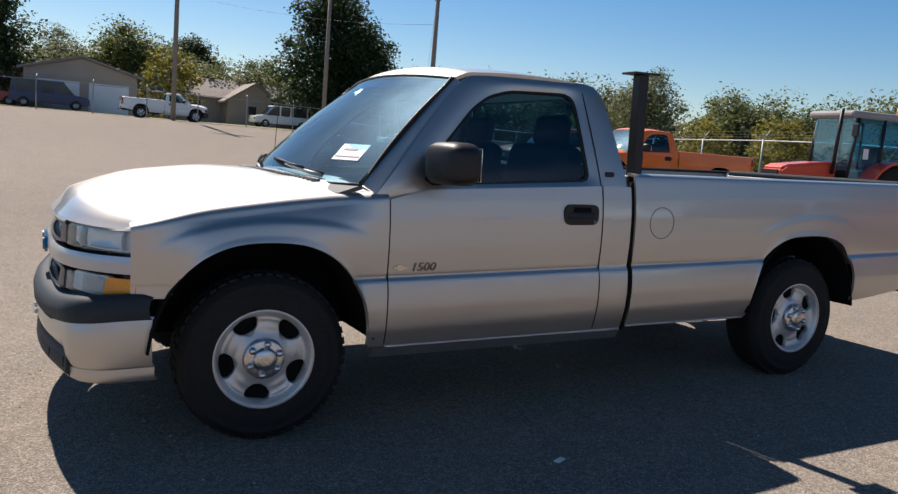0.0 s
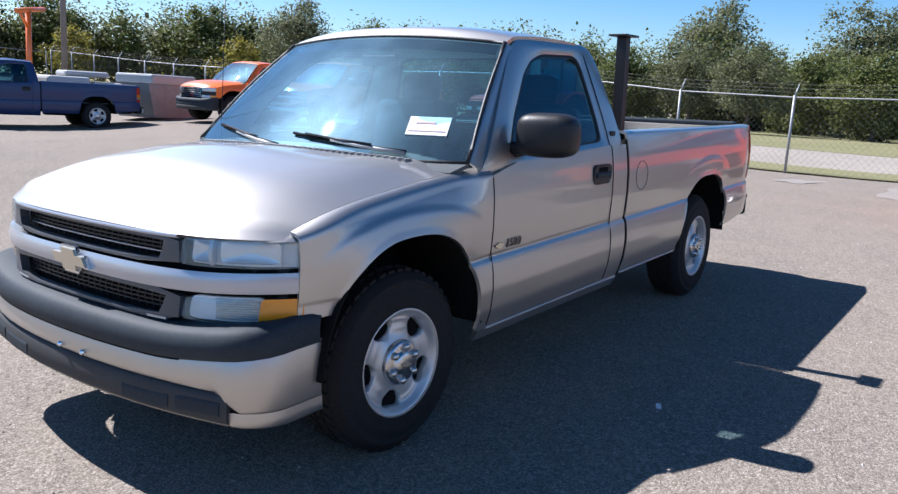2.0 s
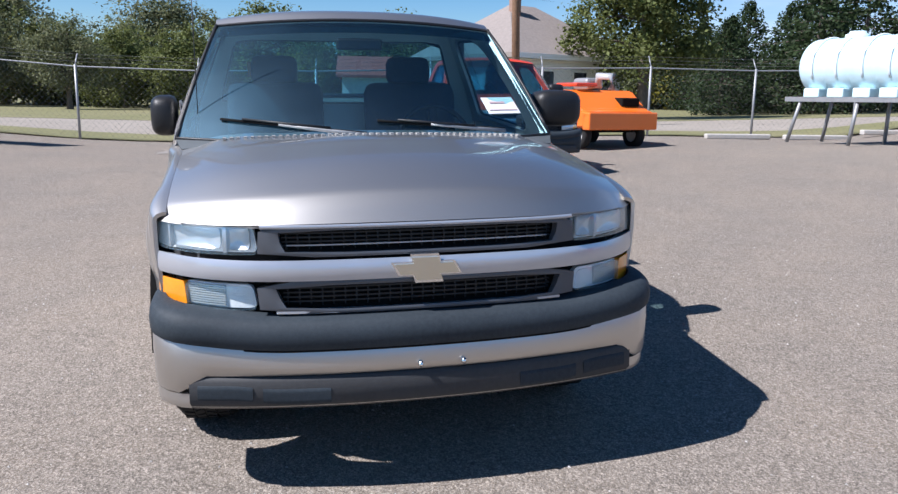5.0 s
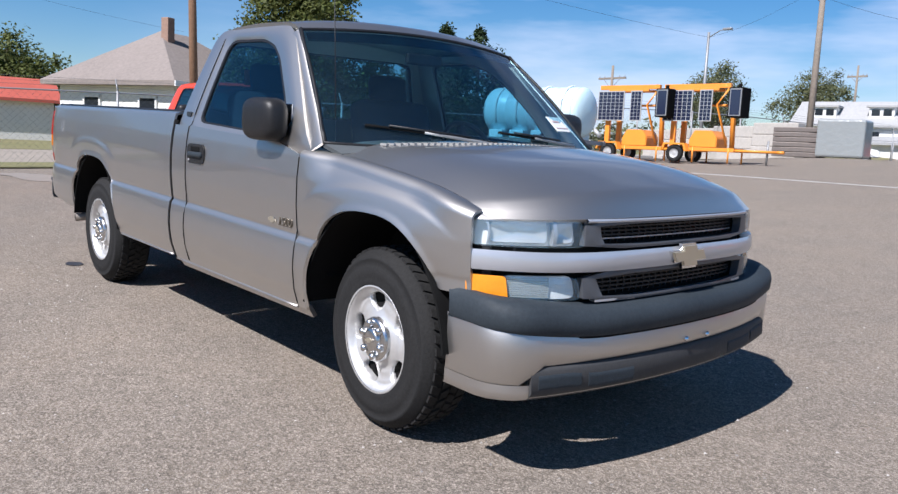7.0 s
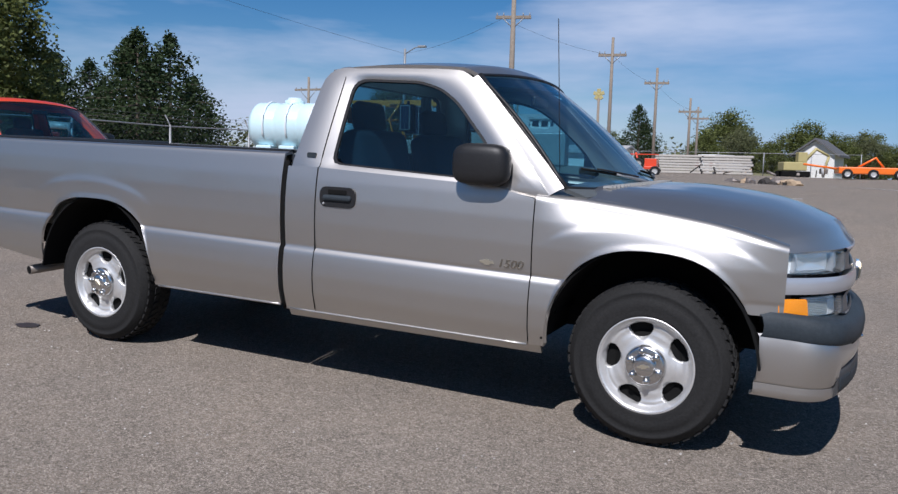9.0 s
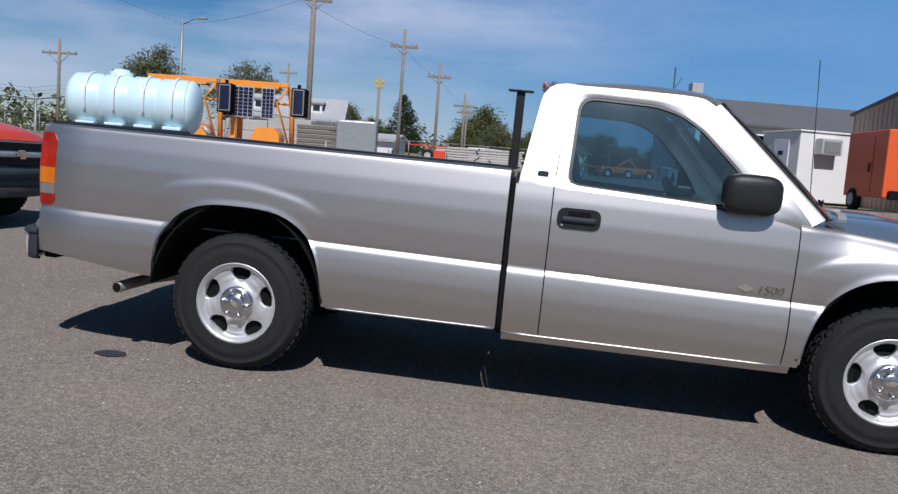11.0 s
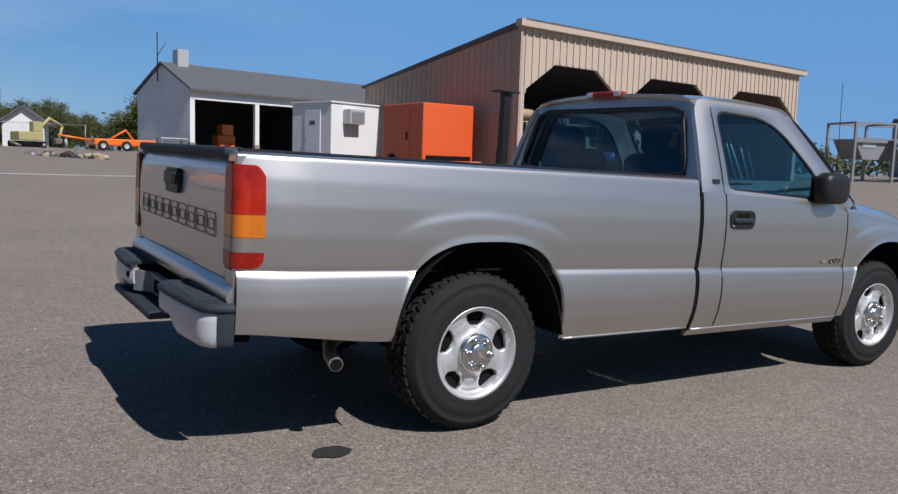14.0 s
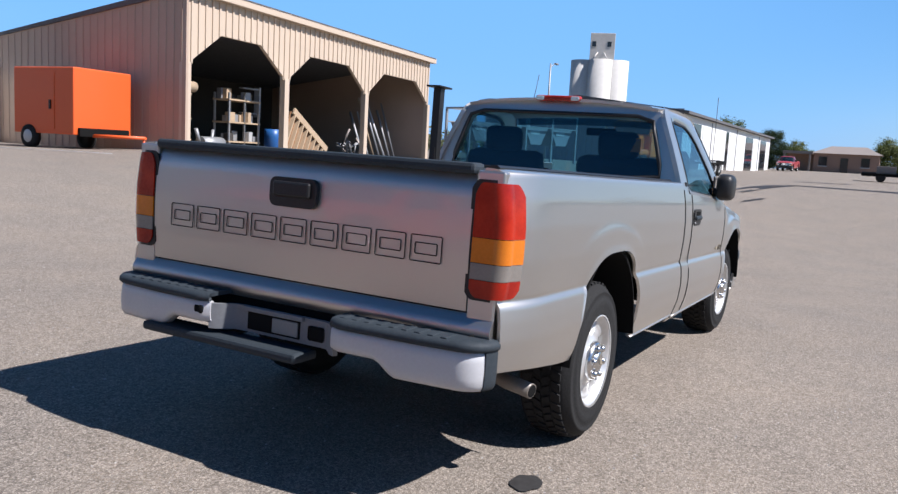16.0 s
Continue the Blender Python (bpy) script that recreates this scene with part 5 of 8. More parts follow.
# ---- the lay of the land: the lot falls gently towards the truck ----
SPOTS = ((7.4, -3, 0.19), (10.7, -2.4, 0.2), (11.5, 11.7, 0.46), (12.5, 16, 0.42), (6.2, 18.2, 0.04), (16.5, 2, 0.08), (14, -14, 0.33), (18, 13, 0.5), (4, 50, 1.55),
         (0, 57, 1.7), (14, 65, 1.7), (11, -20, 1.1), (7, -25, 1.45), (5, -37, 1.15), (4, -45, 1.4), (1, -29, 0.9), (-9, -43, 1.35), (-20, -43, 1.5), (-12.5, -17, 0.95),
         (-28, -18, 0.9), (-9.5, -20, 0.85), (-60, -14, 1.0), (-120, -8, 1.3), (-48, -22, 1.2), (-42, -6, 0.6), (25, -72, 2.6), (33, -11, 0.45), (45, 5, 0.4), (-25, 20, 0.2), (-12, 4, -0.25))


def gz(x, y):
    """Height of the ground."""
    r = math.hypot(x, y)
    near = 0.025 * x - 0.015 * y
    if r < 5:
        return near
    sw = sz = 0.0
    for a, b, c in SPOTS:
        w = 1 / ((x - a) ** 2 + (y - b) ** 2 + 2.0) ** 1.5
        sw += w
        sz += w * c
    far = sz / sw
    far = lerp(far, 1.6, smooth01(140, 400, r))
    return lerp(near, far, smooth01(5, 11, r))


def upright(x, y, rz=0, dz=0.0):
    return pose(x, y, gz(x, y) + dz, 0, 0, rz)


bm = bmesh.new()
rad = [0.0] + [0.8 * 1.12 ** i for i in range(1, 72)]
rad = [r for r in rad if r < 2600] + [2600]
NA = 120
rings = []
for r in rad[1:]:
    rings.append([bm.verts.new((r * math.cos(2 * math.pi * k / NA), r * math.sin(2 * math.pi * k / NA), gz(r * math.cos(2 * math.pi * k / NA), r * math.sin(2 * math.pi * k / NA)))) for k in range(NA)])
c0 = bm.verts.new((0, 0, 0))
for k in range(NA):
    bm.faces.new((c0, rings[0][k], rings[0][(k + 1) % NA])).smooth = True
for a, b in zip(rings, rings[1:]):
    for k in range(NA):
        bm.faces.new((a[k], b[k], b[(k + 1) % NA], a[(k + 1) % NA])).smooth = True
solid("ground", bm, M["asphalt"], "worn grey asphalt car park with fine stones", "ground", kind="structure", smooth=True)


def sheet(name, poly_fn, nu, nv, mat, label, category, lift=0.012, kind="structure"):
    """A layer of its own laid over the ground."""
    def fn(u, v):
        x, y = poly_fn(u, v)
        return (x, y, gz(x, y) + lift)
    return solid(name, grid(fn, nu, nv, thick=0.01), mat, label, category, kind=kind, smooth=True)


def quad(a, b, c, d):
    return lambda u, v: tuple(lerp(lerp(a[i], b[i], u), lerp(d[i], c[i], u), v) for i in (0, 1))


def fence_x(y):
    return 16.5 + 0.13 * y


M["road"] = material("worn_road", (0.30, 0.265, 0.225), 0.9, grain=0.4, grain_scale=30, blotch=0.4, blotch_scale=0.5, spec=0.15)
sheet("road", lambda u, v: (fence_x(lerp(-46, 50, u)) + lerp(2.6, 9.5, v), lerp(-46, 50, u)), 60, 6, M["road"], "pale concrete road beyond the fence", "road", 0.02)
sheet("grass_verge", lambda u, v: (fence_x(lerp(-46, 50, u)) + lerp(0.1, 2.6, v), lerp(-46, 50, u)), 60, 4, M["grass"], "dry green grass strip along the fence", "grass", 0.03)
sheet("lawn", lambda u, v: (fence_x(lerp(-60, 60, u)) + lerp(9.5, 120, v), lerp(-60, 60, u) * (1 + v)), 60, 40, M["grass"], "dry green lawn beyond the road", "grass", 0.03)
sheet("field_north", quad((-90, 52), (30, 52), (60, 200), (-120, 200)), 40, 30, M["grass"], "grass beyond the far fence", "grass", 0.03)
sheet("field_south", quad((60, -62), (-40, -62), (-120, -300), (160, -300)), 40, 40, M["grass"], "grass and scrub beyond the yard", "grass", 0.03)

# ---- wear on the lot ----
rnd = random.Random(11)


def blob(x, y, rx, ry, mat, name, label, category, lift=0.006, n=48, rz=0.0, rough=0.12):
    bm = bmesh.new()
    mid = bm.verts.new((x, y, gz(x, y) + lift))
    ring = []
    for k in range(n):
        a = 2 * math.pi * k / n
        q = 1 + 1.8 * rough * noise.noise(Vector((1.6 * math.cos(a), 1.6 * math.sin(a), x)))
        dx, dy = rx * q * math.cos(a), ry * q * math.sin(a)
        px, py = x + dx * math.cos(rz) - dy * math.sin(rz), y + dx * math.sin(rz) + dy * math.cos(rz)
        ring.append(bm.verts.new((px, py, gz(px, py) + lift)))
    for k in range(n):
        bm.faces.new((mid, ring[k], ring[(k + 1) % n]))
    return solid(name, bm, mat, label, category, kind="structure")


# ---- the subject ----
TILT = pose(0, 0, 0, -0.859, -1.432, 0) @ Matrix.Translation((0.0, -0.012, 0.0))
hero = pickup("pewter metallic regular-cab pickup truck parked on asphalt", M["pewter"], TILT, hero=True, steer=-3)
for sg in (-1, 1):
    # model number, and a small badge on the cab corner
    bm = text_mesh("1500", 0.056, 0.004)
    for v in bm.verts:
        v.co.x *= 1.15
        v.co.x += v.co.y * 0.25
    part("model_number", bm, M["badge_metal"], hero, "raised dull metal numerals 1500", at=pose(-0.965 if sg < 0 else -1.045, sg * (side_y(-1.0, 0.775) + 0.003), 0.775, 90, 0, 0 if sg < 0 else 180))
    bm = bmesh.new()
    bowtie(bm, 0.075, 0.004)
    part("side_badge", bm, M["gold"], hero, at=pose(-1.085 if sg < 0 else -0.925, sg * (side_y(-1.0, 0.775) + 0.003), 0.775, 0, 0, 90 if sg < 0 else -90))
    bm = bmesh.new()
    prism(bm, rounded([(0.095, 1.223), (0.15, 1.223), (0.15, 1.25), (0.095, 1.25)], 0.01), "y", -0.006, 0.006)
    part("cab_badge", bm, M["pad"], hero, at=Matrix.Translation((0, sg * (upper_y(0.12, 1.236) + 0.008), 0)))
# fuel door, an incised ring
ring = [(0.47 + 0.085 * math.cos(2 * math.pi * k / 40), -(side_y(0.47, 0.985 + 0.085 * math.sin(2 * math.pi * k / 40)) + 0.0005), 0.985 + 0.085 * math.sin(2 * math.pi * k / 40)) for k in range(40)]
part("fuel_door", tube(bmesh.new(), ring, 0.0018, 5, closed=True), M["valance"], hero)
# black outlined shapes in a row across the tailgate
tail = [o for o in hero.children if o.name.startswith("tailgate") and "step" not in o.name][0]
bm = bmesh.new()
for hw, hh, rr in ((0.064, 0.047, 0.006), (0.045, 0.020, 0.004)):
    loop = rounded([(-hw, -hh), (hw, -hh), (hw, hh), (-hw, hh)], rr)
    tube(bm, [(2.857, p[0], 0.945 + p[1]) for p in loop], 0.0019, 4, closed=True)
first = part("tailgate_marking", bm, M["black"], tail)
first.location.y += -4 * 0.151
for k in range(1, 9):
    o = new("tailgate_marking", first.data)
    o.parent = tail
    o.matrix_parent_inverse = first.matrix_parent_inverse.copy()
    o.matrix_basis = Matrix.Translation((0, k * 0.151, 0)) @ first.matrix_basis
# window sticker, wash residue on the glass
st = bmesh.new()
box(st, -0.002, 0.002, -0.095, 0.095, -0.055, 0.055)
so = part("price_sticker", st, M["paper"], hero, "white paper sticker with faded print", at=pose(-1.232, -0.648, 1.288, 0, 47, 20))
part("print", boxes((-0.0045, -0.0025, -0.03, 0.06, 0.012, 0.024), (-0.0045, -0.0025, -0.085, 0.085, -0.035, -0.03)), M["print"], so)
# orange print inside the rear glass
part("rear_sticker", boxes((0.11, 0.114, 0.50, 0.58, 1.42, 1.51)), M["orange"], hero, "orange paper tag inside the rear glass")
# steel stake with a flat top in the bed corner
sk = thing("rack_post", "", "")
sk.parent = hero
part("upright", boxes((0.315, 0.375, -0.86, -0.80, 1.0, 1.775), bevel=0.004), M["black"], sk)
part("top_plate", boxes((0.255, 0.435, -0.885, -0.775, 1.775, 1.787), bevel=0.003), M["black"], sk)
part("gusset", boxes((0.37, 0.385, -0.85, -0.81, 1.22, 1.36)), M["black"], sk)
# thin mast antenna at the passenger side cowl
part("antenna", bars(([(-1.22, 0.80, 1.09), (-1.16, 0.80, 1.92)], 0.0022), seg=6), M["black"], hero)

# ---- other pickups ----
pickup("bright red regular-cab pickup truck, nose towards the lot", M["red"], upright(8.38, -3.2, 1.5))
pickup("bright orange regular-cab work pickup by the fence", M["orange"], upright(12.2, 12.45, -5), front="bar", group="orange work trucks")
pickup("orange work pickup with chromed slat grille by the fence", M["orange"], upright(12.4, 16.2, -5), front="slat", group="orange work trucks")
pickup("dark blue pickup truck with loaded bed", M["navy"], upright(6.6, 19.2, -13), front="bar")
pickup("white pickup truck parked by the far fence", M["white"], upright(5.2, 51, 178), front="slat")
pickup("dark red pickup parked far down the lot", M["maroon"], upright(-100, -8.5, 176), front="slat")

# ---- trees ----
M["bark"] = material("bark", (0.11, 0.085, 0.065), 0.9, grain=0.4, grain_scale=14, blotch=0.4, bump=0.5, bump_scale=18)
def leaf_material(name, color, color2):
    """Leaves that let part of the light through, each of its own shade."""
    m = material(name, color, 0.6, island=0.45, blotch=0.5, blotch_scale=0.5, color2=color2, spec=0.25)
    t = m.node_tree
    b = t.nodes["Principled BSDF"]
    tr = t.nodes.new("ShaderNodeBsdfTranslucent")
    x = t.nodes.new("ShaderNodeMixShader")
    x.inputs["Fac"].default_value = 0.42
    t.links.new(b.inputs["Base Color"].links[0].from_socket, tr.inputs["Color"])
    t.links.new(b.outputs["BSDF"], x.inputs[1])
    t.links.new(tr.outputs["BSDF"], x.inputs[2])
    t.links.new(x.outputs["Shader"], t.nodes["Material Output"].inputs["Surface"])
    return m


M["leaf"] = leaf_material("leaf_green", (0.115, 0.14, 0.042), (0.14, 0.14, 0.04))
M["leaf_dark"] = leaf_material("leaf_dark", (0.036, 0.06, 0.024), (0.045, 0.06, 0.02))
M["leaf_pale"] = leaf_material("leaf_grey_green", (0.15, 0.165, 0.085), (0.14, 0.14, 0.06))
M["leaf_gold"] = leaf_material("leaf_yellow_green", (0.22, 0.19, 0.03), (0.12, 0.13, 0.03))


def leaf_cloud(bm, c, rx, ry, rz, n, size, rnd, shell=0.55):
    """Many small leaves in an uneven clump."""
    for _ in range(n):
        d = Vector((rnd.gauss(0, 1), rnd.gauss(0, 1), rnd.gauss(0, 1))).normalized()
        k = lerp(shell, 0.97, rnd.random()) * (1 + 0.3 * noise.noise(d * 2.3 + c))
        p = c + Vector((d.x * rx, d.y * ry, d.z * rz)) * k
        s = size * rnd.uniform(0.55, 1.3)
        u = Vector((rnd.gauss(0, 1), rnd.gauss(0, 1), rnd.gauss(0, 0.6))).normalized()
        w = u.cross(d + Vector((rnd.gauss(0, 0.5), rnd.gauss(0, 0.5), 0.6))).normalized()
        bm.faces.new([bm.verts.new(p + u * s * a + w * s * b) for a, b in ((-0.5, 0.0), (0.0, -0.32), (0.5, 0.0), (0.0, 0.32))])


def broadleaf(h, spread, seed, leaf="leaf", clumps=16, per=260, size=0.34, trunk=0.22, open_=0.0, low=0.28):
    rnd = random.Random(seed)
    root = thing("tree", "", "tree")
    bm = bmesh.new()
    top = Vector((rnd.uniform(-0.3, 0.3), rnd.uniform(-0.3, 0.3), h * 0.82))
    tr = [Vector((0, 0, -0.3)), Vector((0, 0, h * 0.12)), Vector((top.x * 0.4, top.y * 0.4, h * 0.4)), top]
    tube(bm, tr, [trunk * 1.5, trunk, trunk * 0.7, trunk * 0.12], 9)
    lb = bmesh.new()
    for i in range(clumps):
        a = i * 2.4 + rnd.uniform(-0.5, 0.5)
        f = (i + 0.5) / clumps
        z = h * lerp(low, 0.84, f)
        r = spread * math.sin(math.pi * (0.18 + 0.78 * f)) ** 0.8 * rnd.uniform(0.3, 0.8)
        c = Vector((r * math.cos(a), r * math.sin(a), z))
        s = tr[2].lerp(top, max(0, f - 0.3)) if f > 0.3 else tr[1].lerp(tr[2], f / 0.3 * 0.9)
        tube(bm, [s, s.lerp(c, 0.5) + Vector((0, 0, 0.15)), c], [trunk * 0.4, trunk * 0.22, trunk * 0.06], 6)
        q = spread * rnd.uniform(0.36, 0.54)
        leaf_cloud(lb, c, q, q, q * 0.75, per, size, rnd, 0.35 + open_)
        for _ in range(2):
            e = c + Vector((rnd.gauss(0, 1), rnd.gauss(0, 1), rnd.gauss(0, 0.6))).normalized() * q * 0.75
            leaf_cloud(lb, e, q * 0.55, q * 0.55, q * 0.45, per // 3, size, rnd, 0.1)
    part("trunk", bm, M["bark"], root)
    part("crown", lb, M[leaf], root)
    return root


def conifer(h, w, seed, leaf="leaf_dark", tiers=15, per=240, size=0.30):
    rnd = random.Random(seed)
    root = thing("conifer", "", "tree")
    bm, lb = bmesh.new(), bmesh.new()
    tube(bm, [(0, 0, -0.3), (0, 0, h * 0.5), (0, 0, h * 0.97)], [0.2, 0.12, 0.02], 8)
    for i in range(tiers):
        f = i / (tiers - 1)
        z = h * lerp(0.1, 0.97, f)
        r = w * min(1.0, (1 - f) * 1.7) ** 0.8 * rnd.uniform(0.7, 1.15) + 0.3
        for k in range(max(3, int(7 * (1 - f * 0.6)))):
            a = k * 2.4 + i + rnd.uniform(-0.3, 0.3)
            e = Vector((r * math.cos(a), r * math.sin(a), z - 0.12 * r)) * 1.0
            tube(bm, [(0, 0, z), e], [0.035, 0.008], 5)
            leaf_cloud(lb, Vector((e.x * 0.66, e.y * 0.66, e.z)), r * 0.46 + 0.22, r * 0.46 + 0.22, 0.62, per // 2, size * 0.8, rnd, 0.25)
    part("trunk", bm, M["bark"], root)
    part("crown", lb, M[leaf], root)
    return root


def planted(src, spots, label, group=""):
    """Sets a tree and copies of it at (x, y, turn, scale)."""
    first = True
    for x, y, rz, s in spots:
        if y < -75:
            s *= 0.78
        m = upright(x, y, rz) @ Matrix.Scale(s, 4)
        if first:
            ob, first = src, False
            ob.matrix_basis = m
        else:
            ob = copy_thing(src, upright(x, y, rz))
            ob.scale = (s, s, s)
        tagged(ob, label, "tree", group)


planted(broadleaf(10.5, 3.6, 1, "leaf", 34, 640, 0.19, 0.26, low=0.22), ((28.2, -16.4, 0, 1.0),), "tall broadleaf tree behind the chain-link fence")
planted(conifer(8.0, 3.0, 3), ((33, -29, 0, 0.95), (38.5, -33.5, 70, 1.0), (36.5, -35, 130, 1.05), (41, -30, 200, 0.85), (45, -36, 20, 0.9), (34, -24, 250, 0.62), (38, -27, 120, 0.7), (48, -31, 300, 0.8), (40, -41, 90, 0.8),
                            (16, -82, 10, 1.0), (18, -95, 60, 0.9)), "dark green conifer beyond the fence", "conifers")
planted(broadleaf(7.0, 4.2, 5, "leaf", 18, 560, 0.25, 0.2, low=0.12), ((47, 4.5, 0, 0.72), (52, 9, 60, 0.75), (50, -3, 130, 0.65), (58, 14, 20, 0.85), (52, 22, 70, 0.8), (60, 30, 150, 0.9), (47, 35, 200, 0.8), (55, -10, 0, 1.0), (50, 45, 20, 1.0),
                                                                  (38, 52, 80, 1.0), (30, 62, 20, 0.95), (5, 75, 0, 1.25), (-8, 82, 60, 1.3), (10, 86, 0, 1.2), (20, 84, 100, 1.1), (62, 0, 190, 1.2), (65, -24, 10, 1.1), (8, -92, 0, 1.3),
                                                                  (0, -98, 40, 1.2), (-6, -88, 90, 0.9), (-14, -80, 180, 1.1), (-40, -97, 20, 1.5), (-34, -102, 80, 1.4), (24, -88, 30, 1.0), (9, -82, 10, 0.7), (3, -84, 50, 0.62), (-3, -82, 90, 0.8), (-9, -84, 140, 0.66), (-15, -80, 200, 0.7), (-21, -79, 30, 0.62), (29, -80, 70, 0.75), (20, -84, 120, 0.7), (-108, -17.5, 10, 0.95), (-112, -21, 70, 0.95), (-136, -11.2, 30, 0.7), (-140, 2.2, 90, 0.85), (-141, 6, 200, 0.8), (-139, 11, 300, 0.9)), "mid-green broadleaf tree with full crown", "broadleaf trees")
planted(broadleaf(8.5, 4.4, 7, "leaf_pale", 20, 420, 0.22, 0.24, 0.1), ((45, 11, 0, 0.62), (52, 17, 40, 0.68), (62, 19, 90, 1.2), (44, 27, 10, 0.65), (36, 40, 120, 0.85), (66, 8, 200, 1.2), (28, 75, 60, 1.0), (0, 92, 0, 1.1), (30, -72, 60, 0.9), (38, -68, 10, 1.0), (6, -86, 30, 0.75), (-6, -86, 70, 0.7), (-12, -84, 20, 0.62), (-18, -82, 110, 0.66), (25, -82, 40, 0.7)),
        "grey-green willow-like tree with loose crown", "pale trees")
planted(broadleaf(11.5, 4.6, 9, "leaf_dark", 26, 620, 0.27, 0.3, low=0.1), ((19.5, 60, 0, 1.15), (23, 63, 90, 0.9), (-7, 66, 20, 1.1), (-12, 70, 130, 1.2), (14, 95, 50, 1.0), (-130, -14.2, 40, 0.6)), "tall dark green tree beyond the fence", "dark trees")
planted(broadleaf(3.2, 1.7, 13, "leaf_gold", 12, 160, 0.16, 0.06, low=0.1), ((36, -1.5, 0, 1.05), (48, 1, 90, 1.1), (40, 22, 30, 1.2), (35, 27, 80, 1.3), (33, 31, 160, 1.2), (31, 40, 20, 1.3), (24, 48, 20, 1.2), (56, 33, 10, 2.0), (7, 62, 100, 1.8)),
        "yellowing shrub in rough grass", "shrubs")
# unbroken hedgerow and scrub behind the lawn, tall towards the north
HEDGE = ((50, -34), (60, -24), (60, 0), (57, 22), (47, 44), (30, 64), (8, 79), (-16, 84))
rnd = random.Random(41)
for leaf, n, size, label in (("leaf", 150, 0.31, "dense mid-green hedgerow of mixed trees"), ("leaf_pale", 90, 0.30, "grey-green scrub along the hedgerow"), ("leaf_gold", 60, 0.28, "yellowing autumn scrub along the hedgerow")):
    bm = bmesh.new()
    for i in range(n):
        k = rnd.uniform(0, len(HEDGE) - 1.001)
        a, b = HEDGE[int(k)], HEDGE[int(k) + 1]
        x, y = lerp(a[0], b[0], k % 1) + rnd.uniform(-2.5, 2.5), lerp(a[1], b[1], k % 1) + rnd.uniform(-2.5, 2.5)
        hh = rnd.uniform(3.8, 6.3) * (1.25 if y > 15 else 1.0) * (0.66 if leaf == "leaf_gold" else 1.0)
        leaf_cloud(bm, Vector((x, y, gz(x, y) + hh * 0.48)), rnd.uniform(1.6, 3.0), rnd.uniform(1.6, 3.0), hh * 0.55, 1050, size, rnd, 0.45)
    solid("hedgerow", bm, M[leaf], label, "hedge", kind="stuff")
# distant woods closing the horizon
bm = bmesh.new()
rnd = random.Random(21)
for i in range(560):
    a = 2 * math.pi * i / 560 + rnd.uniform(-0.006, 0.006)
    d = rnd.uniform(120, 190)
    x, y = d * math.cos(a), d * math.sin(a)
    if x < -60 and abs(y + 8) < 40:
        x, y = x * 1.9, y * 1.9
    hh = rnd.uniform(3.2, 6.6) * (1.75 if x > -20 and y > -30 else 1.0)
    leaf_cloud(bm, Vector((x, y, gz(x, y) + hh * 0.5)), rnd.uniform(2.5, 4.5), rnd.uniform(2.5, 4.5), hh * 0.75, 130, 0.95, rnd, 0.3)
solid("far_woods", bm, M["leaf_pale"], "belt of distant grey-green woods", "woods", kind="stuff")


# ---- fences, poles ----
M["wood_pole"] = material("weathered_pole", (0.24, 0.20, 0.16), 0.9, grain=0.35, grain_scale=10, blotch=0.4, blotch_scale=0.8, bump=0.3)
M["brown_pole"] = material("brown_pole", (0.20, 0.11, 0.06), 0.85, grain=0.35, grain_scale=10, blotch=0.4, blotch_scale=0.8, bump=0.3)
M["wire"] = material("dark_wire", (0.03, 0.03, 0.03), 0.6, blotch=0.2)
M["siding_white"] = material("white_siding", (0.74, 0.73, 0.70), 0.6, blotch=0.3, blotch_scale=0.8, color2=(0.58, 0.57, 0.55), grain=0.08)
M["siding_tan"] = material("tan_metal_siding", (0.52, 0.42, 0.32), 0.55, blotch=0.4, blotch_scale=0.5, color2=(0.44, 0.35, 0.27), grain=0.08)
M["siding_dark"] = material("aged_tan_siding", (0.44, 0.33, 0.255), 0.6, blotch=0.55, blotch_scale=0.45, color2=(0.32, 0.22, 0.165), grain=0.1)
M["roof_grey"] = material("grey_shingles", (0.10, 0.10, 0.105), 0.85, grain=0.3, grain_scale=6, blotch=0.3, blotch_scale=0.4, bump=0.3, bump_scale=12)
M["roof_brown"] = material("brown_grey_shingles", (0.235, 0.20, 0.18), 0.9, grain=0.3, grain_scale=7, blotch=0.3, blotch_scale=0.4, bump=0.3, bump_scale=12)
M["roof_pale"] = material("pale_grey_shingles", (0.36, 0.36, 0.36), 0.85, grain=0.3, grain_scale=6, blotch=0.3, blotch_scale=0.4)
M["roof_red"] = material("red_roof", (0.42, 0.09, 0.06), 0.7, grain=0.15, blotch=0.3)
M["grey_wall"] = material("grey_metal_wall", (0.25, 0.25, 0.265), 0.5, blotch=0.3, blotch_scale=0.5, grain=0.08)
M["beige"] = material("beige_wall", (0.38, 0.31, 0.25), 0.8, blotch=0.3, blotch_scale=0.6, grain=0.1)
M["brick"] = material("brown_brick_wall", (0.30, 0.19, 0.14), 0.85, grain=0.3, grain_scale=8, blotch=0.4, blotch_scale=0.6)
M["door_white"] = material("white_door", (0.72, 0.73, 0.75), 0.5, blotch=0.2, blotch_scale=1.2)
M["dark_glass"] = material("dark_window", (0.02, 0.024, 0.03), 0.08, blotch=0.2)
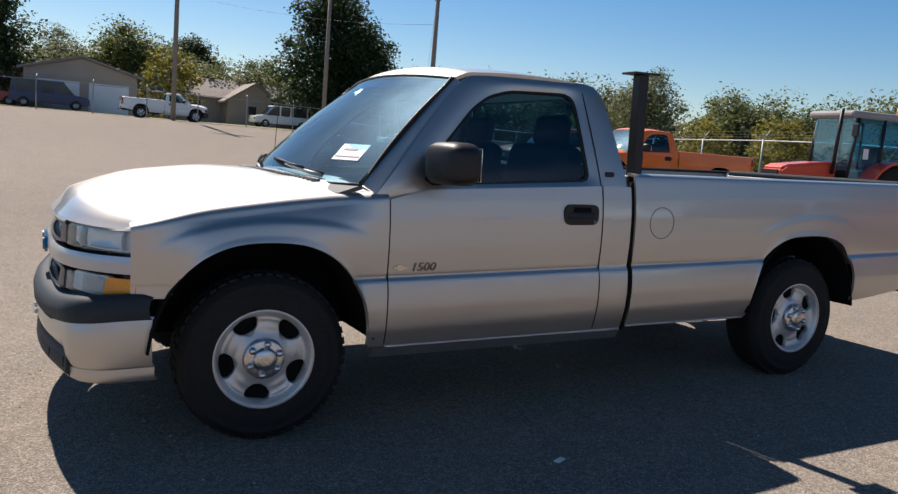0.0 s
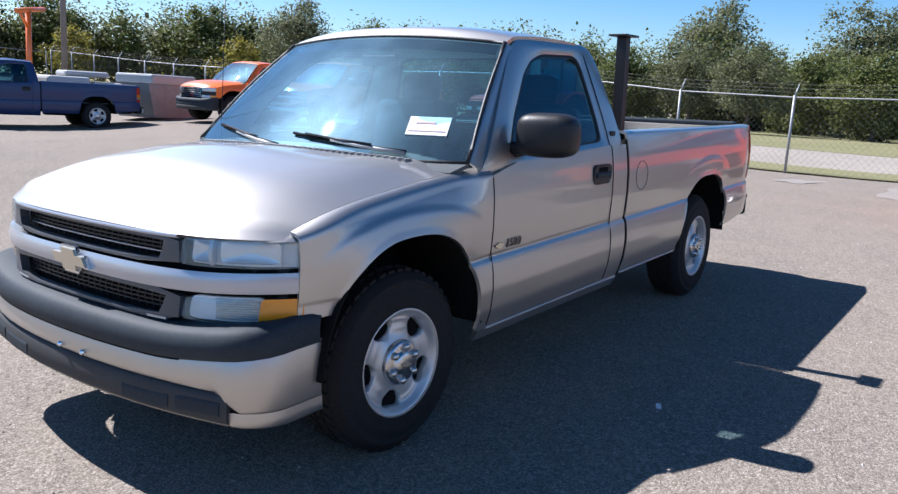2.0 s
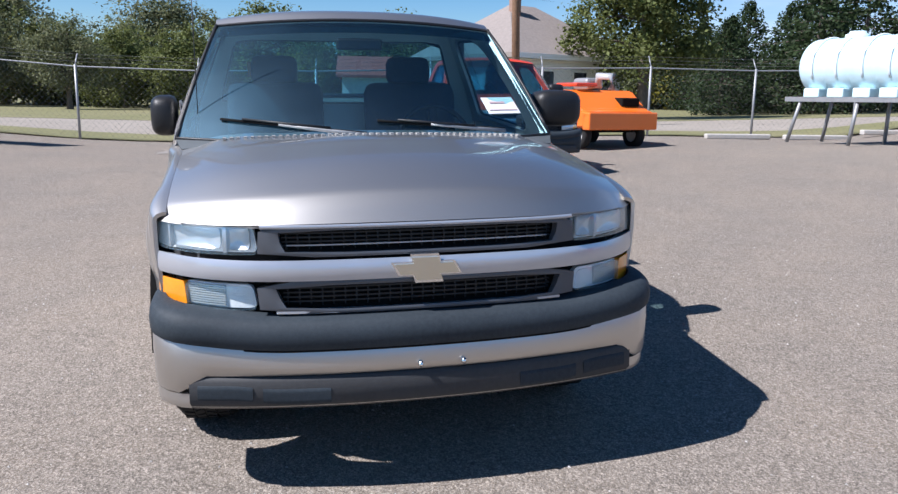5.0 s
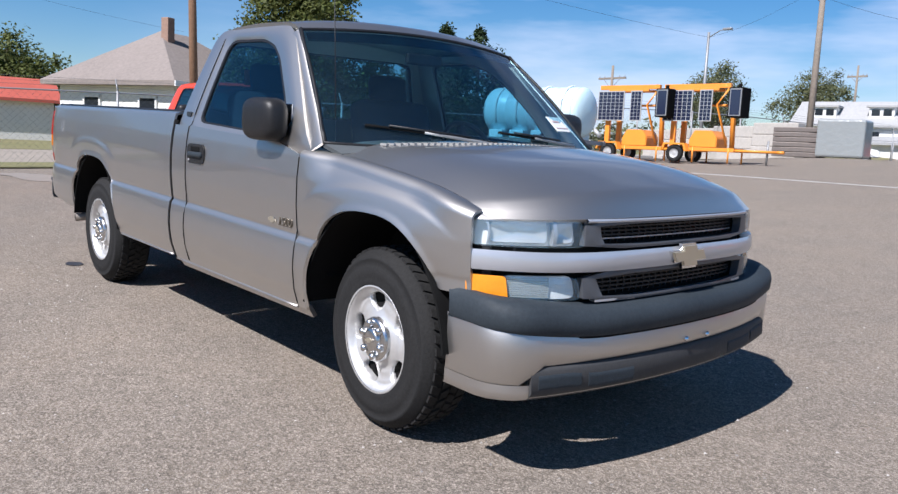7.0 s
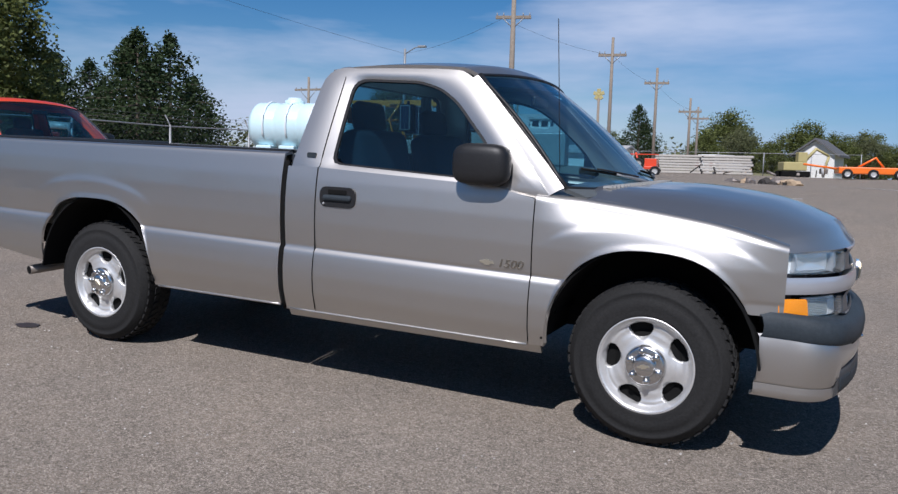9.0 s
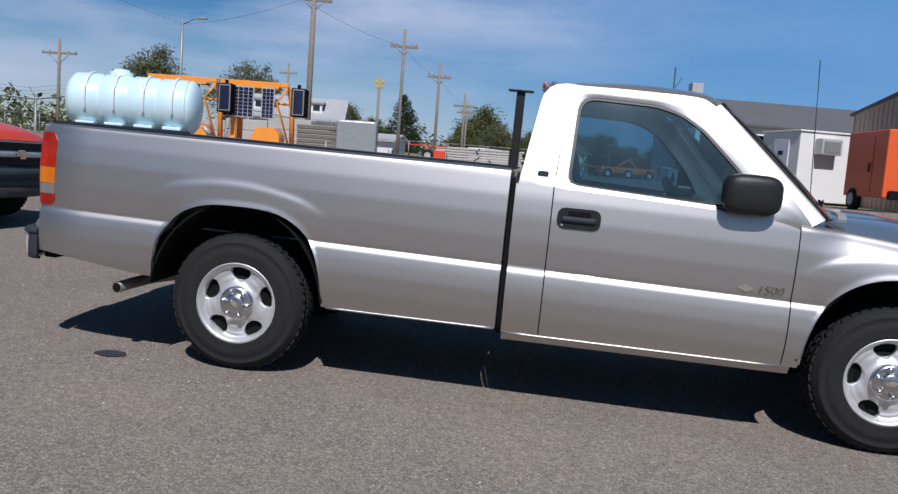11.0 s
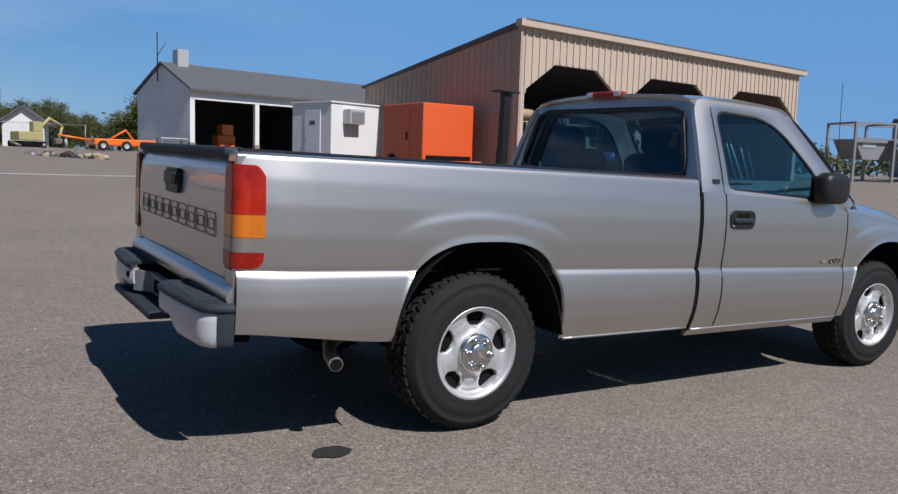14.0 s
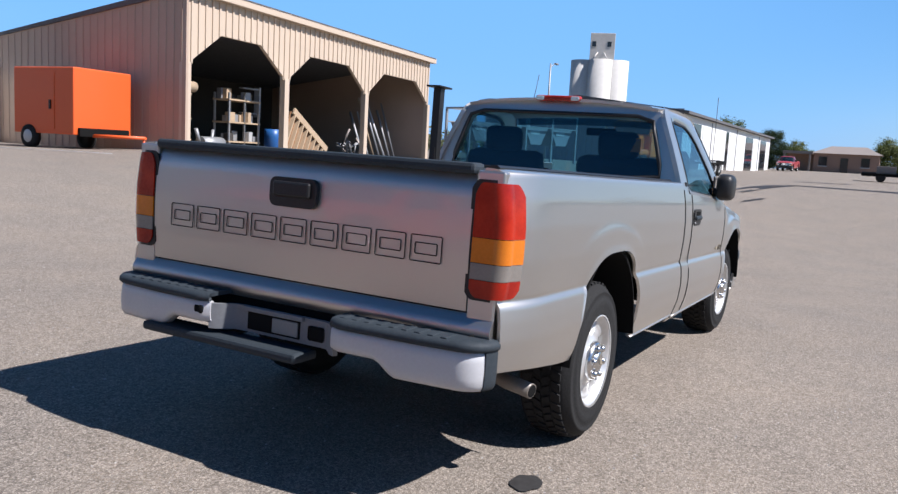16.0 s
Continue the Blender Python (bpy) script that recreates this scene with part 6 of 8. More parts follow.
# near-black: shade inside the open bays put into colour; also on dark scrap
M["shade_and_dirt"] = material("shaded_interior_and_scrap", (0.045, 0.04, 0.036), 0.9, blotch=0.5, blotch_scale=1.0, grain=0.2)
M["timber"] = material("brown_timber", (0.25, 0.13, 0.06), 0.75, grain=0.3, grain_scale=18, blotch=0.4, blotch_scale=1.5)
M["timber_pale"] = material("pale_timber", (0.42, 0.31, 0.20), 0.8, grain=0.3, grain_scale=18, blotch=0.4, blotch_scale=1.5)
M["blue"] = material("blue_plastic", (0.02, 0.10, 0.30), 0.4, blotch=0.2)
M["tank"] = material("pale_blue_poly_tank", (0.60, 0.78, 0.83), 0.35, blotch=0.3, blotch_scale=1.2, color2=(0.40, 0.62, 0.70), grain=0.05)
M["tank_strap"] = material("white_strap", (0.72, 0.78, 0.80), 0.45, blotch=0.2)
M["plant_orange"] = material("equipment_orange", (0.85, 0.30, 0.03), 0.45, 0.0, 0.3, blotch=0.35, blotch_scale=2.5, color2=(0.62, 0.22, 0.03), grain=0.1)
M["solar"] = material("solar_cell", (0.02, 0.025, 0.06), 0.15, 0.2, 0.8, blotch=0.2)
M["yellow"] = material("yellow_sign", (0.42, 0.36, 0.16), 0.6, blotch=0.2)
M["silo"] = material("silo_concrete", (0.55, 0.53, 0.50), 0.85, blotch=0.5, blotch_scale=0.12, color2=(0.42, 0.40, 0.38), grain=0.15, grain_scale=1.5)
M["plastic_sheet"] = material("grey_plastic_wrap", (0.27, 0.29, 0.29), 0.3, 0.0, 0.4, blotch=0.6, blotch_scale=2.0, color2=(0.25, 0.27, 0.27), bump=0.8, bump_scale=6)


M["fence_wire"] = material("dull_fence_wire", (0.13, 0.13, 0.125), 0.7, 0.2, blotch=0.3)


def fence(ax, ay, bx, by, h=1.85, step=3.0, arm=True, mesh=True):
    """Chain-link fence along a line: posts with barbed-wire arms, top rail, diagonal wires."""
    L = math.hypot(bx - ax, by - ay)
    n = max(1, round(L / step))
    root = thing("chain_link_fence", "galvanised chain-link fence with barbed wire arms", "fence", kind="structure")
    ux, uy = (bx - ax) / L, (by - ay) / L
    pts = [(lerp(ax, bx, i / n), lerp(ay, by, i / n)) for i in range(n + 1)]
    pm = bmesh.new()
    tube(pm, [(0, 0, -0.2), (0, 0, h + 0.05)], 0.034, 8)
    if arm:
        tube(pm, [(0, 0, h + 0.03), (-uy * -0.22, ux * -0.22, h + 0.33)], 0.018, 6)
    me = link_mesh("post", pm, M["steel"])
    for x, y in pts:
        o = new("post", me)
        o.parent = root
        o.matrix_basis = upright(x, y)
    part("top_rail", tube(bmesh.new(), [(x, y, gz(x, y) + h) for x, y in pts], 0.021, 6), M["steel"], root)
    if arm:
        bw = bmesh.new()
        for k in (0.12, 0.21, 0.31):
            tube(bw, [(x + uy * k * 0.7, y - ux * k * 0.7, gz(x, y) + h + k) for x, y in pts], 0.004, 3)
        part("barbed_wire", bw, M["fence_wire"], root)
    if mesh:
        verts, faces = [], []
        m = int(L / 0.16)
        k = int(h / 0.16)
        for sg in (1, -1):
            for i in range(-k, m + k):
                s0, s1 = i * 0.16, i * 0.16 + sg * (h - 0.06)
                z0, z1 = 0.05, h - 0.01
                for a, b in ((s0, s1),):
                    lo, hi = (a, b)
                    if min(lo, hi) < 0 or max(lo, hi) > L:
                        continue
                    x0, y0, x1, y1 = ax + ux * lo, ay + uy * lo, ax + ux * hi, ay + uy * hi
                    j = len(verts)
                    r = 0.0022
                    verts += [(x0 - ux * r, y0 - uy * r, gz(x0, y0) + z0), (x0 + ux * r, y0 + uy * r, gz(x0, y0) + z0), (x0 + uy * r, y0 - ux * r, gz(x0, y0) + z0),
                              (x1 - ux * r, y1 - uy * r, gz(x1, y1) + z1), (x1 + ux * r, y1 + uy * r, gz(x1, y1) + z1), (x1 + uy * r, y1 - ux * r, gz(x1, y1) + z1)]
                    faces += [(j, j + 1, j + 4, j + 3), (j + 1, j + 2, j + 5, j + 4), (j + 2, j, j + 3, j + 5)]
        me = bpy.data.meshes.new("chain_link")
        me.from_pydata(verts, [], faces)
        me.materials.append(M["fence_wire"])
        o = tagged(new("chain_link", me), kind="stuff")
        o.parent = root
    return root


fence(fence_x(-40), -40, fence_x(26), 26)
fence(fence_x(26) - 0.2, 26.2, 21.5, 46)
fence(21.3, 46.2, -44, 50.5, h=1.7)
fence(46, -54, -4.5, -54, h=1.6, arm=False)


def utility_pole(x, y, h, r=0.15, arm=0.0, mat="wood_pole", label="weathered wooden utility pole with crossarm", lamp=None, rz=0, lean=0.0, top=0.0):
    root = thing("utility_pole", label, "pole", upright(x, y, rz) @ pose(0, 0, 0, lean, 0, 0), "utility poles")
    part("pole", bars(([(0, 0, -0.5), (0, 0, h * 0.5), (0, 0, h)], [r, r * 0.9, r * 0.72]), seg=10), M[mat], root)
    if arm:
        z = h - 0.9 - top
        part("crossarm", boxes((-arm, arm, -0.06, 0.06, z - 0.07, z + 0.07), bevel=0.01), M[mat], root)
        for sg in (-1, 1):
            part("brace", bars(([(sg * arm * 0.62, 0.05, z - 0.02), (0, 0.05, z - arm * 0.62)], 0.025), seg=5), M["steel"], root)
            for k in (0.55, 0.92):
                part("insulator", bars(([(sg * arm * k, 0, z + 0.05), (sg * arm * k, 0, z + 0.2)], [0.035, 0.025]), seg=8), M["steel"], root)
    if lamp:
        part("lamp_arm", bars(([(0, 0, h - 0.3), (lamp * 0.5, 0, h + 0.05), (lamp, 0, h + 0.1)], 0.03), seg=6), M["steel"], root)
        part("lamp_head", boxes((lamp - 0.28 * (lamp > 0), lamp + 0.28 * (lamp < 0) + 0.25, -0.11, 0.11, h + 0.03, h + 0.15), bevel=0.03), M["steel"], root)
    return root


utility_pole(5.0, 47.2, 12, 0.16, 1.1)
utility_pole(13.3, 43.4, 9.5, 0.14, 0, label="weathered wooden pole with a street lamp arm", lamp=1.3)
utility_pole(17.2, 36.5, 10, 0.15, 1.1)
utility_pole(-9.5, 52, 4.8, 0.11, 0, label="short weathered wooden service pole")
utility_pole(20.2, -7.8, 8.5, 0.14, 0, "brown_pole", "brown wooden pole beyond the fence", lean=-1.5)
utility_pole(10.8, -29.8, 7.8, 0.14, 0.8, rz=15)
utility_pole(8.0, -37.0, 7.1, 0.10, 0.72, rz=10)
utility_pole(7.0, -44, 6.2, 0.10, 0.72, rz=10)
utility_pole(6.1, -51.3, 5.1, 0.10, 0.75, rz=10)
utility_pole(6.8, -60, 5.2, 0.10, 0.8, rz=10)
utility_pole(20.7, -37.8, 7.2, 0.10, 0, "steel", "galvanised street lamp pole", lamp=-1.4)
utility_pole(24, -66, 7.0, 0.11, 0.8)
utility_pole(32, -44, 6.5, 0.12, 1.2)
utility_pole(-50.4, -20.4, 7.0, 0.08, 0, "steel", "thin street lamp pole", lamp=-1.4)
sg_ = thing("sign_pole", "tall pole with round yellow sign", "sign", upright(11.8, -49, 0))
part("pole", bars(([(0, 0, -0.3), (0, 0, 5.0)], 0.09), seg=8), M["wood_pole"], sg_)
bm = bmesh.new()
for a in range(5):
    box(bm, -0.13, 0.13, -0.05, 0.05, 0, 0.27, bevel=0.03, m=Matrix.Translation((0, 0, 5.25)) @ Matrix.Rotation(a * 2 * math.pi / 5, 4, "Y") @ Matrix.Translation((0, 0, 0.12)))
box(bm, -0.12, 0.12, -0.06, 0.06, 5.13, 5.37, bevel=0.03)
part("sign_face", bm, M["yellow"], sg_, "yellow flower-shaped sign")


def wire(*pts, sag=0.5, r=0.006):
    bm = bmesh.new()
    for a, b in zip(pts, pts[1:]):
        a, b = Vector(a), Vector(b)
        tube(bm, [a.lerp(b, i / 10) - Vector((0, 0, sag * 4 * (i / 10) * (1 - i / 10))) for i in range(11)], r, 4)
    return solid("overhead_wire", bm, M["wire"], "thin black overhead power line between poles", "wire", group="overhead wires")


wire((-60, 52, 12), (5, 47.2, 11.8), (17.2, 36.5, 10.2), (34, 12, 9.5), (60, -24, 9.5))
wire((-60, 52, 9.5), (5, 47.2, 9.2), (17.2, 36.5, 8.0))
wire((20.2, -7.8, 8.2), (20.7, -37.8, 8.0), (11.3, -29.8, 8.1), (8.0, -37.0, 7.35), (7, -44, 6.6), (6.1, -51.3, 5.7), (6.8, -60, 5.8), sag=0.22)
wire((17.2, 36.5, 10.5), (15.2, 33.5, 1.0), sag=0.0)


# ---- buildings ----
def ribbed(bm, a, b, z0, z1, step=0.3, depth=0.03, m=None):
    """A metal-sheet wall from plan point a to b with upright ribs, on the side to the left of a to b."""
    L = math.hypot(b[0] - a[0], b[1] - a[1])
    u = Vector(((b[0] - a[0]) / L, (b[1] - a[1]) / L, 0))
    n = Vector((-u.y, u.x, 0))
    k = int(L / step)
    for i in range(k):
        p = Vector((a[0], a[1], 0)) + u * (i + 0.5) * step + n * depth * 0.5
        zt = z1(((i + 0.5) * step) / L) if callable(z1) else z1
        w = step * 0.12
        vs = [bm.verts.new(p + u * du + n * dn + Vector((0, 0, z))) for z in (z0, zt) for du, dn in ((-w, 0), (w, 0), (w * 0.5, depth), (-w * 0.5, depth))]
        for q in ((0, 1, 5, 4), (1, 2, 6, 5), (2, 3, 7, 6), (3, 0, 4, 7), (4, 5, 6, 7)):
            bm.faces.new([vs[j] for j in q])
    return bm


def wall_plate(bm, a, b, z0, z1, t=0.12):
    """A plain wall between plan points; z1 may be a pair for a sloping top."""
    za, zb = z1 if isinstance(z1, tuple) else (z1, z1)
    L = math.hypot(b[0] - a[0], b[1] - a[1])
    n = Vector((-(b[1] - a[1]) / L, (b[0] - a[0]) / L, 0)) * t
    A, B = Vector((a[0], a[1], 0)), Vector((b[0], b[1], 0))
    vs = [bm.verts.new(p + o + Vector((0, 0, z))) for o in (Vector((0, 0, 0)), -n) for p, z in ((A, z0), (B, z0), (B, zb), (A, za))]
    for q in ((0, 1, 2, 3), (7, 6, 5, 4), (0, 4, 5, 1), (1, 5, 6, 2), (2, 6, 7, 3), (3, 7, 4, 0)):
        bm.faces.new([vs[j] for j in q])
    return bm


# open-fronted tan shed: local x along the front (0 to 16.5), y back (0 to -9)
S0 = (-11.5, -16.04)
shed = thing("equipment_shed", "open-fronted tan metal equipment shed with chamfered bays", "shed", pose(S0[0], S0[1], 0.9, 0, 0, 185.3))
SW, SD, FH, BH = 16.5, 9.0, 4.6, 3.22
BAYS = (0.0, 4.9, 10.5, 16.5)
# front panel with three chamfered openings
for x0, x1 in zip(BAYS, BAYS[1:]):
    xa, xb = x0 + 0.22, x1 - 0.22
    poly = [(x0, 2.6), (xa, 2.6), (xa, 2.72), (xa + 1.25, 3.58), (xb - 1.25, 3.58), (xb, 2.72), (xb, 2.6), (x1, 2.6), (x1, FH), (x0, FH)]
    part("front_panel", prism(bmesh.new(), poly, "y", -0.06, 0.06), M["siding_tan"], shed)
bm = bmesh.new()
for x0, x1 in zip(BAYS, BAYS[1:]):
    k = int((x1 - x0) / 0.3)
    for i in range(k):
        x = x0 + (i + 0.5) * (x1 - x0) / k
        d = min(x - x0, x1 - x) - 0.22
        z0 = 2.62 if d < 0 else min(3.58, 2.72 + d * 0.688)
        box(bm, x - 0.035, x + 0.035, -0.095, -0.06, z0 + 0.03, FH)
part("front_ribs", bm, M["siding_tan"], shed)
for x in BAYS:
    part("post", boxes((x - 0.13, x + 0.13, -0.1, 0.12, -0.4, 2.62), bevel=0.01), M["siding_tan"], shed)
part("fascia", boxes((-0.25, SW + 0.25, -0.28, 0.0, FH - 0.02, FH + 0.2), bevel=0.01), M["siding_tan"], shed)
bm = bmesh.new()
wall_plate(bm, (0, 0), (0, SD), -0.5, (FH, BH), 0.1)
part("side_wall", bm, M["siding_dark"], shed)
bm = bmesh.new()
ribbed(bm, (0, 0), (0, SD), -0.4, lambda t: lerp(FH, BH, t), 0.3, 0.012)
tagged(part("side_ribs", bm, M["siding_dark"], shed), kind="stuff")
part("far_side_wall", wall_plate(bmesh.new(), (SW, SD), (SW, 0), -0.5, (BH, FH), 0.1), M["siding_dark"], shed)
# back wall and floor carry the bay's shade in their colour
part("back_wall", wall_plate(bmesh.new(), (0, SD), (SW, SD), -0.5, BH + 0.1, 0.1), M["shade_and_dirt"], shed)
bm = bmesh.new()
prism(bm, [(-0.28, FH + 0.16), (0.0, FH - 0.01), (SD + 0.2, BH - 0.03), (SD + 0.2, BH + 0.05), (-0.28, FH + 0.22)], "x", -0.08, SW + 0.2)
part("roof", bm, M["roof_grey"], shed)
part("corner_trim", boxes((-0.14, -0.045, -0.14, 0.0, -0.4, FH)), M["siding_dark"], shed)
part("shed_floor", boxes((0.1, SW - 0.1, 0.1, SD - 0.1, -0.3, 0.02)), M["shade_and_dirt"], shed)
SH = shed.matrix_basis


def in_shed(name, bm, mat, label, category, x, y, z=0.03, rz=0, rx=0, ry=0, group=""):
    return solid(name, bm, mat, label, category, SH @ pose(x, y, z, rx, ry, rz), group)


rnd = random.Random(31)
for x in (0.9, 3.6, 4.4):
    rk = thing("storage_rack", "steel storage rack loaded with odd parts", "rack", SH @ pose(x, 1.3, 0.02), "shed racks")
    for dx in (-0.4, 0.4):
        for dy in (-0.3, 0.3):
            part("upright", boxes((dx - 0.03, dx + 0.03, dy - 0.03, dy + 0.03, 0, 2.0)), M["steel"], rk)
    for z in (0.35, 1.0, 1.75):
        part("shelf", boxes((-0.45, 0.45, -0.35, 0.35, z, z + 0.05)), M["timber_pale"], rk)
    for z in (0.4, 1.05, 1.8):
        for i in range(3):
            a, h = rnd.uniform(-0.3, 0.3), rnd.uniform(0.1, 0.35)
            solid("parts_box", boxes((-0.12, 0.12, -0.12, 0.12, 0, h), bevel=0.01), M[rnd.choice(("steel", "timber_pale", "shade_and_dirt", "bumper_white"))], "small crate of spare parts on a rack shelf", "box",
                  SH @ pose(x + a, 1.3 + rnd.uniform(-0.15, 0.15), z + 0.022, 0, 0, rnd.uniform(-20, 20)), "rack parts")
in_shed("canvas_roll", bars(([(-0.55, 0, 0), (0.55, 0, 0)], 0.17), seg=14), M["timber_pale"], "tan rolled tarpaulin on top of a rack", "roll", 0.95, 0.95, 2.03, 6)
in_shed("steel_beam", boxes((-1.9, 1.9, -0.2, 0.2, 0, 0.5), bevel=0.02), M["timber"], "rusty brown spreader body stored in the shed", "machine", 2.6, 4.0, 0.55)
in_shed("water_pump", bars(([(-0.5, 0, 0.25), (0.5, 0, 0.25)], 0.22), ([(0, 0, 0), (0.1, 0, 0.7)], 0.05), ([(-0.5, 0, 0.2), (-0.7, 0, 0.7)], 0.06), seg=12), M["steel"], "grey portable pump standing on the shed floor", "pump", 2.2, 0.9, 0.05)
bm = bmesh.new()
lathe(bm, ((0.001, 0), (0.29, 0), (0.3, 0.02), (0.29, 0.3), (0.3, 0.32), (0.29, 0.6), (0.3, 0.88), (0.001, 0.88)), 20, axis="z")
in_shed("drum", bm, M["blue"], "blue plastic drum beside a shed post", "drum", 5.5, 0.9)
ld = thing("leaning_stair", "brown timber stair section leaning in the shed", "stairs", SH @ pose(7.6, 1.0, 0.1, 0, 28, 4))
part("stringer", boxes((-1.4, 1.6, -0.04, 0.04, 0.9, 1.15), bevel=0.01), M["timber_pale"], ld)
part("panel", boxes((-1.4, 1.5, 0.1, 0.16, -0.5, 1.0)), M["timber"], ld)
for i in range(8):
    part("tread", boxes((-1.3 + i * 0.36, -1.24 + i * 0.36, -0.06, 0.1, -0.5, 0.95)), M["timber_pale"], ld)
for i in range(7):
    in_shed("leaning_pipe", bars(([(0, 0, 0), (rnd.uniform(-0.4, 0.5), 0.8, rnd.uniform(1.8, 2.7))], rnd.uniform(0.03, 0.07)), seg=8), M[rnd.choice(("steel", "bumper_white", "timber_pale"))], "long pipe leaning in the shed bay", "pipe", 12.6 + i * 0.5, 1.2, 0.03, group="leaning pipes")
for i in range(9):
    in_shed("scrap_fitting", bars(([(0, 0, 0.1), (rnd.uniform(-0.4, 0.4), rnd.uniform(-0.2, 0.2), rnd.uniform(0.2, 0.7)), (rnd.uniform(-0.4, 0.4), 0.1, rnd.uniform(0.3, 1.2))], 0.05), seg=7), M[rnd.choice(("steel", "rust", "bumper_white"))],
            "bent metal pipe fitting on a heap", "scrap", 11.0 + rnd.uniform(-0.6, 0.8), 0.9 + rnd.uniform(-0.2, 0.3), 0.03, rnd.uniform(0, 180), group="scrap heap")
in_shed("wall_shelf", boxes((-0.5, 0.5, -0.1, 0.1, 0, 0.04), (-0.5, 0.5, -0.1, 0.1, 0.45, 0.49), (-0.5, 0.5, -0.1, 0.1, 0.9, 0.94), (0.42, 0.5, -0.12, 0.12, -0.1, 1.0)), M["bumper_white"], "white open cabinet in the shed", "cabinet", 6.1, 2.4, 1.45)

# grey-roofed white garage with open bays
gar = thing("garage", "white garage with grey gable roof and open bays", "garage", pose(-8.5, -42.6, 1.42, 0, 0, 192))
GL, GD, GE, GR = 18.0, 7.0, 3.55, 5.1
for x in (0.0, 4.2, 8.4, 12.6, GL):
    part("post", boxes((x - 0.14, x + 0.14, -0.02, 0.2, 0.5, 3.0)), M["siding_white"], gar)
    part("post_base", boxes((x - 0.17, x + 0.17, -0.05, 0.24, -0.4, 0.5), bevel=0.01), M["brick"], gar)
part("lintel", boxes((-0.15, GL, -0.02, 0.15, 2.95, GE)), M["siding_white"], gar)
bm = bmesh.new()
prism(bm, [(0, -0.4), (GD, -0.4), (GD, GE), (GD / 2, GR), (0, GE)], "x", -0.15, 0.0)
part("gable_wall", bm, M["door_white"], gar)
# garage inside painted near-black to stand for its shade
part("back_wall", boxes((0, GL, GD - 0.1, GD, -0.4, GE)), M["shade_and_dirt"], gar)
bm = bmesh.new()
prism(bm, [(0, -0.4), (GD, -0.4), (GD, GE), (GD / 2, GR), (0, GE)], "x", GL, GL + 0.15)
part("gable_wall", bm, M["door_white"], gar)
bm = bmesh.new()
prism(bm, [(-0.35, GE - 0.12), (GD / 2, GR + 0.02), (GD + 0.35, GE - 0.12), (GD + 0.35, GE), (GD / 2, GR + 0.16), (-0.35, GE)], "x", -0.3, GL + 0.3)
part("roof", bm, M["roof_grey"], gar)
part("garage_floor", boxes((0.1, GL, 0.2, GD - 0.1, -0.3, 0.03)), M["shade_and_dirt"], gar)
part("inner_partition", boxes((9.0, 9.1, 0.3, GD - 0.2, 0.0, 3.0)), M["shade_and_dirt"], gar)
ch = part("vent_box", boxes((0.6, 1.3, 3.0, 3.7, GR - 0.3, GR + 0.95), bevel=0.02), M["bumper_white"], gar)
part("mast", bars(([(-0.3, 3.8, GR - 1.0), (-0.3, 3.8, GR + 1.9)], 0.04), ([(-0.3, 3.8, GR + 0.5), (0.2, 3.8, GR + 1.3)], 0.02), seg=6), M["wire"], gar)
solid("yard_tractor", boxes((-0.6, 0.6, -0.4, 0.4, 0.3, 1.0), (-0.3, 0.5, -0.35, 0.35, 1.0, 1.7), (-0.5, -0.2, -0.5, -0.4, 0, 0.6), (0.2, 0.5, -0.5, -0.4, 0, 0.6), bevel=0.05), M["orange"], "small orange machine inside the dark garage bay", "machine",
      gar.matrix_basis @ pose(3.4, 2.6, 0.03))

# white portable office with wall air unit
off = thing("portable_office", "white portable office cabin with wall air conditioner", "cabin", pose(-8.35, -23.1, 0.9, 0, 0, 196))
part("shell", boxes((0, 4.6, 0, 2.3, 0.05, 2.4), bevel=0.03), M["siding_white"], off)
part("roof_lip", boxes((-0.05, 4.65, -0.05, 2.35, 2.4, 2.46), bevel=0.01), M["siding_white"], off)
dr = part("door", boxes((-0.03, 0.0, 0.6, 1.5, 0.1, 2.15), bevel=0.008), M["door_white"], off)
part("door_handle", boxes((-0.07, -0.03, 1.35, 1.42, 1.05, 1.15), bevel=0.01), M["steel"], dr)
part("door_window", boxes((-0.036, -0.028, 0.9, 1.2, 1.6, 1.75)), M["dark_glass"], dr)
ac = part("air_conditioner", boxes((0.55, 1.3, -0.42, -0.0, 1.65, 2.2), bevel=0.04), M["bumper_white"], off)
part("grille", boxes((0.62, 1.22, -0.435, -0.42, 1.72, 2.1), bevel=0.005), M["steel"], ac)
part("skid", boxes((0.1, 4.5, 0.1, 2.2, -0.3, 0.05)), M["void"], off)

# enclosed orange trailer
tr = thing("cargo_trailer", "plain orange enclosed cargo trailer on the lot", "trailer", pose(-9.8, -18.85, gz(-9.8, -18.8) - 0.02, 0, 0, 3))
M["trailer_orange"] = paint("faded_red_orange_paint", (0.70, 0.10, 0.014), rough=0.5, coat=0.15)
part("box", boxes((-0.98, 0.98, -1.08, 1.35, 0.42, 2.25), bevel=0.03), M["trailer_orange"], tr)
part("door", boxes((0.98, 0.995, -0.15, 0.6, 0.55, 2.1), bevel=0.005), M["trailer_orange"], tr)
part("latch", boxes((0.99, 1.03, 0.42, 0.48, 1.1, 1.35)), M["black"], tr)
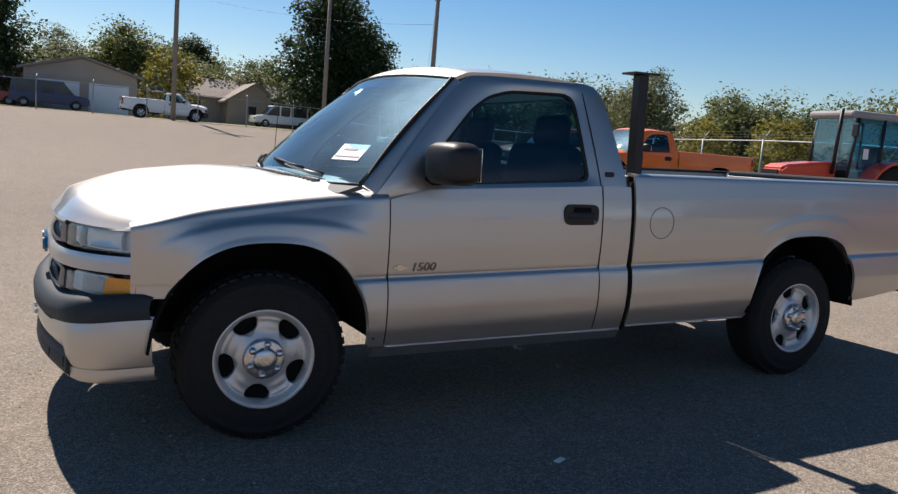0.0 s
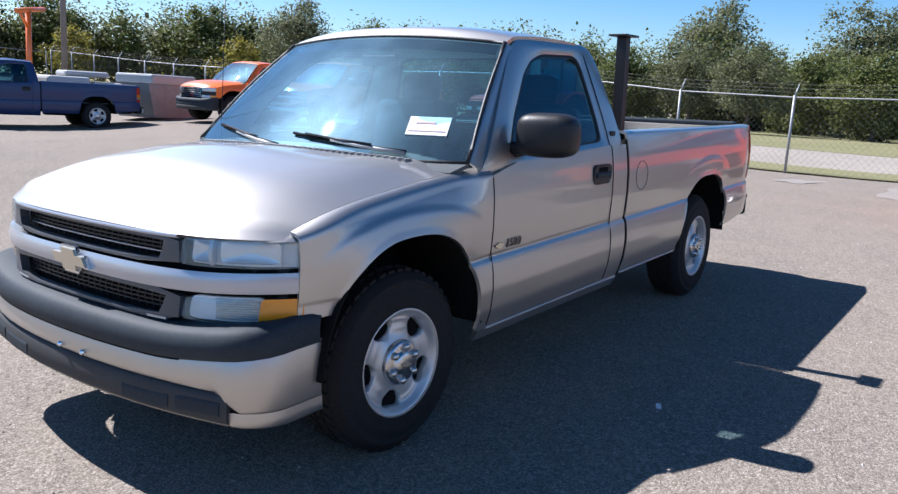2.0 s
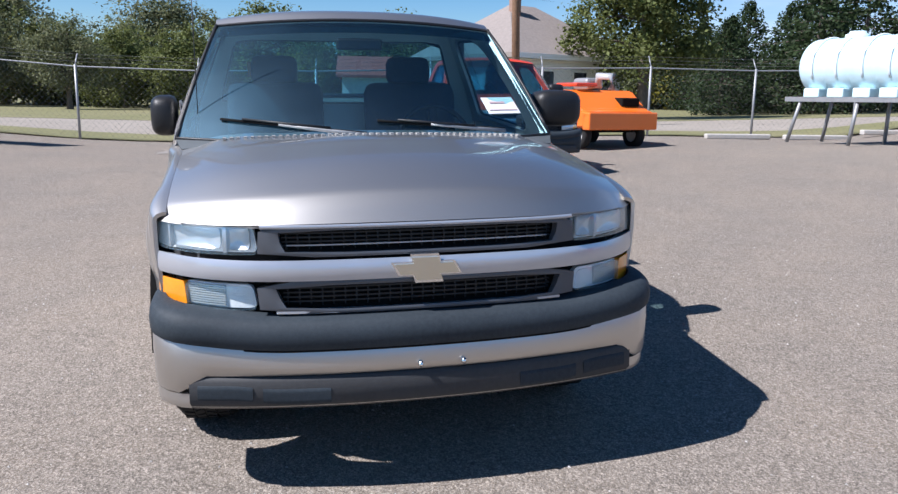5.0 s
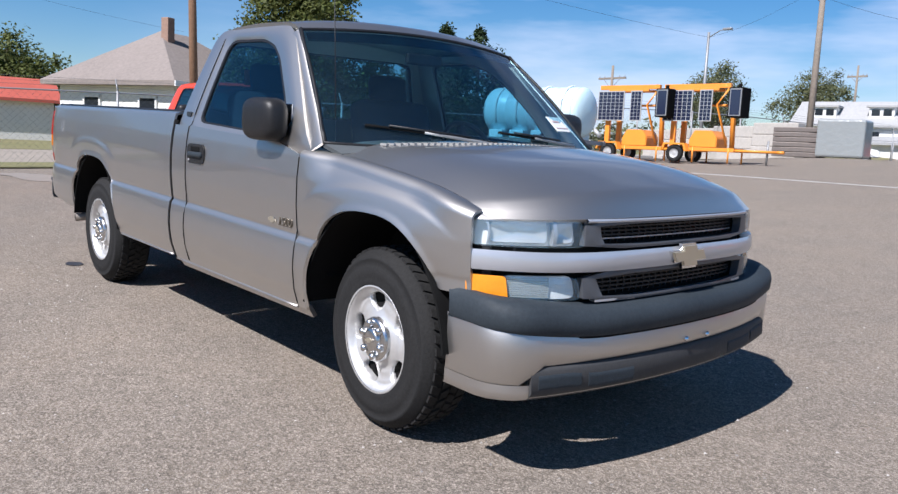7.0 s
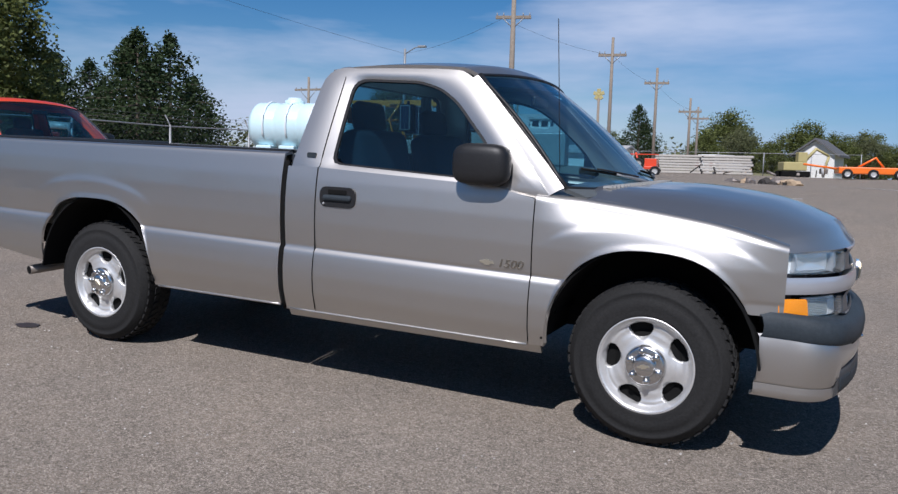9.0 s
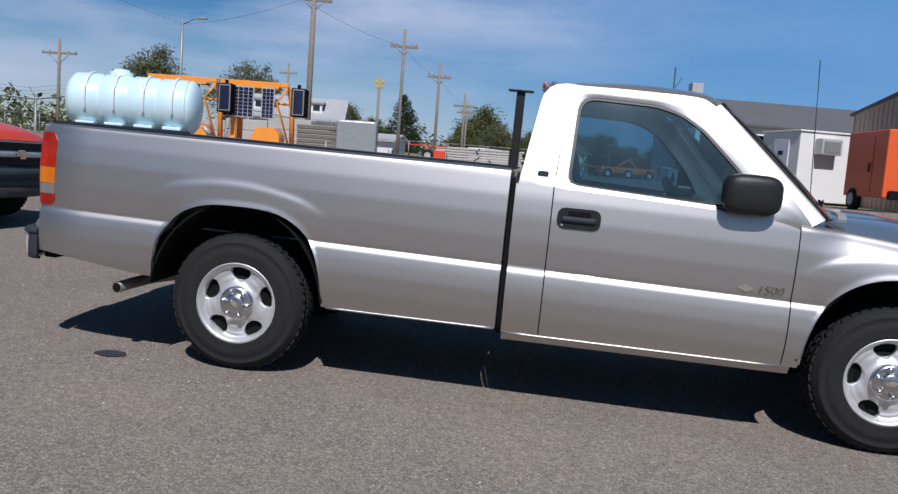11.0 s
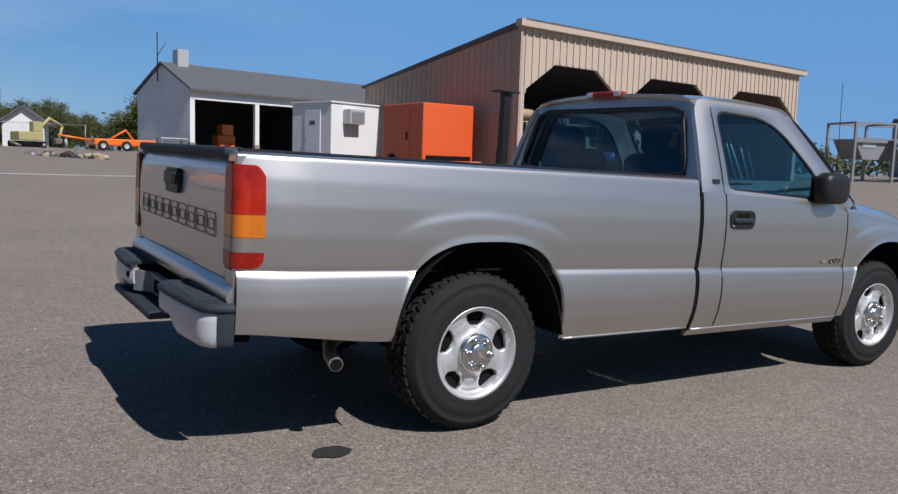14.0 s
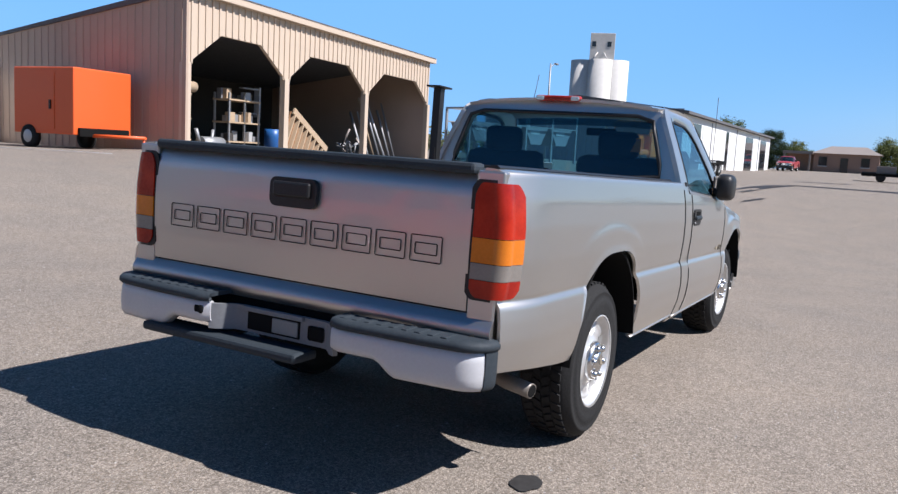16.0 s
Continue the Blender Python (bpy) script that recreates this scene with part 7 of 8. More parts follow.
part("front_guard", boxes((-0.85, 0.85, 1.36, 1.44, 0.38, 0.62), bevel=0.02), M["void"], tr)
for sg in (-1, 1):
    bm = bmesh.new()
    lathe(bm, ((0.001, -0.09), (0.18, -0.09), (0.2, -0.1), (0.32, -0.08), (0.33, 0.08), (0.001, 0.09)), 22)
    w = part("wheel", bm, M["rubber"], tr, at=pose(sg * 0.93, -0.45, 0.33, 0, 0, 90))
    bm = bmesh.new()
    lathe(bm, ((0.001, -0.12), (0.16, -0.115), (0.18, -0.1)), 18)
    part("rim", bm, M["bumper_white"], w, at=pose(0, 0, 0, 0, 0, 180 if sg < 0 else 0))
part("tongue", bars(([(-0.7, 1.4, 0.42), (-0.35, 2.6, 0.42)], 0.05), ([(0.4, 1.4, 0.42), (-0.35, 2.6, 0.42)], 0.05), ([(-0.35, 2.55, 0.42), (-0.35, 2.55, 0.0)], 0.035), seg=7), M["trailer_orange"], tr)

# long low building, white doors towards the lot, grey end
lb_ = thing("warehouse", "long low warehouse with white doors and dark grey end", "building", pose(-53.6, -11.1, gz(-55, -10), 0, 0, 179.5))
WL, WD, WH = 46.0, 16.0, 4.0
part("front_wall", boxes((0, WL, 0, 0.15, -1, WH)), M["siding_white"], lb_)
part("end_wall", boxes((-0.15, 0, 0, WD, -1, WH + 0.35)), M["grey_wall"], lb_)
bm = bmesh.new()
ribbed(bm, (-0.15, 0), (-0.15, WD), -0.8, WH + 0.3, 0.5, 0.05)
part("end_ribs", bm, M["grey_wall"], lb_)
bm = bmesh.new()
prism(bm, [(-0.4, WH), (WD / 2, WH + 1.0), (WD, WH), (WD, WH + 0.2), (WD / 2, WH + 1.2), (-0.4, WH + 0.2)], "x", -0.3, WL + 0.3)
part("roof", bm, M["roof_grey"], lb_)
for a, b in ((3.1, 6.0), (16.9, 18.1), (27.8, 32.5), (38.1, 42.5)):
    part("dark_doorway", boxes((a, b, -0.04, 0.0, -0.3, 3.5)), M["dark_glass"], lb_)
for x in (6.7, 18.8, 33.2):
    part("door", boxes((x, x + 2.9, -0.05, 0.0, -0.3, 3.4), bevel=0.01), M["door_white"], lb_)
for x in (10.2, 22.3, 36.7):
    part("seam", boxes((x - 0.05, x + 0.05, -0.06, 0.0, -0.8, 3.9)), M["grey_wall"], lb_)

# brown building far down the lot
bb = thing("brick_building", "low brown brick building with pale hipped roof", "building", pose(-124, -9, gz(-124, -6), 0, 0, 90))
part("wall", boxes((1.6, 10.2, 0, 8, -1, 2.75)), M["brick"], bb)
bm = bmesh.new()
vs = [bm.verts.new(v) for v in ((1.2, -0.5, 2.7), (10.6, -0.5, 2.7), (10.6, 8.5, 2.7), (1.2, 8.5, 2.7), (3.6, 4, 3.9), (8.4, 4, 3.9))]
for f in ((0, 1, 5, 4), (1, 2, 5), (2, 3, 4, 5), (3, 0, 4), (3, 2, 1, 0)):
    bm.faces.new([vs[k] for k in f])
part("roof", bm, M["roof_brown"], bb)
for x in (2.3, 7.9):
    w = part("window", boxes((x, x + 1.1, -0.08, 0.0, 0.9, 2.2)), M["dark_glass"], bb)
    part("sill", boxes((x - 0.1, x + 1.2, -0.14, 0.0, 0.78, 0.9)), M["bumper_white"], w)
part("doorway", boxes((5.2, 6.2, -0.08, 0.0, 0, 2.1)), M["dark_glass"], bb)
part("wing", boxes((-2.2, 1.6, 1.2, 7, -1, 2.9)), M["brick"], bb)
part("porch", boxes((-2.6, 1.5, -1.2, 1.6, 2.5, 2.9), (-2.5, -2.25, -1.1, -0.85, -1, 2.5), (1.0, 1.25, -1.1, -0.85, -1, 2.5)), M["roof_brown"], bb)

# low flatbed left standing at the edge of the lot
fl = thing("flatbed_trailer", "low dark flatbed trailer with rusty scrap on it", "trailer", upright(-57, 1.2, 90))
part("deck", boxes((-0.6, 5.4, -0.9, 0.9, 0.42, 0.58), bevel=0.02), M["void"], fl)
part("side_rail", boxes((-0.6, 5.4, 0.9, 0.96, 0.36, 0.66), bevel=0.01), M["pad"], fl)
for x in (0.6, 3.6, 4.5):
    for y in (-0.8, 0.8):
        bm = bmesh.new()
        lathe(bm, ((0.001, -0.1), (0.2, -0.1), (0.3, -0.08), (0.31, 0.08), (0.001, 0.1)), 18)
        part("wheel", bm, M["rubber"], fl, at=Matrix.Translation((x, y, 0.3)))
for x, l_, h_ in ((0.3, 1.2, 0.5), (1.9, 0.9, 0.8), (3.3, 1.6, 0.45)):
    solid("scrap_crate", boxes((x, x + l_, -0.6, 0.5, 0.58, 0.58 + h_), bevel=0.03), M["rust"], "rusty steel crate of scrap on the flatbed", "crate", upright(-57, 1.2, 90), "scrap crates")
# grain elevator
el = thing("grain_elevator", "pale concrete grain elevator with head house", "silo", pose(-137, -45.7, 0, 0, 0, 18))
for dx, dy in ((-1.2, -2.9), (0.6, 0.3), (-0.4, 2.9), (-4.4, -2.0), (-4.4, 2.2)):
    bm = bmesh.new()
    lathe(bm, ((2.35, -2), (2.35, 19.3), (0.001, 19.5)), 28, axis="z")
    part("silo", bm, M["silo"], el, at=pose(dx, dy, 0))
hh = part("head_house", boxes((-4.0, 1.5, -1.9, 2.5, 19.0, 24.0), bevel=0.05), M["silo"], el)
for y in (-1.2, 1.5):
    part("window", boxes((1.5, 1.56, y - 0.35, y + 0.35, 21.6, 22.5)), M["dark_glass"], hh)
part("spout", bars(([(1.6, -0.5, 20.5), (2.4, -1.2, 19.4)], 0.12), ([(1.6, 0.6, 20.5), (2.4, 1.2, 19.4)], 0.12), seg=8), M["silo"], el)

# raised hoppers on a steel frame
hp = thing("hopper_rack", "row of grey spreader hoppers on a steel frame", "rack", pose(-34.5, -18.6, gz(-36, -18), 0, 0, 160))
for i in range(5):
    x = i * 2.3
    for y in (0, 2.0):
        part("leg", boxes((x - 0.06, x + 0.06, y - 0.06, y + 0.06, -0.5, 3.0)), M["steel"], hp)
    part("cross_rail", boxes((x - 0.05, x + 0.05, 0, 2.0, 2.9, 3.0)), M["steel"], hp)
    if i < 4:
        bm = bmesh.new()
        prism(bm, [(x + 0.15, 2.15), (x + 2.15, 2.15), (x + 1.6, 1.15), (x + 0.7, 1.15)], "y", 0.2, 1.8)
        h_ = part("hopper", bm, M["grey_wall"], hp)
        part("label_plate", boxes((x + 0.6, x + 1.4, 0.17, 0.2, 1.75, 2.0)), M["bumper_white"], h_)
for y in (0, 2.0):
    part("rail", boxes((0, 9.2, y - 0.05, y + 0.05, 2.9, 3.0)), M["steel"], hp)
    part("rail_low", boxes((0, 9.2, y - 0.04, y + 0.04, 2.15, 2.22)), M["steel"], hp)
part("aerial", bars(([(7, 2, 3), (7.6, 2, 5.6)], 0.02), seg=5), M["wire"], hp)

# orange tractor lorry coupled to a low black trailer, nose towards the lot
LM = pose(-34.4, -9.4, gz(-34.4, -9.4), 0, 0, 174.5)
lo = thing("tractor_lorry", "orange long-nosed tractor lorry with chrome bumper", "lorry", LM)
bm = bmesh.new()
prism(bm, [(-1.5, 0.85), (-1.5, 1.45), (-1.35, 1.62), (0.1, 1.95), (0.1, 0.85)], "y", -0.72, 0.72)
bmesh.ops.bevel(bm, geom=bm.edges[:], offset=0.06, segments=2, affect="EDGES")
part("hood", bm, M["orange"], lo)
bm = bmesh.new()
prism(bm, [(0.1, 0.85), (0.1, 1.95), (0.4, 2.62), (0.6, 2.72), (1.75, 2.72), (1.85, 2.6), (1.85, 0.85)], "y", -1.05, 1.05)
bmesh.ops.bevel(bm, geom=bm.edges[:], offset=0.06, segments=2, affect="EDGES")
cb = part("cab", bm, M["orange"], lo)
bm = bmesh.new()
prism(bm, [(0.10, 1.99), (0.37, 2.58), (0.35, 2.6), (0.07, 2.01)], "y", -0.92, 0.92)
part("windscreen", bm, M["dark_glass"], cb)
for sg in (-1, 1):
    part("side_window", boxes((0.55, 1.15, sg * 1.055 - 0.01, sg * 1.055 + 0.01, 1.95, 2.5), bevel=0.008), M["dark_glass"], cb)
    part("fender", boxes((-1.35, -0.1, sg * 0.88 - 0.2, sg * 0.88 + 0.2, 0.95, 1.25), bevel=0.09), M["orange"], lo)
    part("headlamp", boxes((-1.42, -1.34, sg * 0.9 - 0.14, sg * 0.9 + 0.14, 0.98, 1.16), bevel=0.02), M["lens"], lo)
    part("mirror", boxes((-0.05, 0.02, sg * 1.32 - 0.1, sg * 1.32 + 0.1, 1.85, 2.4), bevel=0.03), M["chrome"], lo)
    part("mirror_arm", bars(([(0.1, sg * 1.02, 2.3), (0.0, sg * 1.3, 2.35)], 0.02), ([(0.1, sg * 1.02, 1.9), (0.0, sg * 1.3, 1.88)], 0.02), seg=6), M["chrome"], lo)
    part("frame_rail", boxes((-1.2, 5.0, sg * 0.4 - 0.06, sg * 0.4 + 0.06, 0.7, 0.92), bevel=0.01), M["void"], lo)
part("grille", boxes((-1.56, -1.48, -0.55, 0.55, 0.95, 1.45), bevel=0.03), M["void"], lo)
part("bumper", boxes((-1.72, -1.5, -1.12, 1.12, 0.5, 0.85), bevel=0.05), M["chrome"], lo)
part("exhaust_stack", bars(([(2.05, -0.85, 0.9), (2.05, -0.85, 3.3), (2.2, -0.85, 3.45)], 0.07), seg=10), M["chrome"], lo)
part("fuel_tank", bars(([(0.6, 0.85, 0.65), (1.8, 0.85, 0.65)], 0.28), seg=14), M["chrome"], lo)
lt = thing("low_trailer", "low black gooseneck flatbed trailer behind the lorry", "trailer", LM)
bm = bmesh.new()
prism(bm, [(3.4, 1.05), (3.4, 1.3), (5.4, 1.3), (6.0, 0.95), (13.0, 0.95), (13.0, 0.7), (5.8, 0.7), (5.2, 1.05)], "y", -1.2, 1.2)
part("deck", bm, M["void"], lt)
for x in (7.5, 9.0, 10.5):
    for sg in (-1, 1):
        part("side_rail", boxes((x - 0.6, x + 0.6, sg * 1.22 - 0.02, sg * 1.22 + 0.02, 0.8, 0.92), bevel=0.008), M["steel"], lt)
bm = bmesh.new()
lathe(bm, ((0.001, -0.1), (0.26, -0.1), (0.30, -0.14), (0.46, -0.13), (0.49, -0.08), (0.49, 0.1), (0.001, 0.12)), 22)
tyre_mesh = link_mesh("wheel", bm, M["rubber"])
bm = bmesh.new()
lathe(bm, ((0.001, -0.06), (0.1, -0.07), (0.18, -0.1), (0.28, -0.125), (0.29, -0.1)), 20)
rim_mesh = link_mesh("rim", bm, M["bumper_white"])
for owner, xs in ((lo, (-0.75, 3.3, 4.5)), (lt, (10.4, 11.4, 12.4))):
    for x in xs:
        for sg in (-1, 1):
            w = new("wheel", tyre_mesh)
            w.parent = owner
            w.matrix_basis = pose(x, sg * 1.0, 0.49, 0, 0, 180 if sg > 0 else 0)
            r = new("rim", rim_mesh)
            r.parent = w

# house beyond the road, hip roof
ho = thing("house", "white bungalow with brown hip roof and brick chimney", "house", pose(32.1, -11.9, 0.42, 0, 0, 24))
hx, hy, he, hr = 3.3, 3.4, 2.75, 5.3
part("wall", boxes((-hx, hx, -hy, hy, -0.6, he)), M["siding_white"], ho)
bm = bmesh.new()
for k in range(11):
    for (a, b) in (((-hx - 0.012, -hx + 0.01), (-hy, hy)), ((-hx, hx), (hy - 0.01, hy + 0.012)), ((-hx, hx), (-hy - 0.012, -hy + 0.01))):
        box(bm, a[0], a[1], b[0], b[1], 0.1 + k * 0.24, 0.13 + k * 0.24)
part("clapboard", bm, M["siding_white"], ho)
bm = bmesh.new()
o = 0.55
lo4 = [bm.verts.new(p) for p in ((-hx - o, -hy - o, he - 0.1), (hx + o, -hy - o, he - 0.1), (hx + o, hy + o, he - 0.1), (-hx - o, hy + o, he - 0.1))]
md4 = [bm.verts.new(p) for p in ((-hx - o, -hy - o, he + 0.1), (hx + o, -hy - o, he + 0.1), (hx + o, hy + o, he + 0.1), (-hx - o, hy + o, he + 0.1))]
t2 = [bm.verts.new((0, -0.8, hr)), bm.verts.new((0, 0.8, hr))]
bm.faces.new(lo4[::-1])
for i in range(4):
    bm.faces.new((lo4[i], lo4[(i + 1) % 4], md4[(i + 1) % 4], md4[i]))
bm.faces.new((md4[0], md4[1], t2[0]))
bm.faces.new((md4[1], md4[2], t2[1], t2[0]))
bm.faces.new((md4[2], md4[3], t2[1]))
bm.faces.new((md4[3], md4[0], t2[0], t2[1]))
rf = part("roof", bm, M["roof_brown"], ho)
part("chimney", boxes((-0.9, -0.5, 0.9, 1.3, hr - 1.0, hr + 0.5), bevel=0.02), M["brick"], rf)
part("gutter", boxes((-hx - o - 0.06, -hx - o + 0.03, -hy - o, hy + o, he - 0.12, he + 0.1)), M["siding_white"], rf)
for y in (-2.3, -0.6, 1.5):
    w = part("window", boxes((-hx - 0.05, -hx + 0.02, y - 0.42, y + 0.42, 0.7, 2.15)), M["dark_glass"], ho)
    part("frame", boxes((-hx - 0.075, -hx + 0.02, y - 0.52, y - 0.42, 0.6, 2.25), (-hx - 0.075, -hx + 0.02, y + 0.42, y + 0.52, 0.6, 2.25), (-hx - 0.075, -hx + 0.02, y - 0.52, y + 0.52, 2.15, 2.27)), M["siding_white"], w)
for x in (-1.9, 1.3):
    w = part("window", boxes((x - 0.42, x + 0.42, hy - 0.02, hy + 0.05, 0.7, 2.15)), M["dark_glass"], ho)
    part("frame", boxes((x - 0.52, x - 0.42, hy - 0.02, hy + 0.075, 0.6, 2.25), (x + 0.42, x + 0.52, hy - 0.02, hy + 0.075, 0.6, 2.25), (x - 0.52, x + 0.52, hy - 0.02, hy + 0.075, 2.15, 2.27)), M["siding_white"], w)


def shed_house(name, label, m, lx, ly, eave, ridge, wall, roof_m, doors=(), windows=(), category="house"):
    """Gable building: ridge along x, front at -y."""
    h = thing(name, label, category, m)
    bm = bmesh.new()
    prism(bm, [(-ly / 2, -0.6), (ly / 2, -0.6), (ly / 2, eave), (0, ridge), (-ly / 2, eave)], "x", -lx / 2, lx / 2)
    part("wall", bm, M[wall], h)
    bm = bmesh.new()
    s = (ridge - eave) / (ly / 2)
    prism(bm, [(-ly / 2 - 0.4, eave - 0.4 * s), (0, ridge + 0.02), (ly / 2 + 0.4, eave - 0.4 * s), (ly / 2 + 0.4, eave - 0.4 * s + 0.16), (0, ridge + 0.18), (-ly / 2 - 0.4, eave - 0.4 * s + 0.16)], "x", -lx / 2 - 0.35, lx / 2 + 0.35)
    part("roof", bm, M[roof_m], h)
    for side, c, w, z0, z1 in doors:
        q = (c - w / 2, c + w / 2, -ly / 2 - 0.05, -ly / 2, z0, z1) if side == "y" else (-lx / 2 - 0.05, -lx / 2, c - w / 2, c + w / 2, z0, z1)
        part("door", boxes(q, bevel=0.01), M["door_white"], h)
    for side, c, w, z0, z1 in windows:
        q = (c - w / 2, c + w / 2, -ly / 2 - 0.05, -ly / 2, z0, z1) if side == "y" else (-lx / 2 - 0.05, -lx / 2, c - w / 2, c + w / 2, z0, z1)
        part("window", boxes(q, bevel=0.01), M["dark_glass"], h)
    return h


shed_house("double_garage", "beige gabled garage with two white roller doors", pose(0.4, 61.5, 1.6, 0, 0, 90), 8.0, 7.2, 2.75, 3.75, "beige", "roof_brown", doors=(("x", 1.45, 2.6, 0, 2.1), ("x", -1.75, 2.6, 0, 2.1)), category="garage")
shed_house("bungalow", "low beige bungalow with grey gable roof", pose(12, 72.5, 1.6, 0, 0, 0), 14, 7, 2.4, 4.0, "beige", "roof_brown", windows=(("y", -2, 1, 0.9, 2),))
shed_house("gable_wing", "beige gabled house wing with small window", pose(14.6, 69.2, 1.6, 0, 0, 90), 6.0, 4.6, 2.2, 3.7, "beige", "roof_brown", windows=(("x", 0.2, 0.7, 1.1, 1.8),))
shed_house("outbuilding", "white outbuilding with red roof beyond the road", pose(44.6, -7.2, gz(44, -7), 0, 0, 82), 5.0, 4.6, 2.2, 3.2, "siding_white", "roof_red", category="outbuilding")
farm = shed_house("farmhouse", "white house with grey roof beyond the yard", pose(23.2, -66, 2.0, 0, 0, 190), 9, 6, 2.6, 4.4, "siding_white", "roof_pale", windows=(("y", -2, 0.8, 1, 2), ("y", 1.5, 0.8, 1, 2)))
for x in (-2.4, 1.8):
    dm = part("dormer", boxes((x - 0.9, x + 0.9, -2.4, -0.9, 3.1, 3.95)), M["siding_white"], farm)
    part("dormer_roof", boxes((x - 1.1, x + 1.1, -2.6, -0.6, 3.95, 4.1)), M["roof_pale"], dm)
    for dx in (-0.42, 0.42):
        part("pane", boxes((x + dx - 0.3, x + dx + 0.3, -2.43, -2.38, 3.3, 3.8)), M["dark_glass"], dm)
shed_house("white_shed", "long low white shed beyond the yard", pose(16.5, -62, 1.7, 0, 0, 175), 8, 4, 1.3, 1.75, "siding_white", "roof_pale", category="shed")
shed_house("cottage", "small white gabled cottage in the distance", pose(-2, -66, 1.8, 0, 0, 80), 4.2, 2.8, 1.5, 2.5, "siding_white", "roof_grey")


# ---- yard equipment ----
def disc_wheel(parent, x, y, z, r, w, rim_mat="bumper_white", rz=0.0, lugs=0):
    """Plain wheel with tyre and rim, axle along y."""
    bm = bmesh.new()
    lathe(bm, ((r * 0.55, -w * 0.4), (r * 0.62, -w * 0.5), (r * 0.9, -w * 0.5), (r, -w * 0.36), (r, w * 0.36), (r * 0.9, w * 0.5), (r * 0.62, w * 0.5), (r * 0.55, w * 0.4)), 30)
    lb = bmesh.new()
    for k in range(lugs):
        for sg in (-1, 1):
            a = 2 * math.pi * (k + (0.5 if sg > 0 else 0)) / lugs
            box(lb, -0.03, 0.03, 0, w * 0.5, -0.04, 0.035, m=Matrix.Rotation(-a, 4, "Y") @ Matrix.Translation((0, 0, r)) @ Matrix.Diagonal((1, sg, 1, 1)) @ Matrix.Rotation(0.5, 4, "Z"))
    t = part("wheel", bm, M["rubber"], parent, at=pose(x, y, z, 0, 0, rz))
    if lugs:
        tagged(part("lug_tread", lb, M["rubber"], t), kind="stuff")
    bm = bmesh.new()
    lathe(bm, ((r * 0.58, -w * 0.42), (r * 0.5, -w * 0.3), (r * 0.3, -w * 0.12), (r * 0.16, -w * 0.2), (0.001, -w * 0.22)), 24)
    lathe(bm, ((0.001, w * 0.22), (r * 0.16, w * 0.2), (r * 0.3, w * 0.12), (r * 0.5, w * 0.3), (r * 0.58, w * 0.42)), 24)
    part("rim", bm, M[rim_mat], t)
    return t


# pale blue liquid tank on a steel stand
TX, TY = 9.15, -11.75
tk = thing("liquid_tank", "pale blue plastic liquid tank on a steel stand", "tank", pose(TX, TY, gz(TX, TY), 0, 0, 11) @ Matrix.Scale(0.79, 4))
bm = bmesh.new()
prof = [(0.001, -1.78), (0.35, -1.76), (0.6, -1.68), (0.72, -1.55)]
for i in range(4):
    x0 = -1.5 + i * 0.77
    prof += [(0.74, x0), (0.74, x0 + 0.6), (0.70, x0 + 0.66), (0.70, x0 + 0.72)]
prof += [(0.74, 1.5), (0.72, 1.6), (0.6, 1.7), (0.35, 1.77), (0.001, 1.79)]
lathe(bm, prof, 40)
TZ = 1.68
part("vessel", bm, M["tank"], tk, at=pose(0, 0, TZ + 0.74 - 0.35, 0, 0, 90))
bm = bmesh.new()
lathe(bm, ((0.30, 0.0), (0.30, 0.12), (0.22, 0.14), (0.20, 0.2), (0.001, 0.21)), 24, axis="z")
part("lid", bm, M["tank"], tk, at=pose(0.4, 0, TZ + 1.08))
for x in (-1.18, -0.42, 0.36, 1.12):
    ring = [(x, 0.76 * math.cos(a), TZ + 0.39 + 0.76 * math.sin(a)) for a in [math.pi * (-0.15 + 1.3 * i / 24) for i in range(25)]]
    part("strap", bars((ring, 0.035), seg=6), M["tank_strap"], tk)
    part("saddle", boxes((x - 0.25, x + 0.25, -0.7, 0.7, TZ - 0.45, TZ - 0.2), bevel=0.03), M["tank"], tk)
bm = bmesh.new()
for y in (-0.62, 0.62):
    box(bm, -2.0, 2.0, y - 0.06, y + 0.06, TZ - 0.56, TZ - 0.43)
for x in (-1.9, -0.6, 0.6, 1.9):
    box(bm, x - 0.05, x + 0.05, -0.62, 0.62, TZ - 0.55, TZ - 0.44)
part("stand_frame", bm, M["steel"], tk)
for x, dx in ((-1.5, -0.35), (-0.3, 0.1), (1.5, 0.3)):
    for y in (-0.6, 0.6):
        part("stand_leg", bars(([(x, y, TZ - 0.5), (x + dx, y * 1.15, 0.0)], 0.05), seg=8), M["steel"], tk)
part("outlet", bars(([(-1.8, -0.3, TZ - 0.1), (-2.0, -0.3, TZ - 0.3)], 0.06), seg=8), M["bumper_white"], tk)


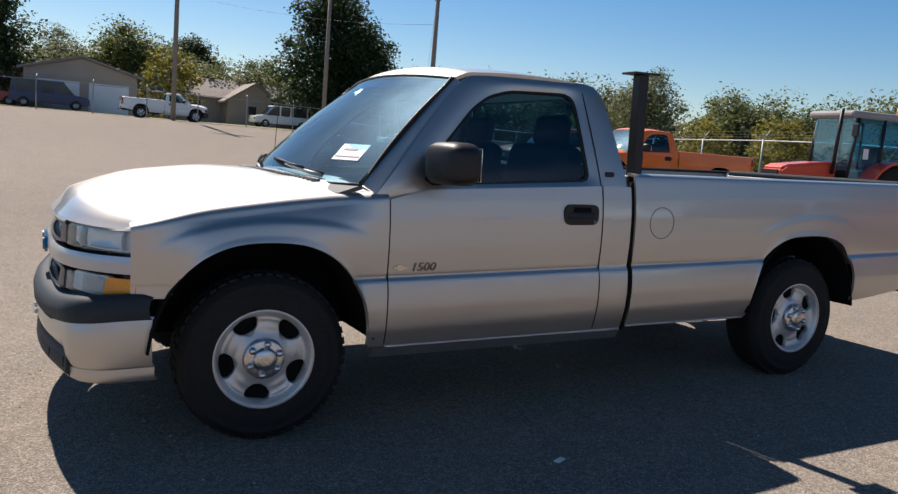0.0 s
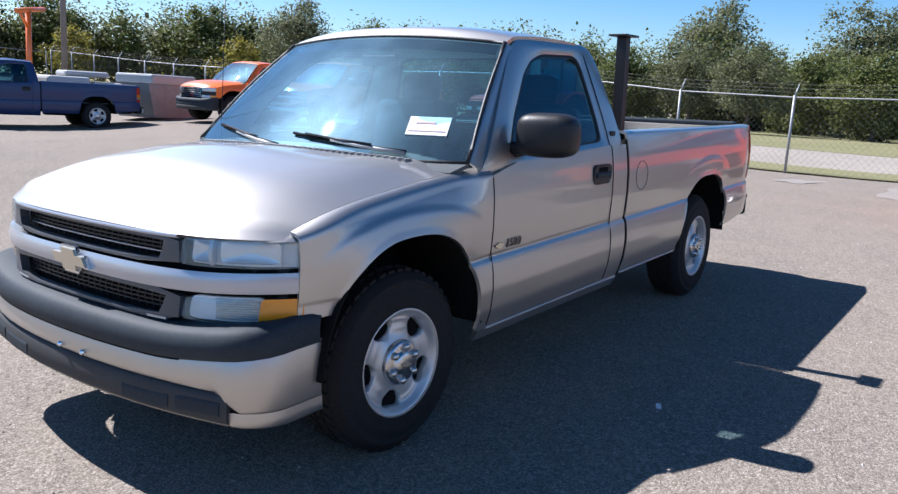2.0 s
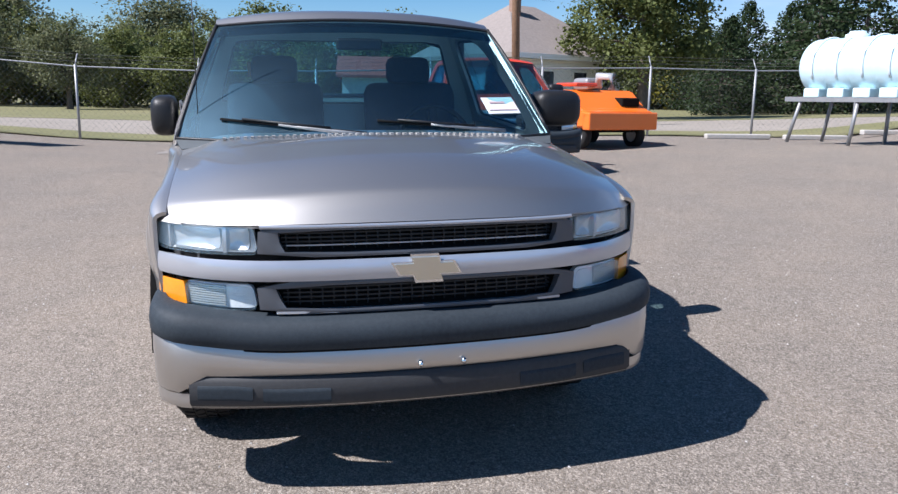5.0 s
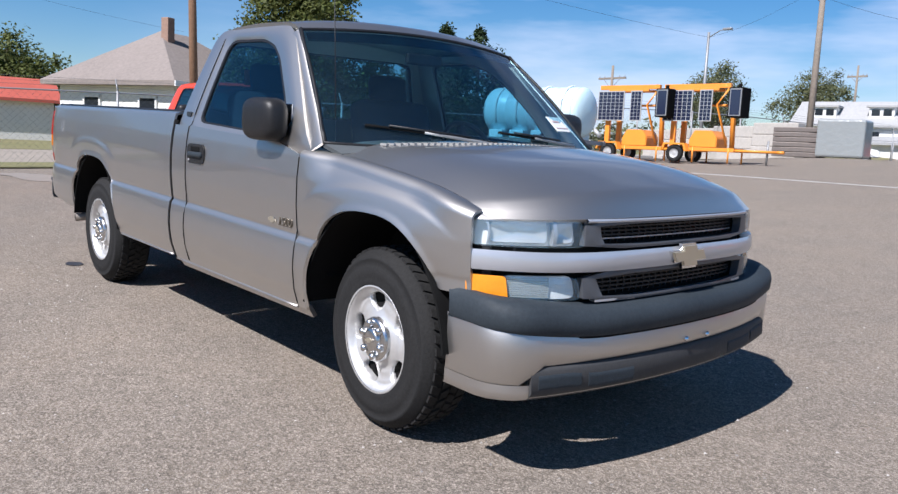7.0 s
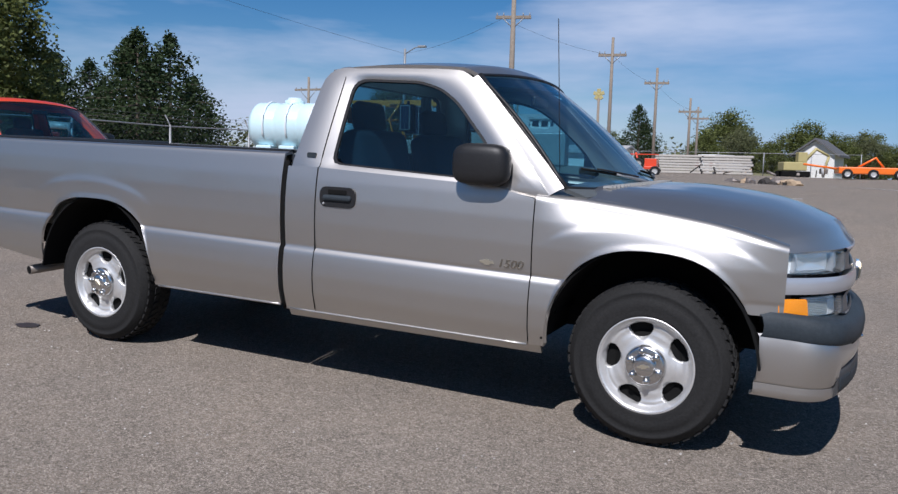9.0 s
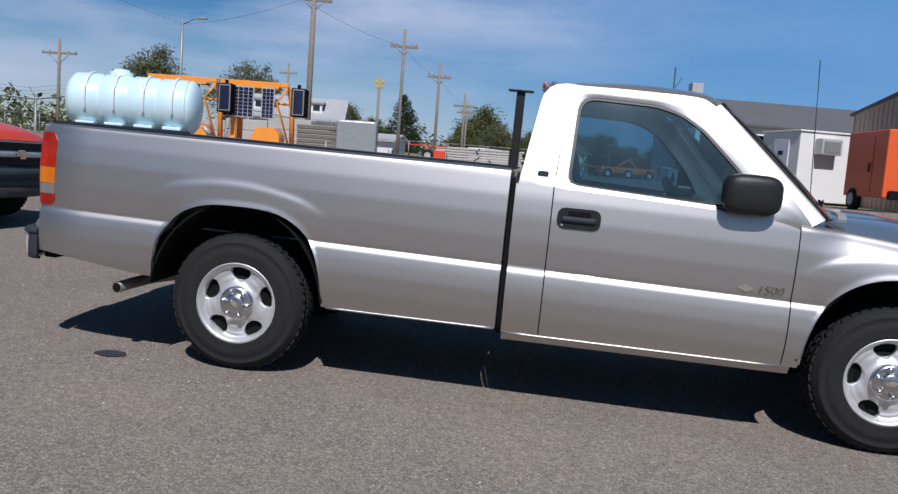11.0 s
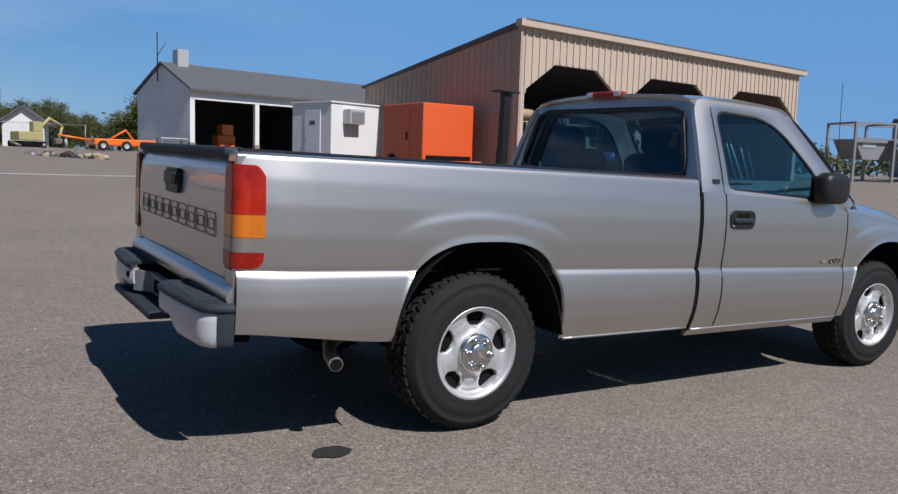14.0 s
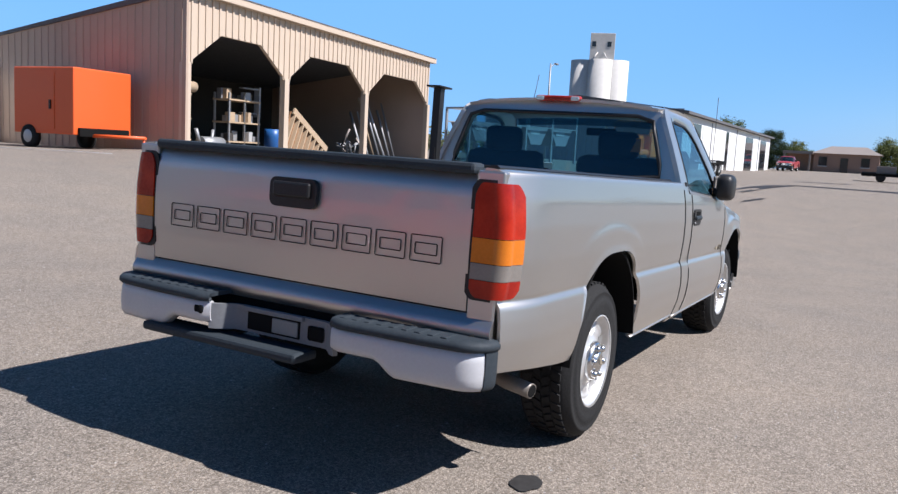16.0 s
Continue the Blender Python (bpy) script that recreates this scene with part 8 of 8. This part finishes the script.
def arrow_trailer(m):
    """Solar-powered message board trailer with its mast folded along the top."""
    t = thing("message_board_trailer", "orange solar message board trailer with folded mast", "trailer", m, "message board trailers")
    part("frame", boxes((-1.5, 1.3, -0.62, -0.5, 0.45, 0.58), (-1.5, 1.3, 0.5, 0.62, 0.45, 0.58), (-1.5, -1.38, -0.5, 0.5, 0.45, 0.58), (1.18, 1.3, -0.5, 0.5, 0.45, 0.58), bevel=0.01), M["plant_orange"], t)
    bm = bmesh.new()
    prism(bm, [(-0.75, 0.58), (0.35, 0.58), (0.35, 0.85), (0.15, 1.22), (-0.55, 1.22), (-0.75, 0.95)], "y", -0.5, 0.5)
    bmesh.ops.bevel(bm, geom=bm.edges[:], offset=0.03, segments=2, affect="EDGES")
    part("battery_box", bm, M["plant_orange"], t)
    for y in (-0.78, 0.78):
        disc_wheel(t, 0.75, y, 0.33, 0.33, 0.2)
        bm = bmesh.new()
        prism(bm, [(0.22, 0.42), (0.32, 0.72), (1.18, 0.72), (1.28, 0.42), (1.2, 0.42), (1.12, 0.66), (0.38, 0.66), (0.30, 0.42)], "y", y - 0.14, y + 0.14)
        part("mudguard", bm, M["plant_orange"], t)
        for x in (-1.3, 0.1, 1.25):
            part("jack", bars(([(x, y * 0.8, 0.6), (x, y * 0.8, 0.02)], 0.035), seg=6), M["plant_orange"], t)
    part("tongue", bars(([(-1.45, -0.5, 0.5), (-2.9, 0, 0.5)], 0.05), ([(-1.45, 0.5, 0.5), (-2.9, 0, 0.5)], 0.05), ([(-2.8, 0, 0.5), (-3.1, 0, 0.5)], 0.06), seg=7), M["plant_orange"], t)
    part("tongue_jack", bars(([(-2.5, 0, 0.9), (-2.5, 0, 0.02)], 0.04), seg=7), M["steel"], t)
    for y in (-0.5, 0.36):
        part("rear_post", boxes((0.95, 1.15, y, y + 0.14, 0.55, 1.6), bevel=0.01), M["plant_orange"], t)
    part("mast", bars(([(-1.15, 0, 0.6), (-1.1, 0, 2.0), (-0.98, 0, 2.75), (-0.75, 0, 2.95)], 0.10), seg=8), M["plant_orange"], t)
    part("boom", boxes((-0.95, 1.75, -0.08, 0.08, 2.83, 3.0), (-0.6, 1.2, -0.3, -0.22, 2.72, 2.82), (-0.6, 1.2, 0.22, 0.3, 2.72, 2.82), bevel=0.01), M["plant_orange"], t)
    part("strut", bars(([(-1.05, 0.25, 0.65), (-0.55, 0.25, 2.2), (-0.9, 0.1, 2.8)], 0.045), ([(-0.1, 0.3, 2.75), (-0.1, 0.3, 2.0)], 0.03), ([(-0.95, -0.2, 2.2), (0.2, -0.2, 2.2)], 0.05), seg=6), M["plant_orange"], t)
    for x0, x1, y in ((0.25, 1.45, 0.62), (-0.55, -0.05, 0.66)):
        p = part("solar_panel", boxes((x0, x1, y, y + 0.04, 1.55, 2.72), bevel=0.004), M["bumper_white"], t)
        nx_ = 6 if x1 - x0 > 1 else 3
        for i in range(nx_):
            for j in range(8):
                a = lerp(x0 + 0.03, x1 - 0.03, (i + 0.06) / nx_), lerp(x0 + 0.03, x1 - 0.03, (i + 0.94) / nx_)
                b = lerp(1.58, 2.69, (j + 0.05) / 8), lerp(1.58, 2.69, (j + 0.95) / 8)
                part("cell", boxes((a[0], a[1], y + 0.038, y + 0.046, b[0], b[1])), M["solar"], p)
    b = part("message_board", boxes((-1.75, -1.22, 0.1, 0.85, 1.7, 2.78), bevel=0.03), M["void"], t)
    part("board_frame", boxes((-1.72, -1.28, 0.85, 0.87, 1.75, 2.73), bevel=0.005), M["steel"], b)
    part("board_face", boxes((-1.68, -1.32, 0.868, 0.878, 1.79, 2.69)), M["solar"], b)
    part("beacon", bars(([(-1.4, 0.3, 2.78), (-1.4, 0.3, 2.95)], 0.07), seg=8), M["void"], b)
    return t


arrow_trailer(upright(8.65, -18.4, 6) @ Matrix.Scale(0.77, 4))
arrow_trailer(upright(10.7, -17.9, 6) @ Matrix.Scale(0.77, 4))

# timber baffle, wrapped stack, block rows behind the trailers
for i in range(4):
    solid("barrier_block", boxes((-0.95, 0.95, -0.3, 0.3, -0.2, 0.45), (-0.95, 0.95, -0.25, 0.25, 0.46, 0.9), (-0.95, 0.95, -0.22, 0.22, 0.91, 1.35), bevel=0.03), M["concrete"], "stacked grey concrete barrier blocks", "barrier",
          upright(10.4 + i * 2.0, -26.4 - i * 0.5, -8), "barrier row")
for j in range(6):
    solid("timber_board", boxes((-0.8 + 0.03 * (j % 3), 0.8, -0.35, 0.35, 0, 0.16), bevel=0.02), M["rust"], "weathered brown board in a stack", "timber", upright(8.7, -24.6, 5 + (j * 37) % 5, j * 0.17), "board stack")
solid("wrapped_pallet", boxes((-0.75, 0.75, -0.5, 0.5, 0, 1.25), bevel=0.07), M["plastic_sheet"], "pallet wrapped in grey plastic sheet", "pallet", upright(7.25, -24.7, 8))


def lump(rx, ry, rz, seed):
    """An uneven broken lump resting on its flat side."""
    bm = bmesh.new()
    bmesh.ops.create_icosphere(bm, subdivisions=2, radius=1.0)
    for v in bm.verts:
        k = 1 + 0.55 * noise.noise(v.co * 1.9 + Vector((seed * 3.7, 0, 0)))
        v.co = Vector((v.co.x * rx * k, v.co.y * ry * k, max(0.0, v.co.z * rz * k + rz * 0.55)))
    return bm


rnd = random.Random(77)
for i in range(24):
    solid("scrap_pile", bars(([(0, 0, 0.05), (rnd.uniform(-0.8, 0.8), rnd.uniform(-0.5, 0.5), rnd.uniform(0.05, 0.9))], rnd.uniform(0.03, 0.09)), seg=6), M[rnd.choice(("rust", "steel", "timber_pale", "shade_and_dirt", "bumper_white"))],
          "odd length of scrap metal and timber", "scrap", upright(lerp(-4, 10, rnd.random()), -47 + rnd.uniform(-3.5, 3.5), rnd.uniform(0, 360)), "scrap yard")
for i in range(2):
    for j in range(7):
        solid("concrete_slab", boxes((-1.42, 1.42, -0.5, 0.5, 0, 0.13), bevel=0.02), M["concrete"], "pale precast concrete beam in a stack", "concrete beam", upright(2.9 + i * 2.95 + (j % 3) * 0.07, -46.2, 2 + j % 2, j * 0.165), "beam stack")
for i in range(16):
    solid("rubble", lump(0.36, 0.2, rnd.uniform(0.1, 0.22), i), M[rnd.choice(("timber_pale", "rust", "shade_and_dirt"))], "lump of broken brown rubble on the lot", "rubble",
          upright(rnd.uniform(-1.4, 1.2), -28.9 + rnd.uniform(-0.6, 0.5), rnd.uniform(0, 180)), "rubble heap")
mw = thing("utility_trailer", "small red utility trailer with a spare wheel", "trailer", upright(6.3, -36.9, 5))
part("deck", boxes((-1.0, 1.0, -0.5, 0.5, 0.35, 0.5), (-0.9, -0.3, -0.4, 0.4, 0.5, 0.9), bevel=0.02), M["red"], mw)
part("rail", bars(([(-1, 0.5, 0.5), (-1, 0.5, 1.1), (1, 0.5, 1.1), (1, 0.5, 0.5)], 0.03), ([(0, 0, 0.5), (0.2, 0, 1.2)], 0.05), seg=6), M["red"], mw)
for x in (-0.85, 0.85):
    disc_wheel(mw, x, 0.55, 0.26, 0.26, 0.16)
sp_ = disc_wheel(mw, 0.0, 0.56, 0.62, 0.3, 0.16)
ex = thing("excavator", "yellow excavator with folded boom", "excavator", upright(-0.6, -48.5, 200) @ Matrix.Scale(0.6, 4))
part("tracks", boxes((-1.4, 1.4, -1.1, -0.6, 0, 0.6), (-1.4, 1.4, 0.6, 1.1, 0, 0.6), bevel=0.12), M["void"], ex)
part("body", boxes((-1.2, 1.1, -0.95, 0.95, 0.65, 1.5), bevel=0.08), M["yellow"], ex)
part("cab", boxes((0.2, 1.1, -0.9, 0.0, 1.5, 2.5), bevel=0.06), M["yellow"], ex)
part("boom", bars(([(0.9, 0.3, 1.3), (2.3, 0.3, 2.9), (3.6, 0.3, 2.2)], [0.2, 0.18, 0.14]), ([(3.6, 0.3, 2.2), (3.2, 0.3, 0.8)], 0.13), seg=6), M["yellow"], ex)
part("bucket", boxes((2.8, 3.5, 0.0, 0.6, 0.4, 0.95), bevel=0.08), M["rust"], ex)
# low scrap line and equipment in front of the garage
hm = thing("flail_mower", "orange mower deck parked by the garage", "mower", upright(-4.5, -41.5, 10))
part("deck", boxes((-1.6, 1.6, -0.6, 0.6, 0.25, 0.6), bevel=0.05), M["orange"], hm)
part("drawbar", bars(([(1.6, 0, 0.5), (3.2, 0, 0.7)], 0.06), seg=6), M["orange"], hm)
part("hitch_frame", bars(([(-0.6, 0, 0.6), (-0.2, 0, 1.1), (0.6, 0, 0.6)], 0.06), seg=6), M["orange"], hm)
for x in (-1.2, 0, 1.2):
    disc_wheel(hm, x, 0.65, 0.25, 0.25, 0.14)
tb = thing("work_table", "pale steel work table by the garage post", "table", upright(-7.2, -42.0, 12))
part("top", boxes((-0.8, 0.8, -0.35, 0.35, 0.7, 0.78), bevel=0.01), M["bumper_white"], tb)
for x in (-0.7, 0.7):
    for y in (-0.28, 0.28):
        part("leg", boxes((x - 0.03, x + 0.03, y - 0.03, y + 0.03, 0, 0.7)), M["steel"], tb)

# ---- red farm tractor by the fence: nose towards -x ----
tc = thing("farm_tractor", "red farm tractor with glazed cab and orange beacon", "tractor", upright(13.9, 7.25, -12) @ Matrix.Scale(0.9, 4))
for y in (-0.85, 0.85):
    disc_wheel(tc, 0.0, y, 0.74, 0.74, 0.42, "steel", lugs=20)
    bm = bmesh.new()
    arc = [(0.86 * math.cos(a), 0.74 + 0.86 * math.sin(a)) for a in [lerp(0.35, 2.7, i / 12) for i in range(13)]]
    prism(bm, arc + [(0.80 * (p[0] / 0.86), 0.74 + 0.80 * ((p[1] - 0.74) / 0.86)) for p in arc[::-1]], "y", y - 0.28, y + 0.25)
    part("rear_mudguard", bm, M["red"], tc)
for y in (-0.8, 0.8):
    disc_wheel(tc, -2.25, y, 0.42, 0.42, 0.28, "bumper_white", rz=14, lugs=14)
bm = bmesh.new()
prism(bm, [(-2.75, 0.9), (-1.15, 0.85), (-1.15, 1.48), (-1.6, 1.46), (-2.6, 1.33), (-2.75, 1.22)], "y", -0.36, 0.36)
bmesh.ops.bevel(bm, geom=bm.edges[:], offset=0.06, segments=3, affect="EDGES")
part("bonnet", bm, M["red"], tc)
part("grille", boxes((-2.79, -2.74, -0.3, 0.3, 0.92, 1.2), bevel=0.01), M["black"], tc)
for y in (-0.2, 0.2):
    part("headlamp", boxes((-2.81, -2.78, y - 0.09, y + 0.09, 0.96, 1.05), bevel=0.01), M["lens"], tc)
part("engine_block", boxes((-2.7, -0.2, -0.27, 0.27, 0.5, 0.92), (-0.3, 0.3, -0.8, 0.8, 0.6, 0.88), (-2.35, -2.15, -0.8, 0.8, 0.36, 0.5)), M["void"], tc)
part("front_weight", boxes((-3.0, -2.72, -0.35, 0.35, 0.5, 0.85), bevel=0.03), M["void"], tc)
part("cab_floor", boxes((-1.15, 0.35, -0.62, 0.62, 0.85, 1.05), bevel=0.03), M["black"], tc)
part("cab_roof", boxes((-1.25, 0.5, -0.75, 0.75, 2.55, 2.72), bevel=0.06), M["bed"], tc)
for x, xt in ((-1.15, -1.0), (-0.25, -0.25), (0.4, 0.35)):
    for y in (-0.68, 0.68):
        part("cab_post", bars(([(x, y, 1.0), (xt, y, 2.58)], 0.04), seg=6), M["black"], tc)
for y in (-0.66, 0.66):
    g_ = part("cab_glass", boxes((-1.08, 0.36, y - 0.005, y + 0.005, 1.05, 2.55)), M["glass_light"], tc)
    g_.visible_shadow = False
for x in (-1.08, 0.37):
    g_ = part("cab_glass", boxes((x - 0.005, x + 0.005, -0.64, 0.64, 1.3, 2.55)), M["glass_light"], tc)
    g_.visible_shadow = False
part("seat", boxes((-0.35, 0.1, -0.25, 0.25, 1.1, 1.35), (0.0, 0.15, -0.25, 0.25, 1.35, 1.95), bevel=0.05), M["seat"], tc)
part("steering_wheel", tube(bmesh.new(), [(0.2 * math.cos(2 * math.pi * k / 20), 0.2 * math.sin(2 * math.pi * k / 20), 0) for k in range(20)], 0.015, 6, closed=True), M["black"], tc, at=pose(-0.75, 0, 1.62, 0, -35, 0))
part("paper_notice", boxes((-0.75, -0.6, -0.675, -0.67, 1.6, 1.85)), M["paper"], tc)
part("beacon", bars(([(0.3, -0.5, 2.72), (0.3, -0.5, 2.9)], [0.07, 0.06]), seg=10), M["amber"], tc, "amber warning beacon")
part("exhaust_pipe", bars(([(-1.35, -0.42, 1.2), (-1.35, -0.5, 2.75)], 0.045), seg=8), M["black"], tc)
part("mirror", boxes((-1.3, -1.24, -1.0, -0.82, 2.1, 2.4), bevel=0.02), M["black"], tc)

# ---- orange tow-behind spreader ----
om = thing("spreader_trailer", "orange tow-behind sprayer hopper on four wheels", "trailer", upright(12.35, -6.95, 14))
bm = bmesh.new()
prism(bm, [(-1.15, 0.45), (1.25, 0.45), (1.35, 0.8), (1.2, 1.1), (0.6, 1.28), (-0.45, 1.28), (-1.0, 0.86), (-1.25, 0.8)], "y", -0.95, 0.95)
bmesh.ops.bevel(bm, geom=bm.edges[:], offset=0.05, segments=2, affect="EDGES")
part("hopper", bm, M["orange"], om)
part("rear_step", boxes((-1.35, -1.1, -0.95, 0.95, 0.42, 0.8), bevel=0.03), M["orange"], om)
part("engine_bay", boxes((-0.95, -0.6, -0.75, -0.25, 0.92, 1.12), bevel=0.03), M["void"], om)
part("hose_reel", bars(([(-0.3, -0.45, 1.3), (-0.3, -0.45, 1.6), (0.2, -0.45, 1.62), (0.2, -0.45, 1.35)], 0.09), seg=8), M["bumper_white"], om)
part("pump", boxes((0.3, 0.9, -0.7, -0.2, 1.3, 1.58), bevel=0.08), M["steel"], om)
part("hatch", boxes((-0.5, 0.3, 0.1, 0.7, 1.36, 1.44), bevel=0.03), M["red"], om)
for x in (-0.8, 0.85):
    for y in (-0.75, 0.75):
        disc_wheel(om, x, y, 0.3, 0.3, 0.2, "bumper_white")
part("axle_frame", boxes((-1.1, 1.6, -0.6, 0.6, 0.36, 0.55)), M["void"], om)
for i in range(6):
    solid("kerb_block", boxes((-0.9, 0.9, -0.1, 0.1, 0, 0.14), bevel=0.03), M["concrete"], "low concrete parking kerb by the fence", "kerb", upright(fence_x(-12 - i * 2.2) - 1.0, -12 - i * 2.2, 83), "parking kerbs")


# ---- cars and vans in the distance ----
def small_car(name, label, mat, m, L=4.6, H=1.5, van=False):
    """Estate or van with glass band, wheels and lamps. Nose towards -x."""
    c = thing(name, label, "car" if not van else "van", m)
    h = L / 2
    low = [(-h, 0.35), (h, 0.35), (h, 0.8), (h - 0.1, 0.95), (-h + 1.1, 0.92), (-h + 0.05, 0.75)] if not van else [(-h, 0.35), (h, 0.35), (h, 1.0), (-h + 0.9, 1.0), (-h + 0.05, 0.85)]
    bm = bmesh.new()
    prism(bm, low, "y", -0.88, 0.88)
    bmesh.ops.bevel(bm, geom=bm.edges[:], offset=0.07, segments=2, affect="EDGES")
    part("body", bm, mat, c)
    z = 0.93 if not van else 0.98
    up = [(-h + 1.25, z), (h - 0.12, z), (h - 0.3, H), (-h + 2.0, H)] if not van else [(-h + 0.95, z), (h - 0.04, z), (h - 0.15, H), (-h + 1.6, H)]
    bm = bmesh.new()
    prism(bm, up, "y", -0.78, 0.78)
    part("glass_band", bm, M["dark_glass"], c)
    bm = bmesh.new()
    prism(bm, [(p[0], p[1]) for p in ((up[3][0] - 0.05, H - 0.02), (up[2][0] + 0.05, H - 0.02), (up[2][0] + 0.02, H + 0.06), (up[3][0] + 0.05, H + 0.06))], "y", -0.78, 0.78)
    part("roof", bm, mat, c)
    for x in (-h + 2.1, 0.25 * h, h - 0.35):
        for y in (-0.79, 0.79):
            part("pillar", boxes((x - 0.06, x + 0.06, y - 0.015, y + 0.015, z - 0.02, H)), mat, c)
    for x in (-h + 0.85, h - 0.85):
        for y in (-0.8, 0.8):
            disc_wheel(c, x, y, 0.33, 0.33, 0.2, "steel")
    for y in (-0.62, 0.62):
        part("headlamp", boxes((-h - 0.02, -h + 0.06, y - 0.16, y + 0.16, 0.6, 0.75), bevel=0.02), M["lens"], c)
        part("tail_lamp", boxes((h - 0.06, h + 0.02, y - 0.12, y + 0.12, 0.65, 0.9), bevel=0.02), M["tail_red"], c)
    return c


small_car("minivan", "dark blue minivan beside the far fence", M["navy"], upright(-1.6, 55.6, 180), 4.8, 1.75, True)
small_car("hatchback", "dark red car beside the far fence", M["maroon"], upright(-5.2, 57.2, 175), 4.2, 1.45)
small_car("estate_car", "white estate car on the grass by the bungalow", M["white"], upright(15.5, 61.0, 5), 4.8, 1.75, True)
small_car("parked_car", "white car far beyond the yard", M["white"], upright(4.5, -58, 60), 4.5, 1.45)
small_car("parked_van", "white van beyond the far yard fence", M["white"], upright(20, -55, 20), 4.8, 1.8, True)
# load on the dark blue pickup, and a crane arm behind it
BP = upright(6.6, 19.2, -13)
solid("bed_load", boxes((0.5, 1.6, -0.7, 0.7, 0, 0.42), (1.7, 2.5, -0.6, 0.6, 0, 0.3), (1.0, 2.2, -0.4, 0.5, 0.42, 0.58), bevel=0.08), M["bumper_white"], "white sacks piled in the truck bed", "load", BP @ pose(0, 0, 0.99))
cr = thing("crane_post", "orange lifting davit on a tall post", "crane", upright(13.2, 32.0, 30))
part("post", bars(([(0, 0, -0.3), (0.1, 0, 3.6)], 0.12), seg=8), M["orange"], cr)
part("jib", bars(([(-0.7, 0, 3.5), (1.2, 0, 3.75)], 0.1), ([(0, 0, 2.9), (-0.5, 0, 3.5)], 0.06), seg=8), M["orange"], cr)
dp = thing("skip", "grey steel waste skip by the fence", "skip", upright(11.0, 19.6, 15))
bm = bmesh.new()
prism(bm, [(-0.9, 0.05), (0.9, 0.05), (1.15, 1.05), (-1.15, 1.05)], "y", -0.7, 0.7)
part("tub", bm, M["bed"], dp)
part("lid", boxes((-1.0, 1.0, -0.72, 0.72, 1.05, 1.35), bevel=0.06), M["bumper_white"], dp)

# ---- marks on the asphalt ----
rnd = random.Random(5)
blob(2.40, 0.875, 0.085, 0.06, M["stain"], "oil_stain", "small dark oil stain behind the truck", "stain", rough=0.1)
for x, y, rx, ry in ((12.5, -1.2, 1.6, 0.5), (13.5, 1.0, 1.2, 0.4), (11.3, 2.2, 0.7, 0.25)):
    blob(x, y, rx, ry, M["patch"], "worn_patch", "pale worn patch in the asphalt", "patch", rough=0.3)
sheet("parking_line", quad((8.5, -15.3), (-2.0, -13.6), (-2.0, -13.72), (8.5, -15.42)), 30, 1, M["line"], "faint worn white line on the asphalt", "line", 0.006)
sheet("parking_line", quad((-2.5, -30.0), (-7.5, -14.2), (-7.62, -14.25), (-2.62, -30.05)), 30, 1, M["line"], "faint worn white line on the asphalt", "line", 0.006)
M["puddle"] = material("puddle_water", (0.04, 0.032, 0.026), 0.6, 0.0, 0.0, blotch=0.4, blotch_scale=2, spec=0.15)
for x, y, rx, ry, rz in ((-28.8, -2.1, 6.2, 0.36, -0.1), (-34.6, 1.6, 3.6, 1.25, 1.62), (-47.5, -0.7, 1.5, 0.9, 1.57), (-21.5, -1.6, 1.0, 0.10, -0.2)):
    blob(x, y, rx, ry, M["puddle"], "puddle", "shallow puddle in a low seam of the lot", "puddle", rough=0.35, rz=rz)
bm = bmesh.new()
for i in range(2600):
    a, r = rnd.uniform(0, 6.283), rnd.uniform(1.5, 8.5) ** 1.0
    x, y = r * math.cos(a) * 1.2, r * math.sin(a)
    s = rnd.uniform(0.003, 0.008)
    z = gz(x, y)
    vs = [bm.verts.new((x + s * dx, y + s * dy, z + s * dz)) for dx, dy, dz in ((-1, -0.6, 0), (1, -0.5, 0), (0.1, 1, 0), (0, 0, 0.9))]
    for q in ((0, 1, 3), (1, 2, 3), (2, 0, 3)):
        bm.faces.new([vs[k] for k in q])
M["grit"] = material("grit", (0.34, 0.32, 0.30), 0.8, island=0.5)
solid("loose_grit", bm, M["grit"], "scattered loose grit on the asphalt", "grit", kind="stuff")
solid("litter", boxes((-0.03, 0.03, -0.012, 0.012, 0, 0.006)), M["paper"], "scrap of white paper on the asphalt", "litter", upright(-0.55, -1.55, 25, 0.002))
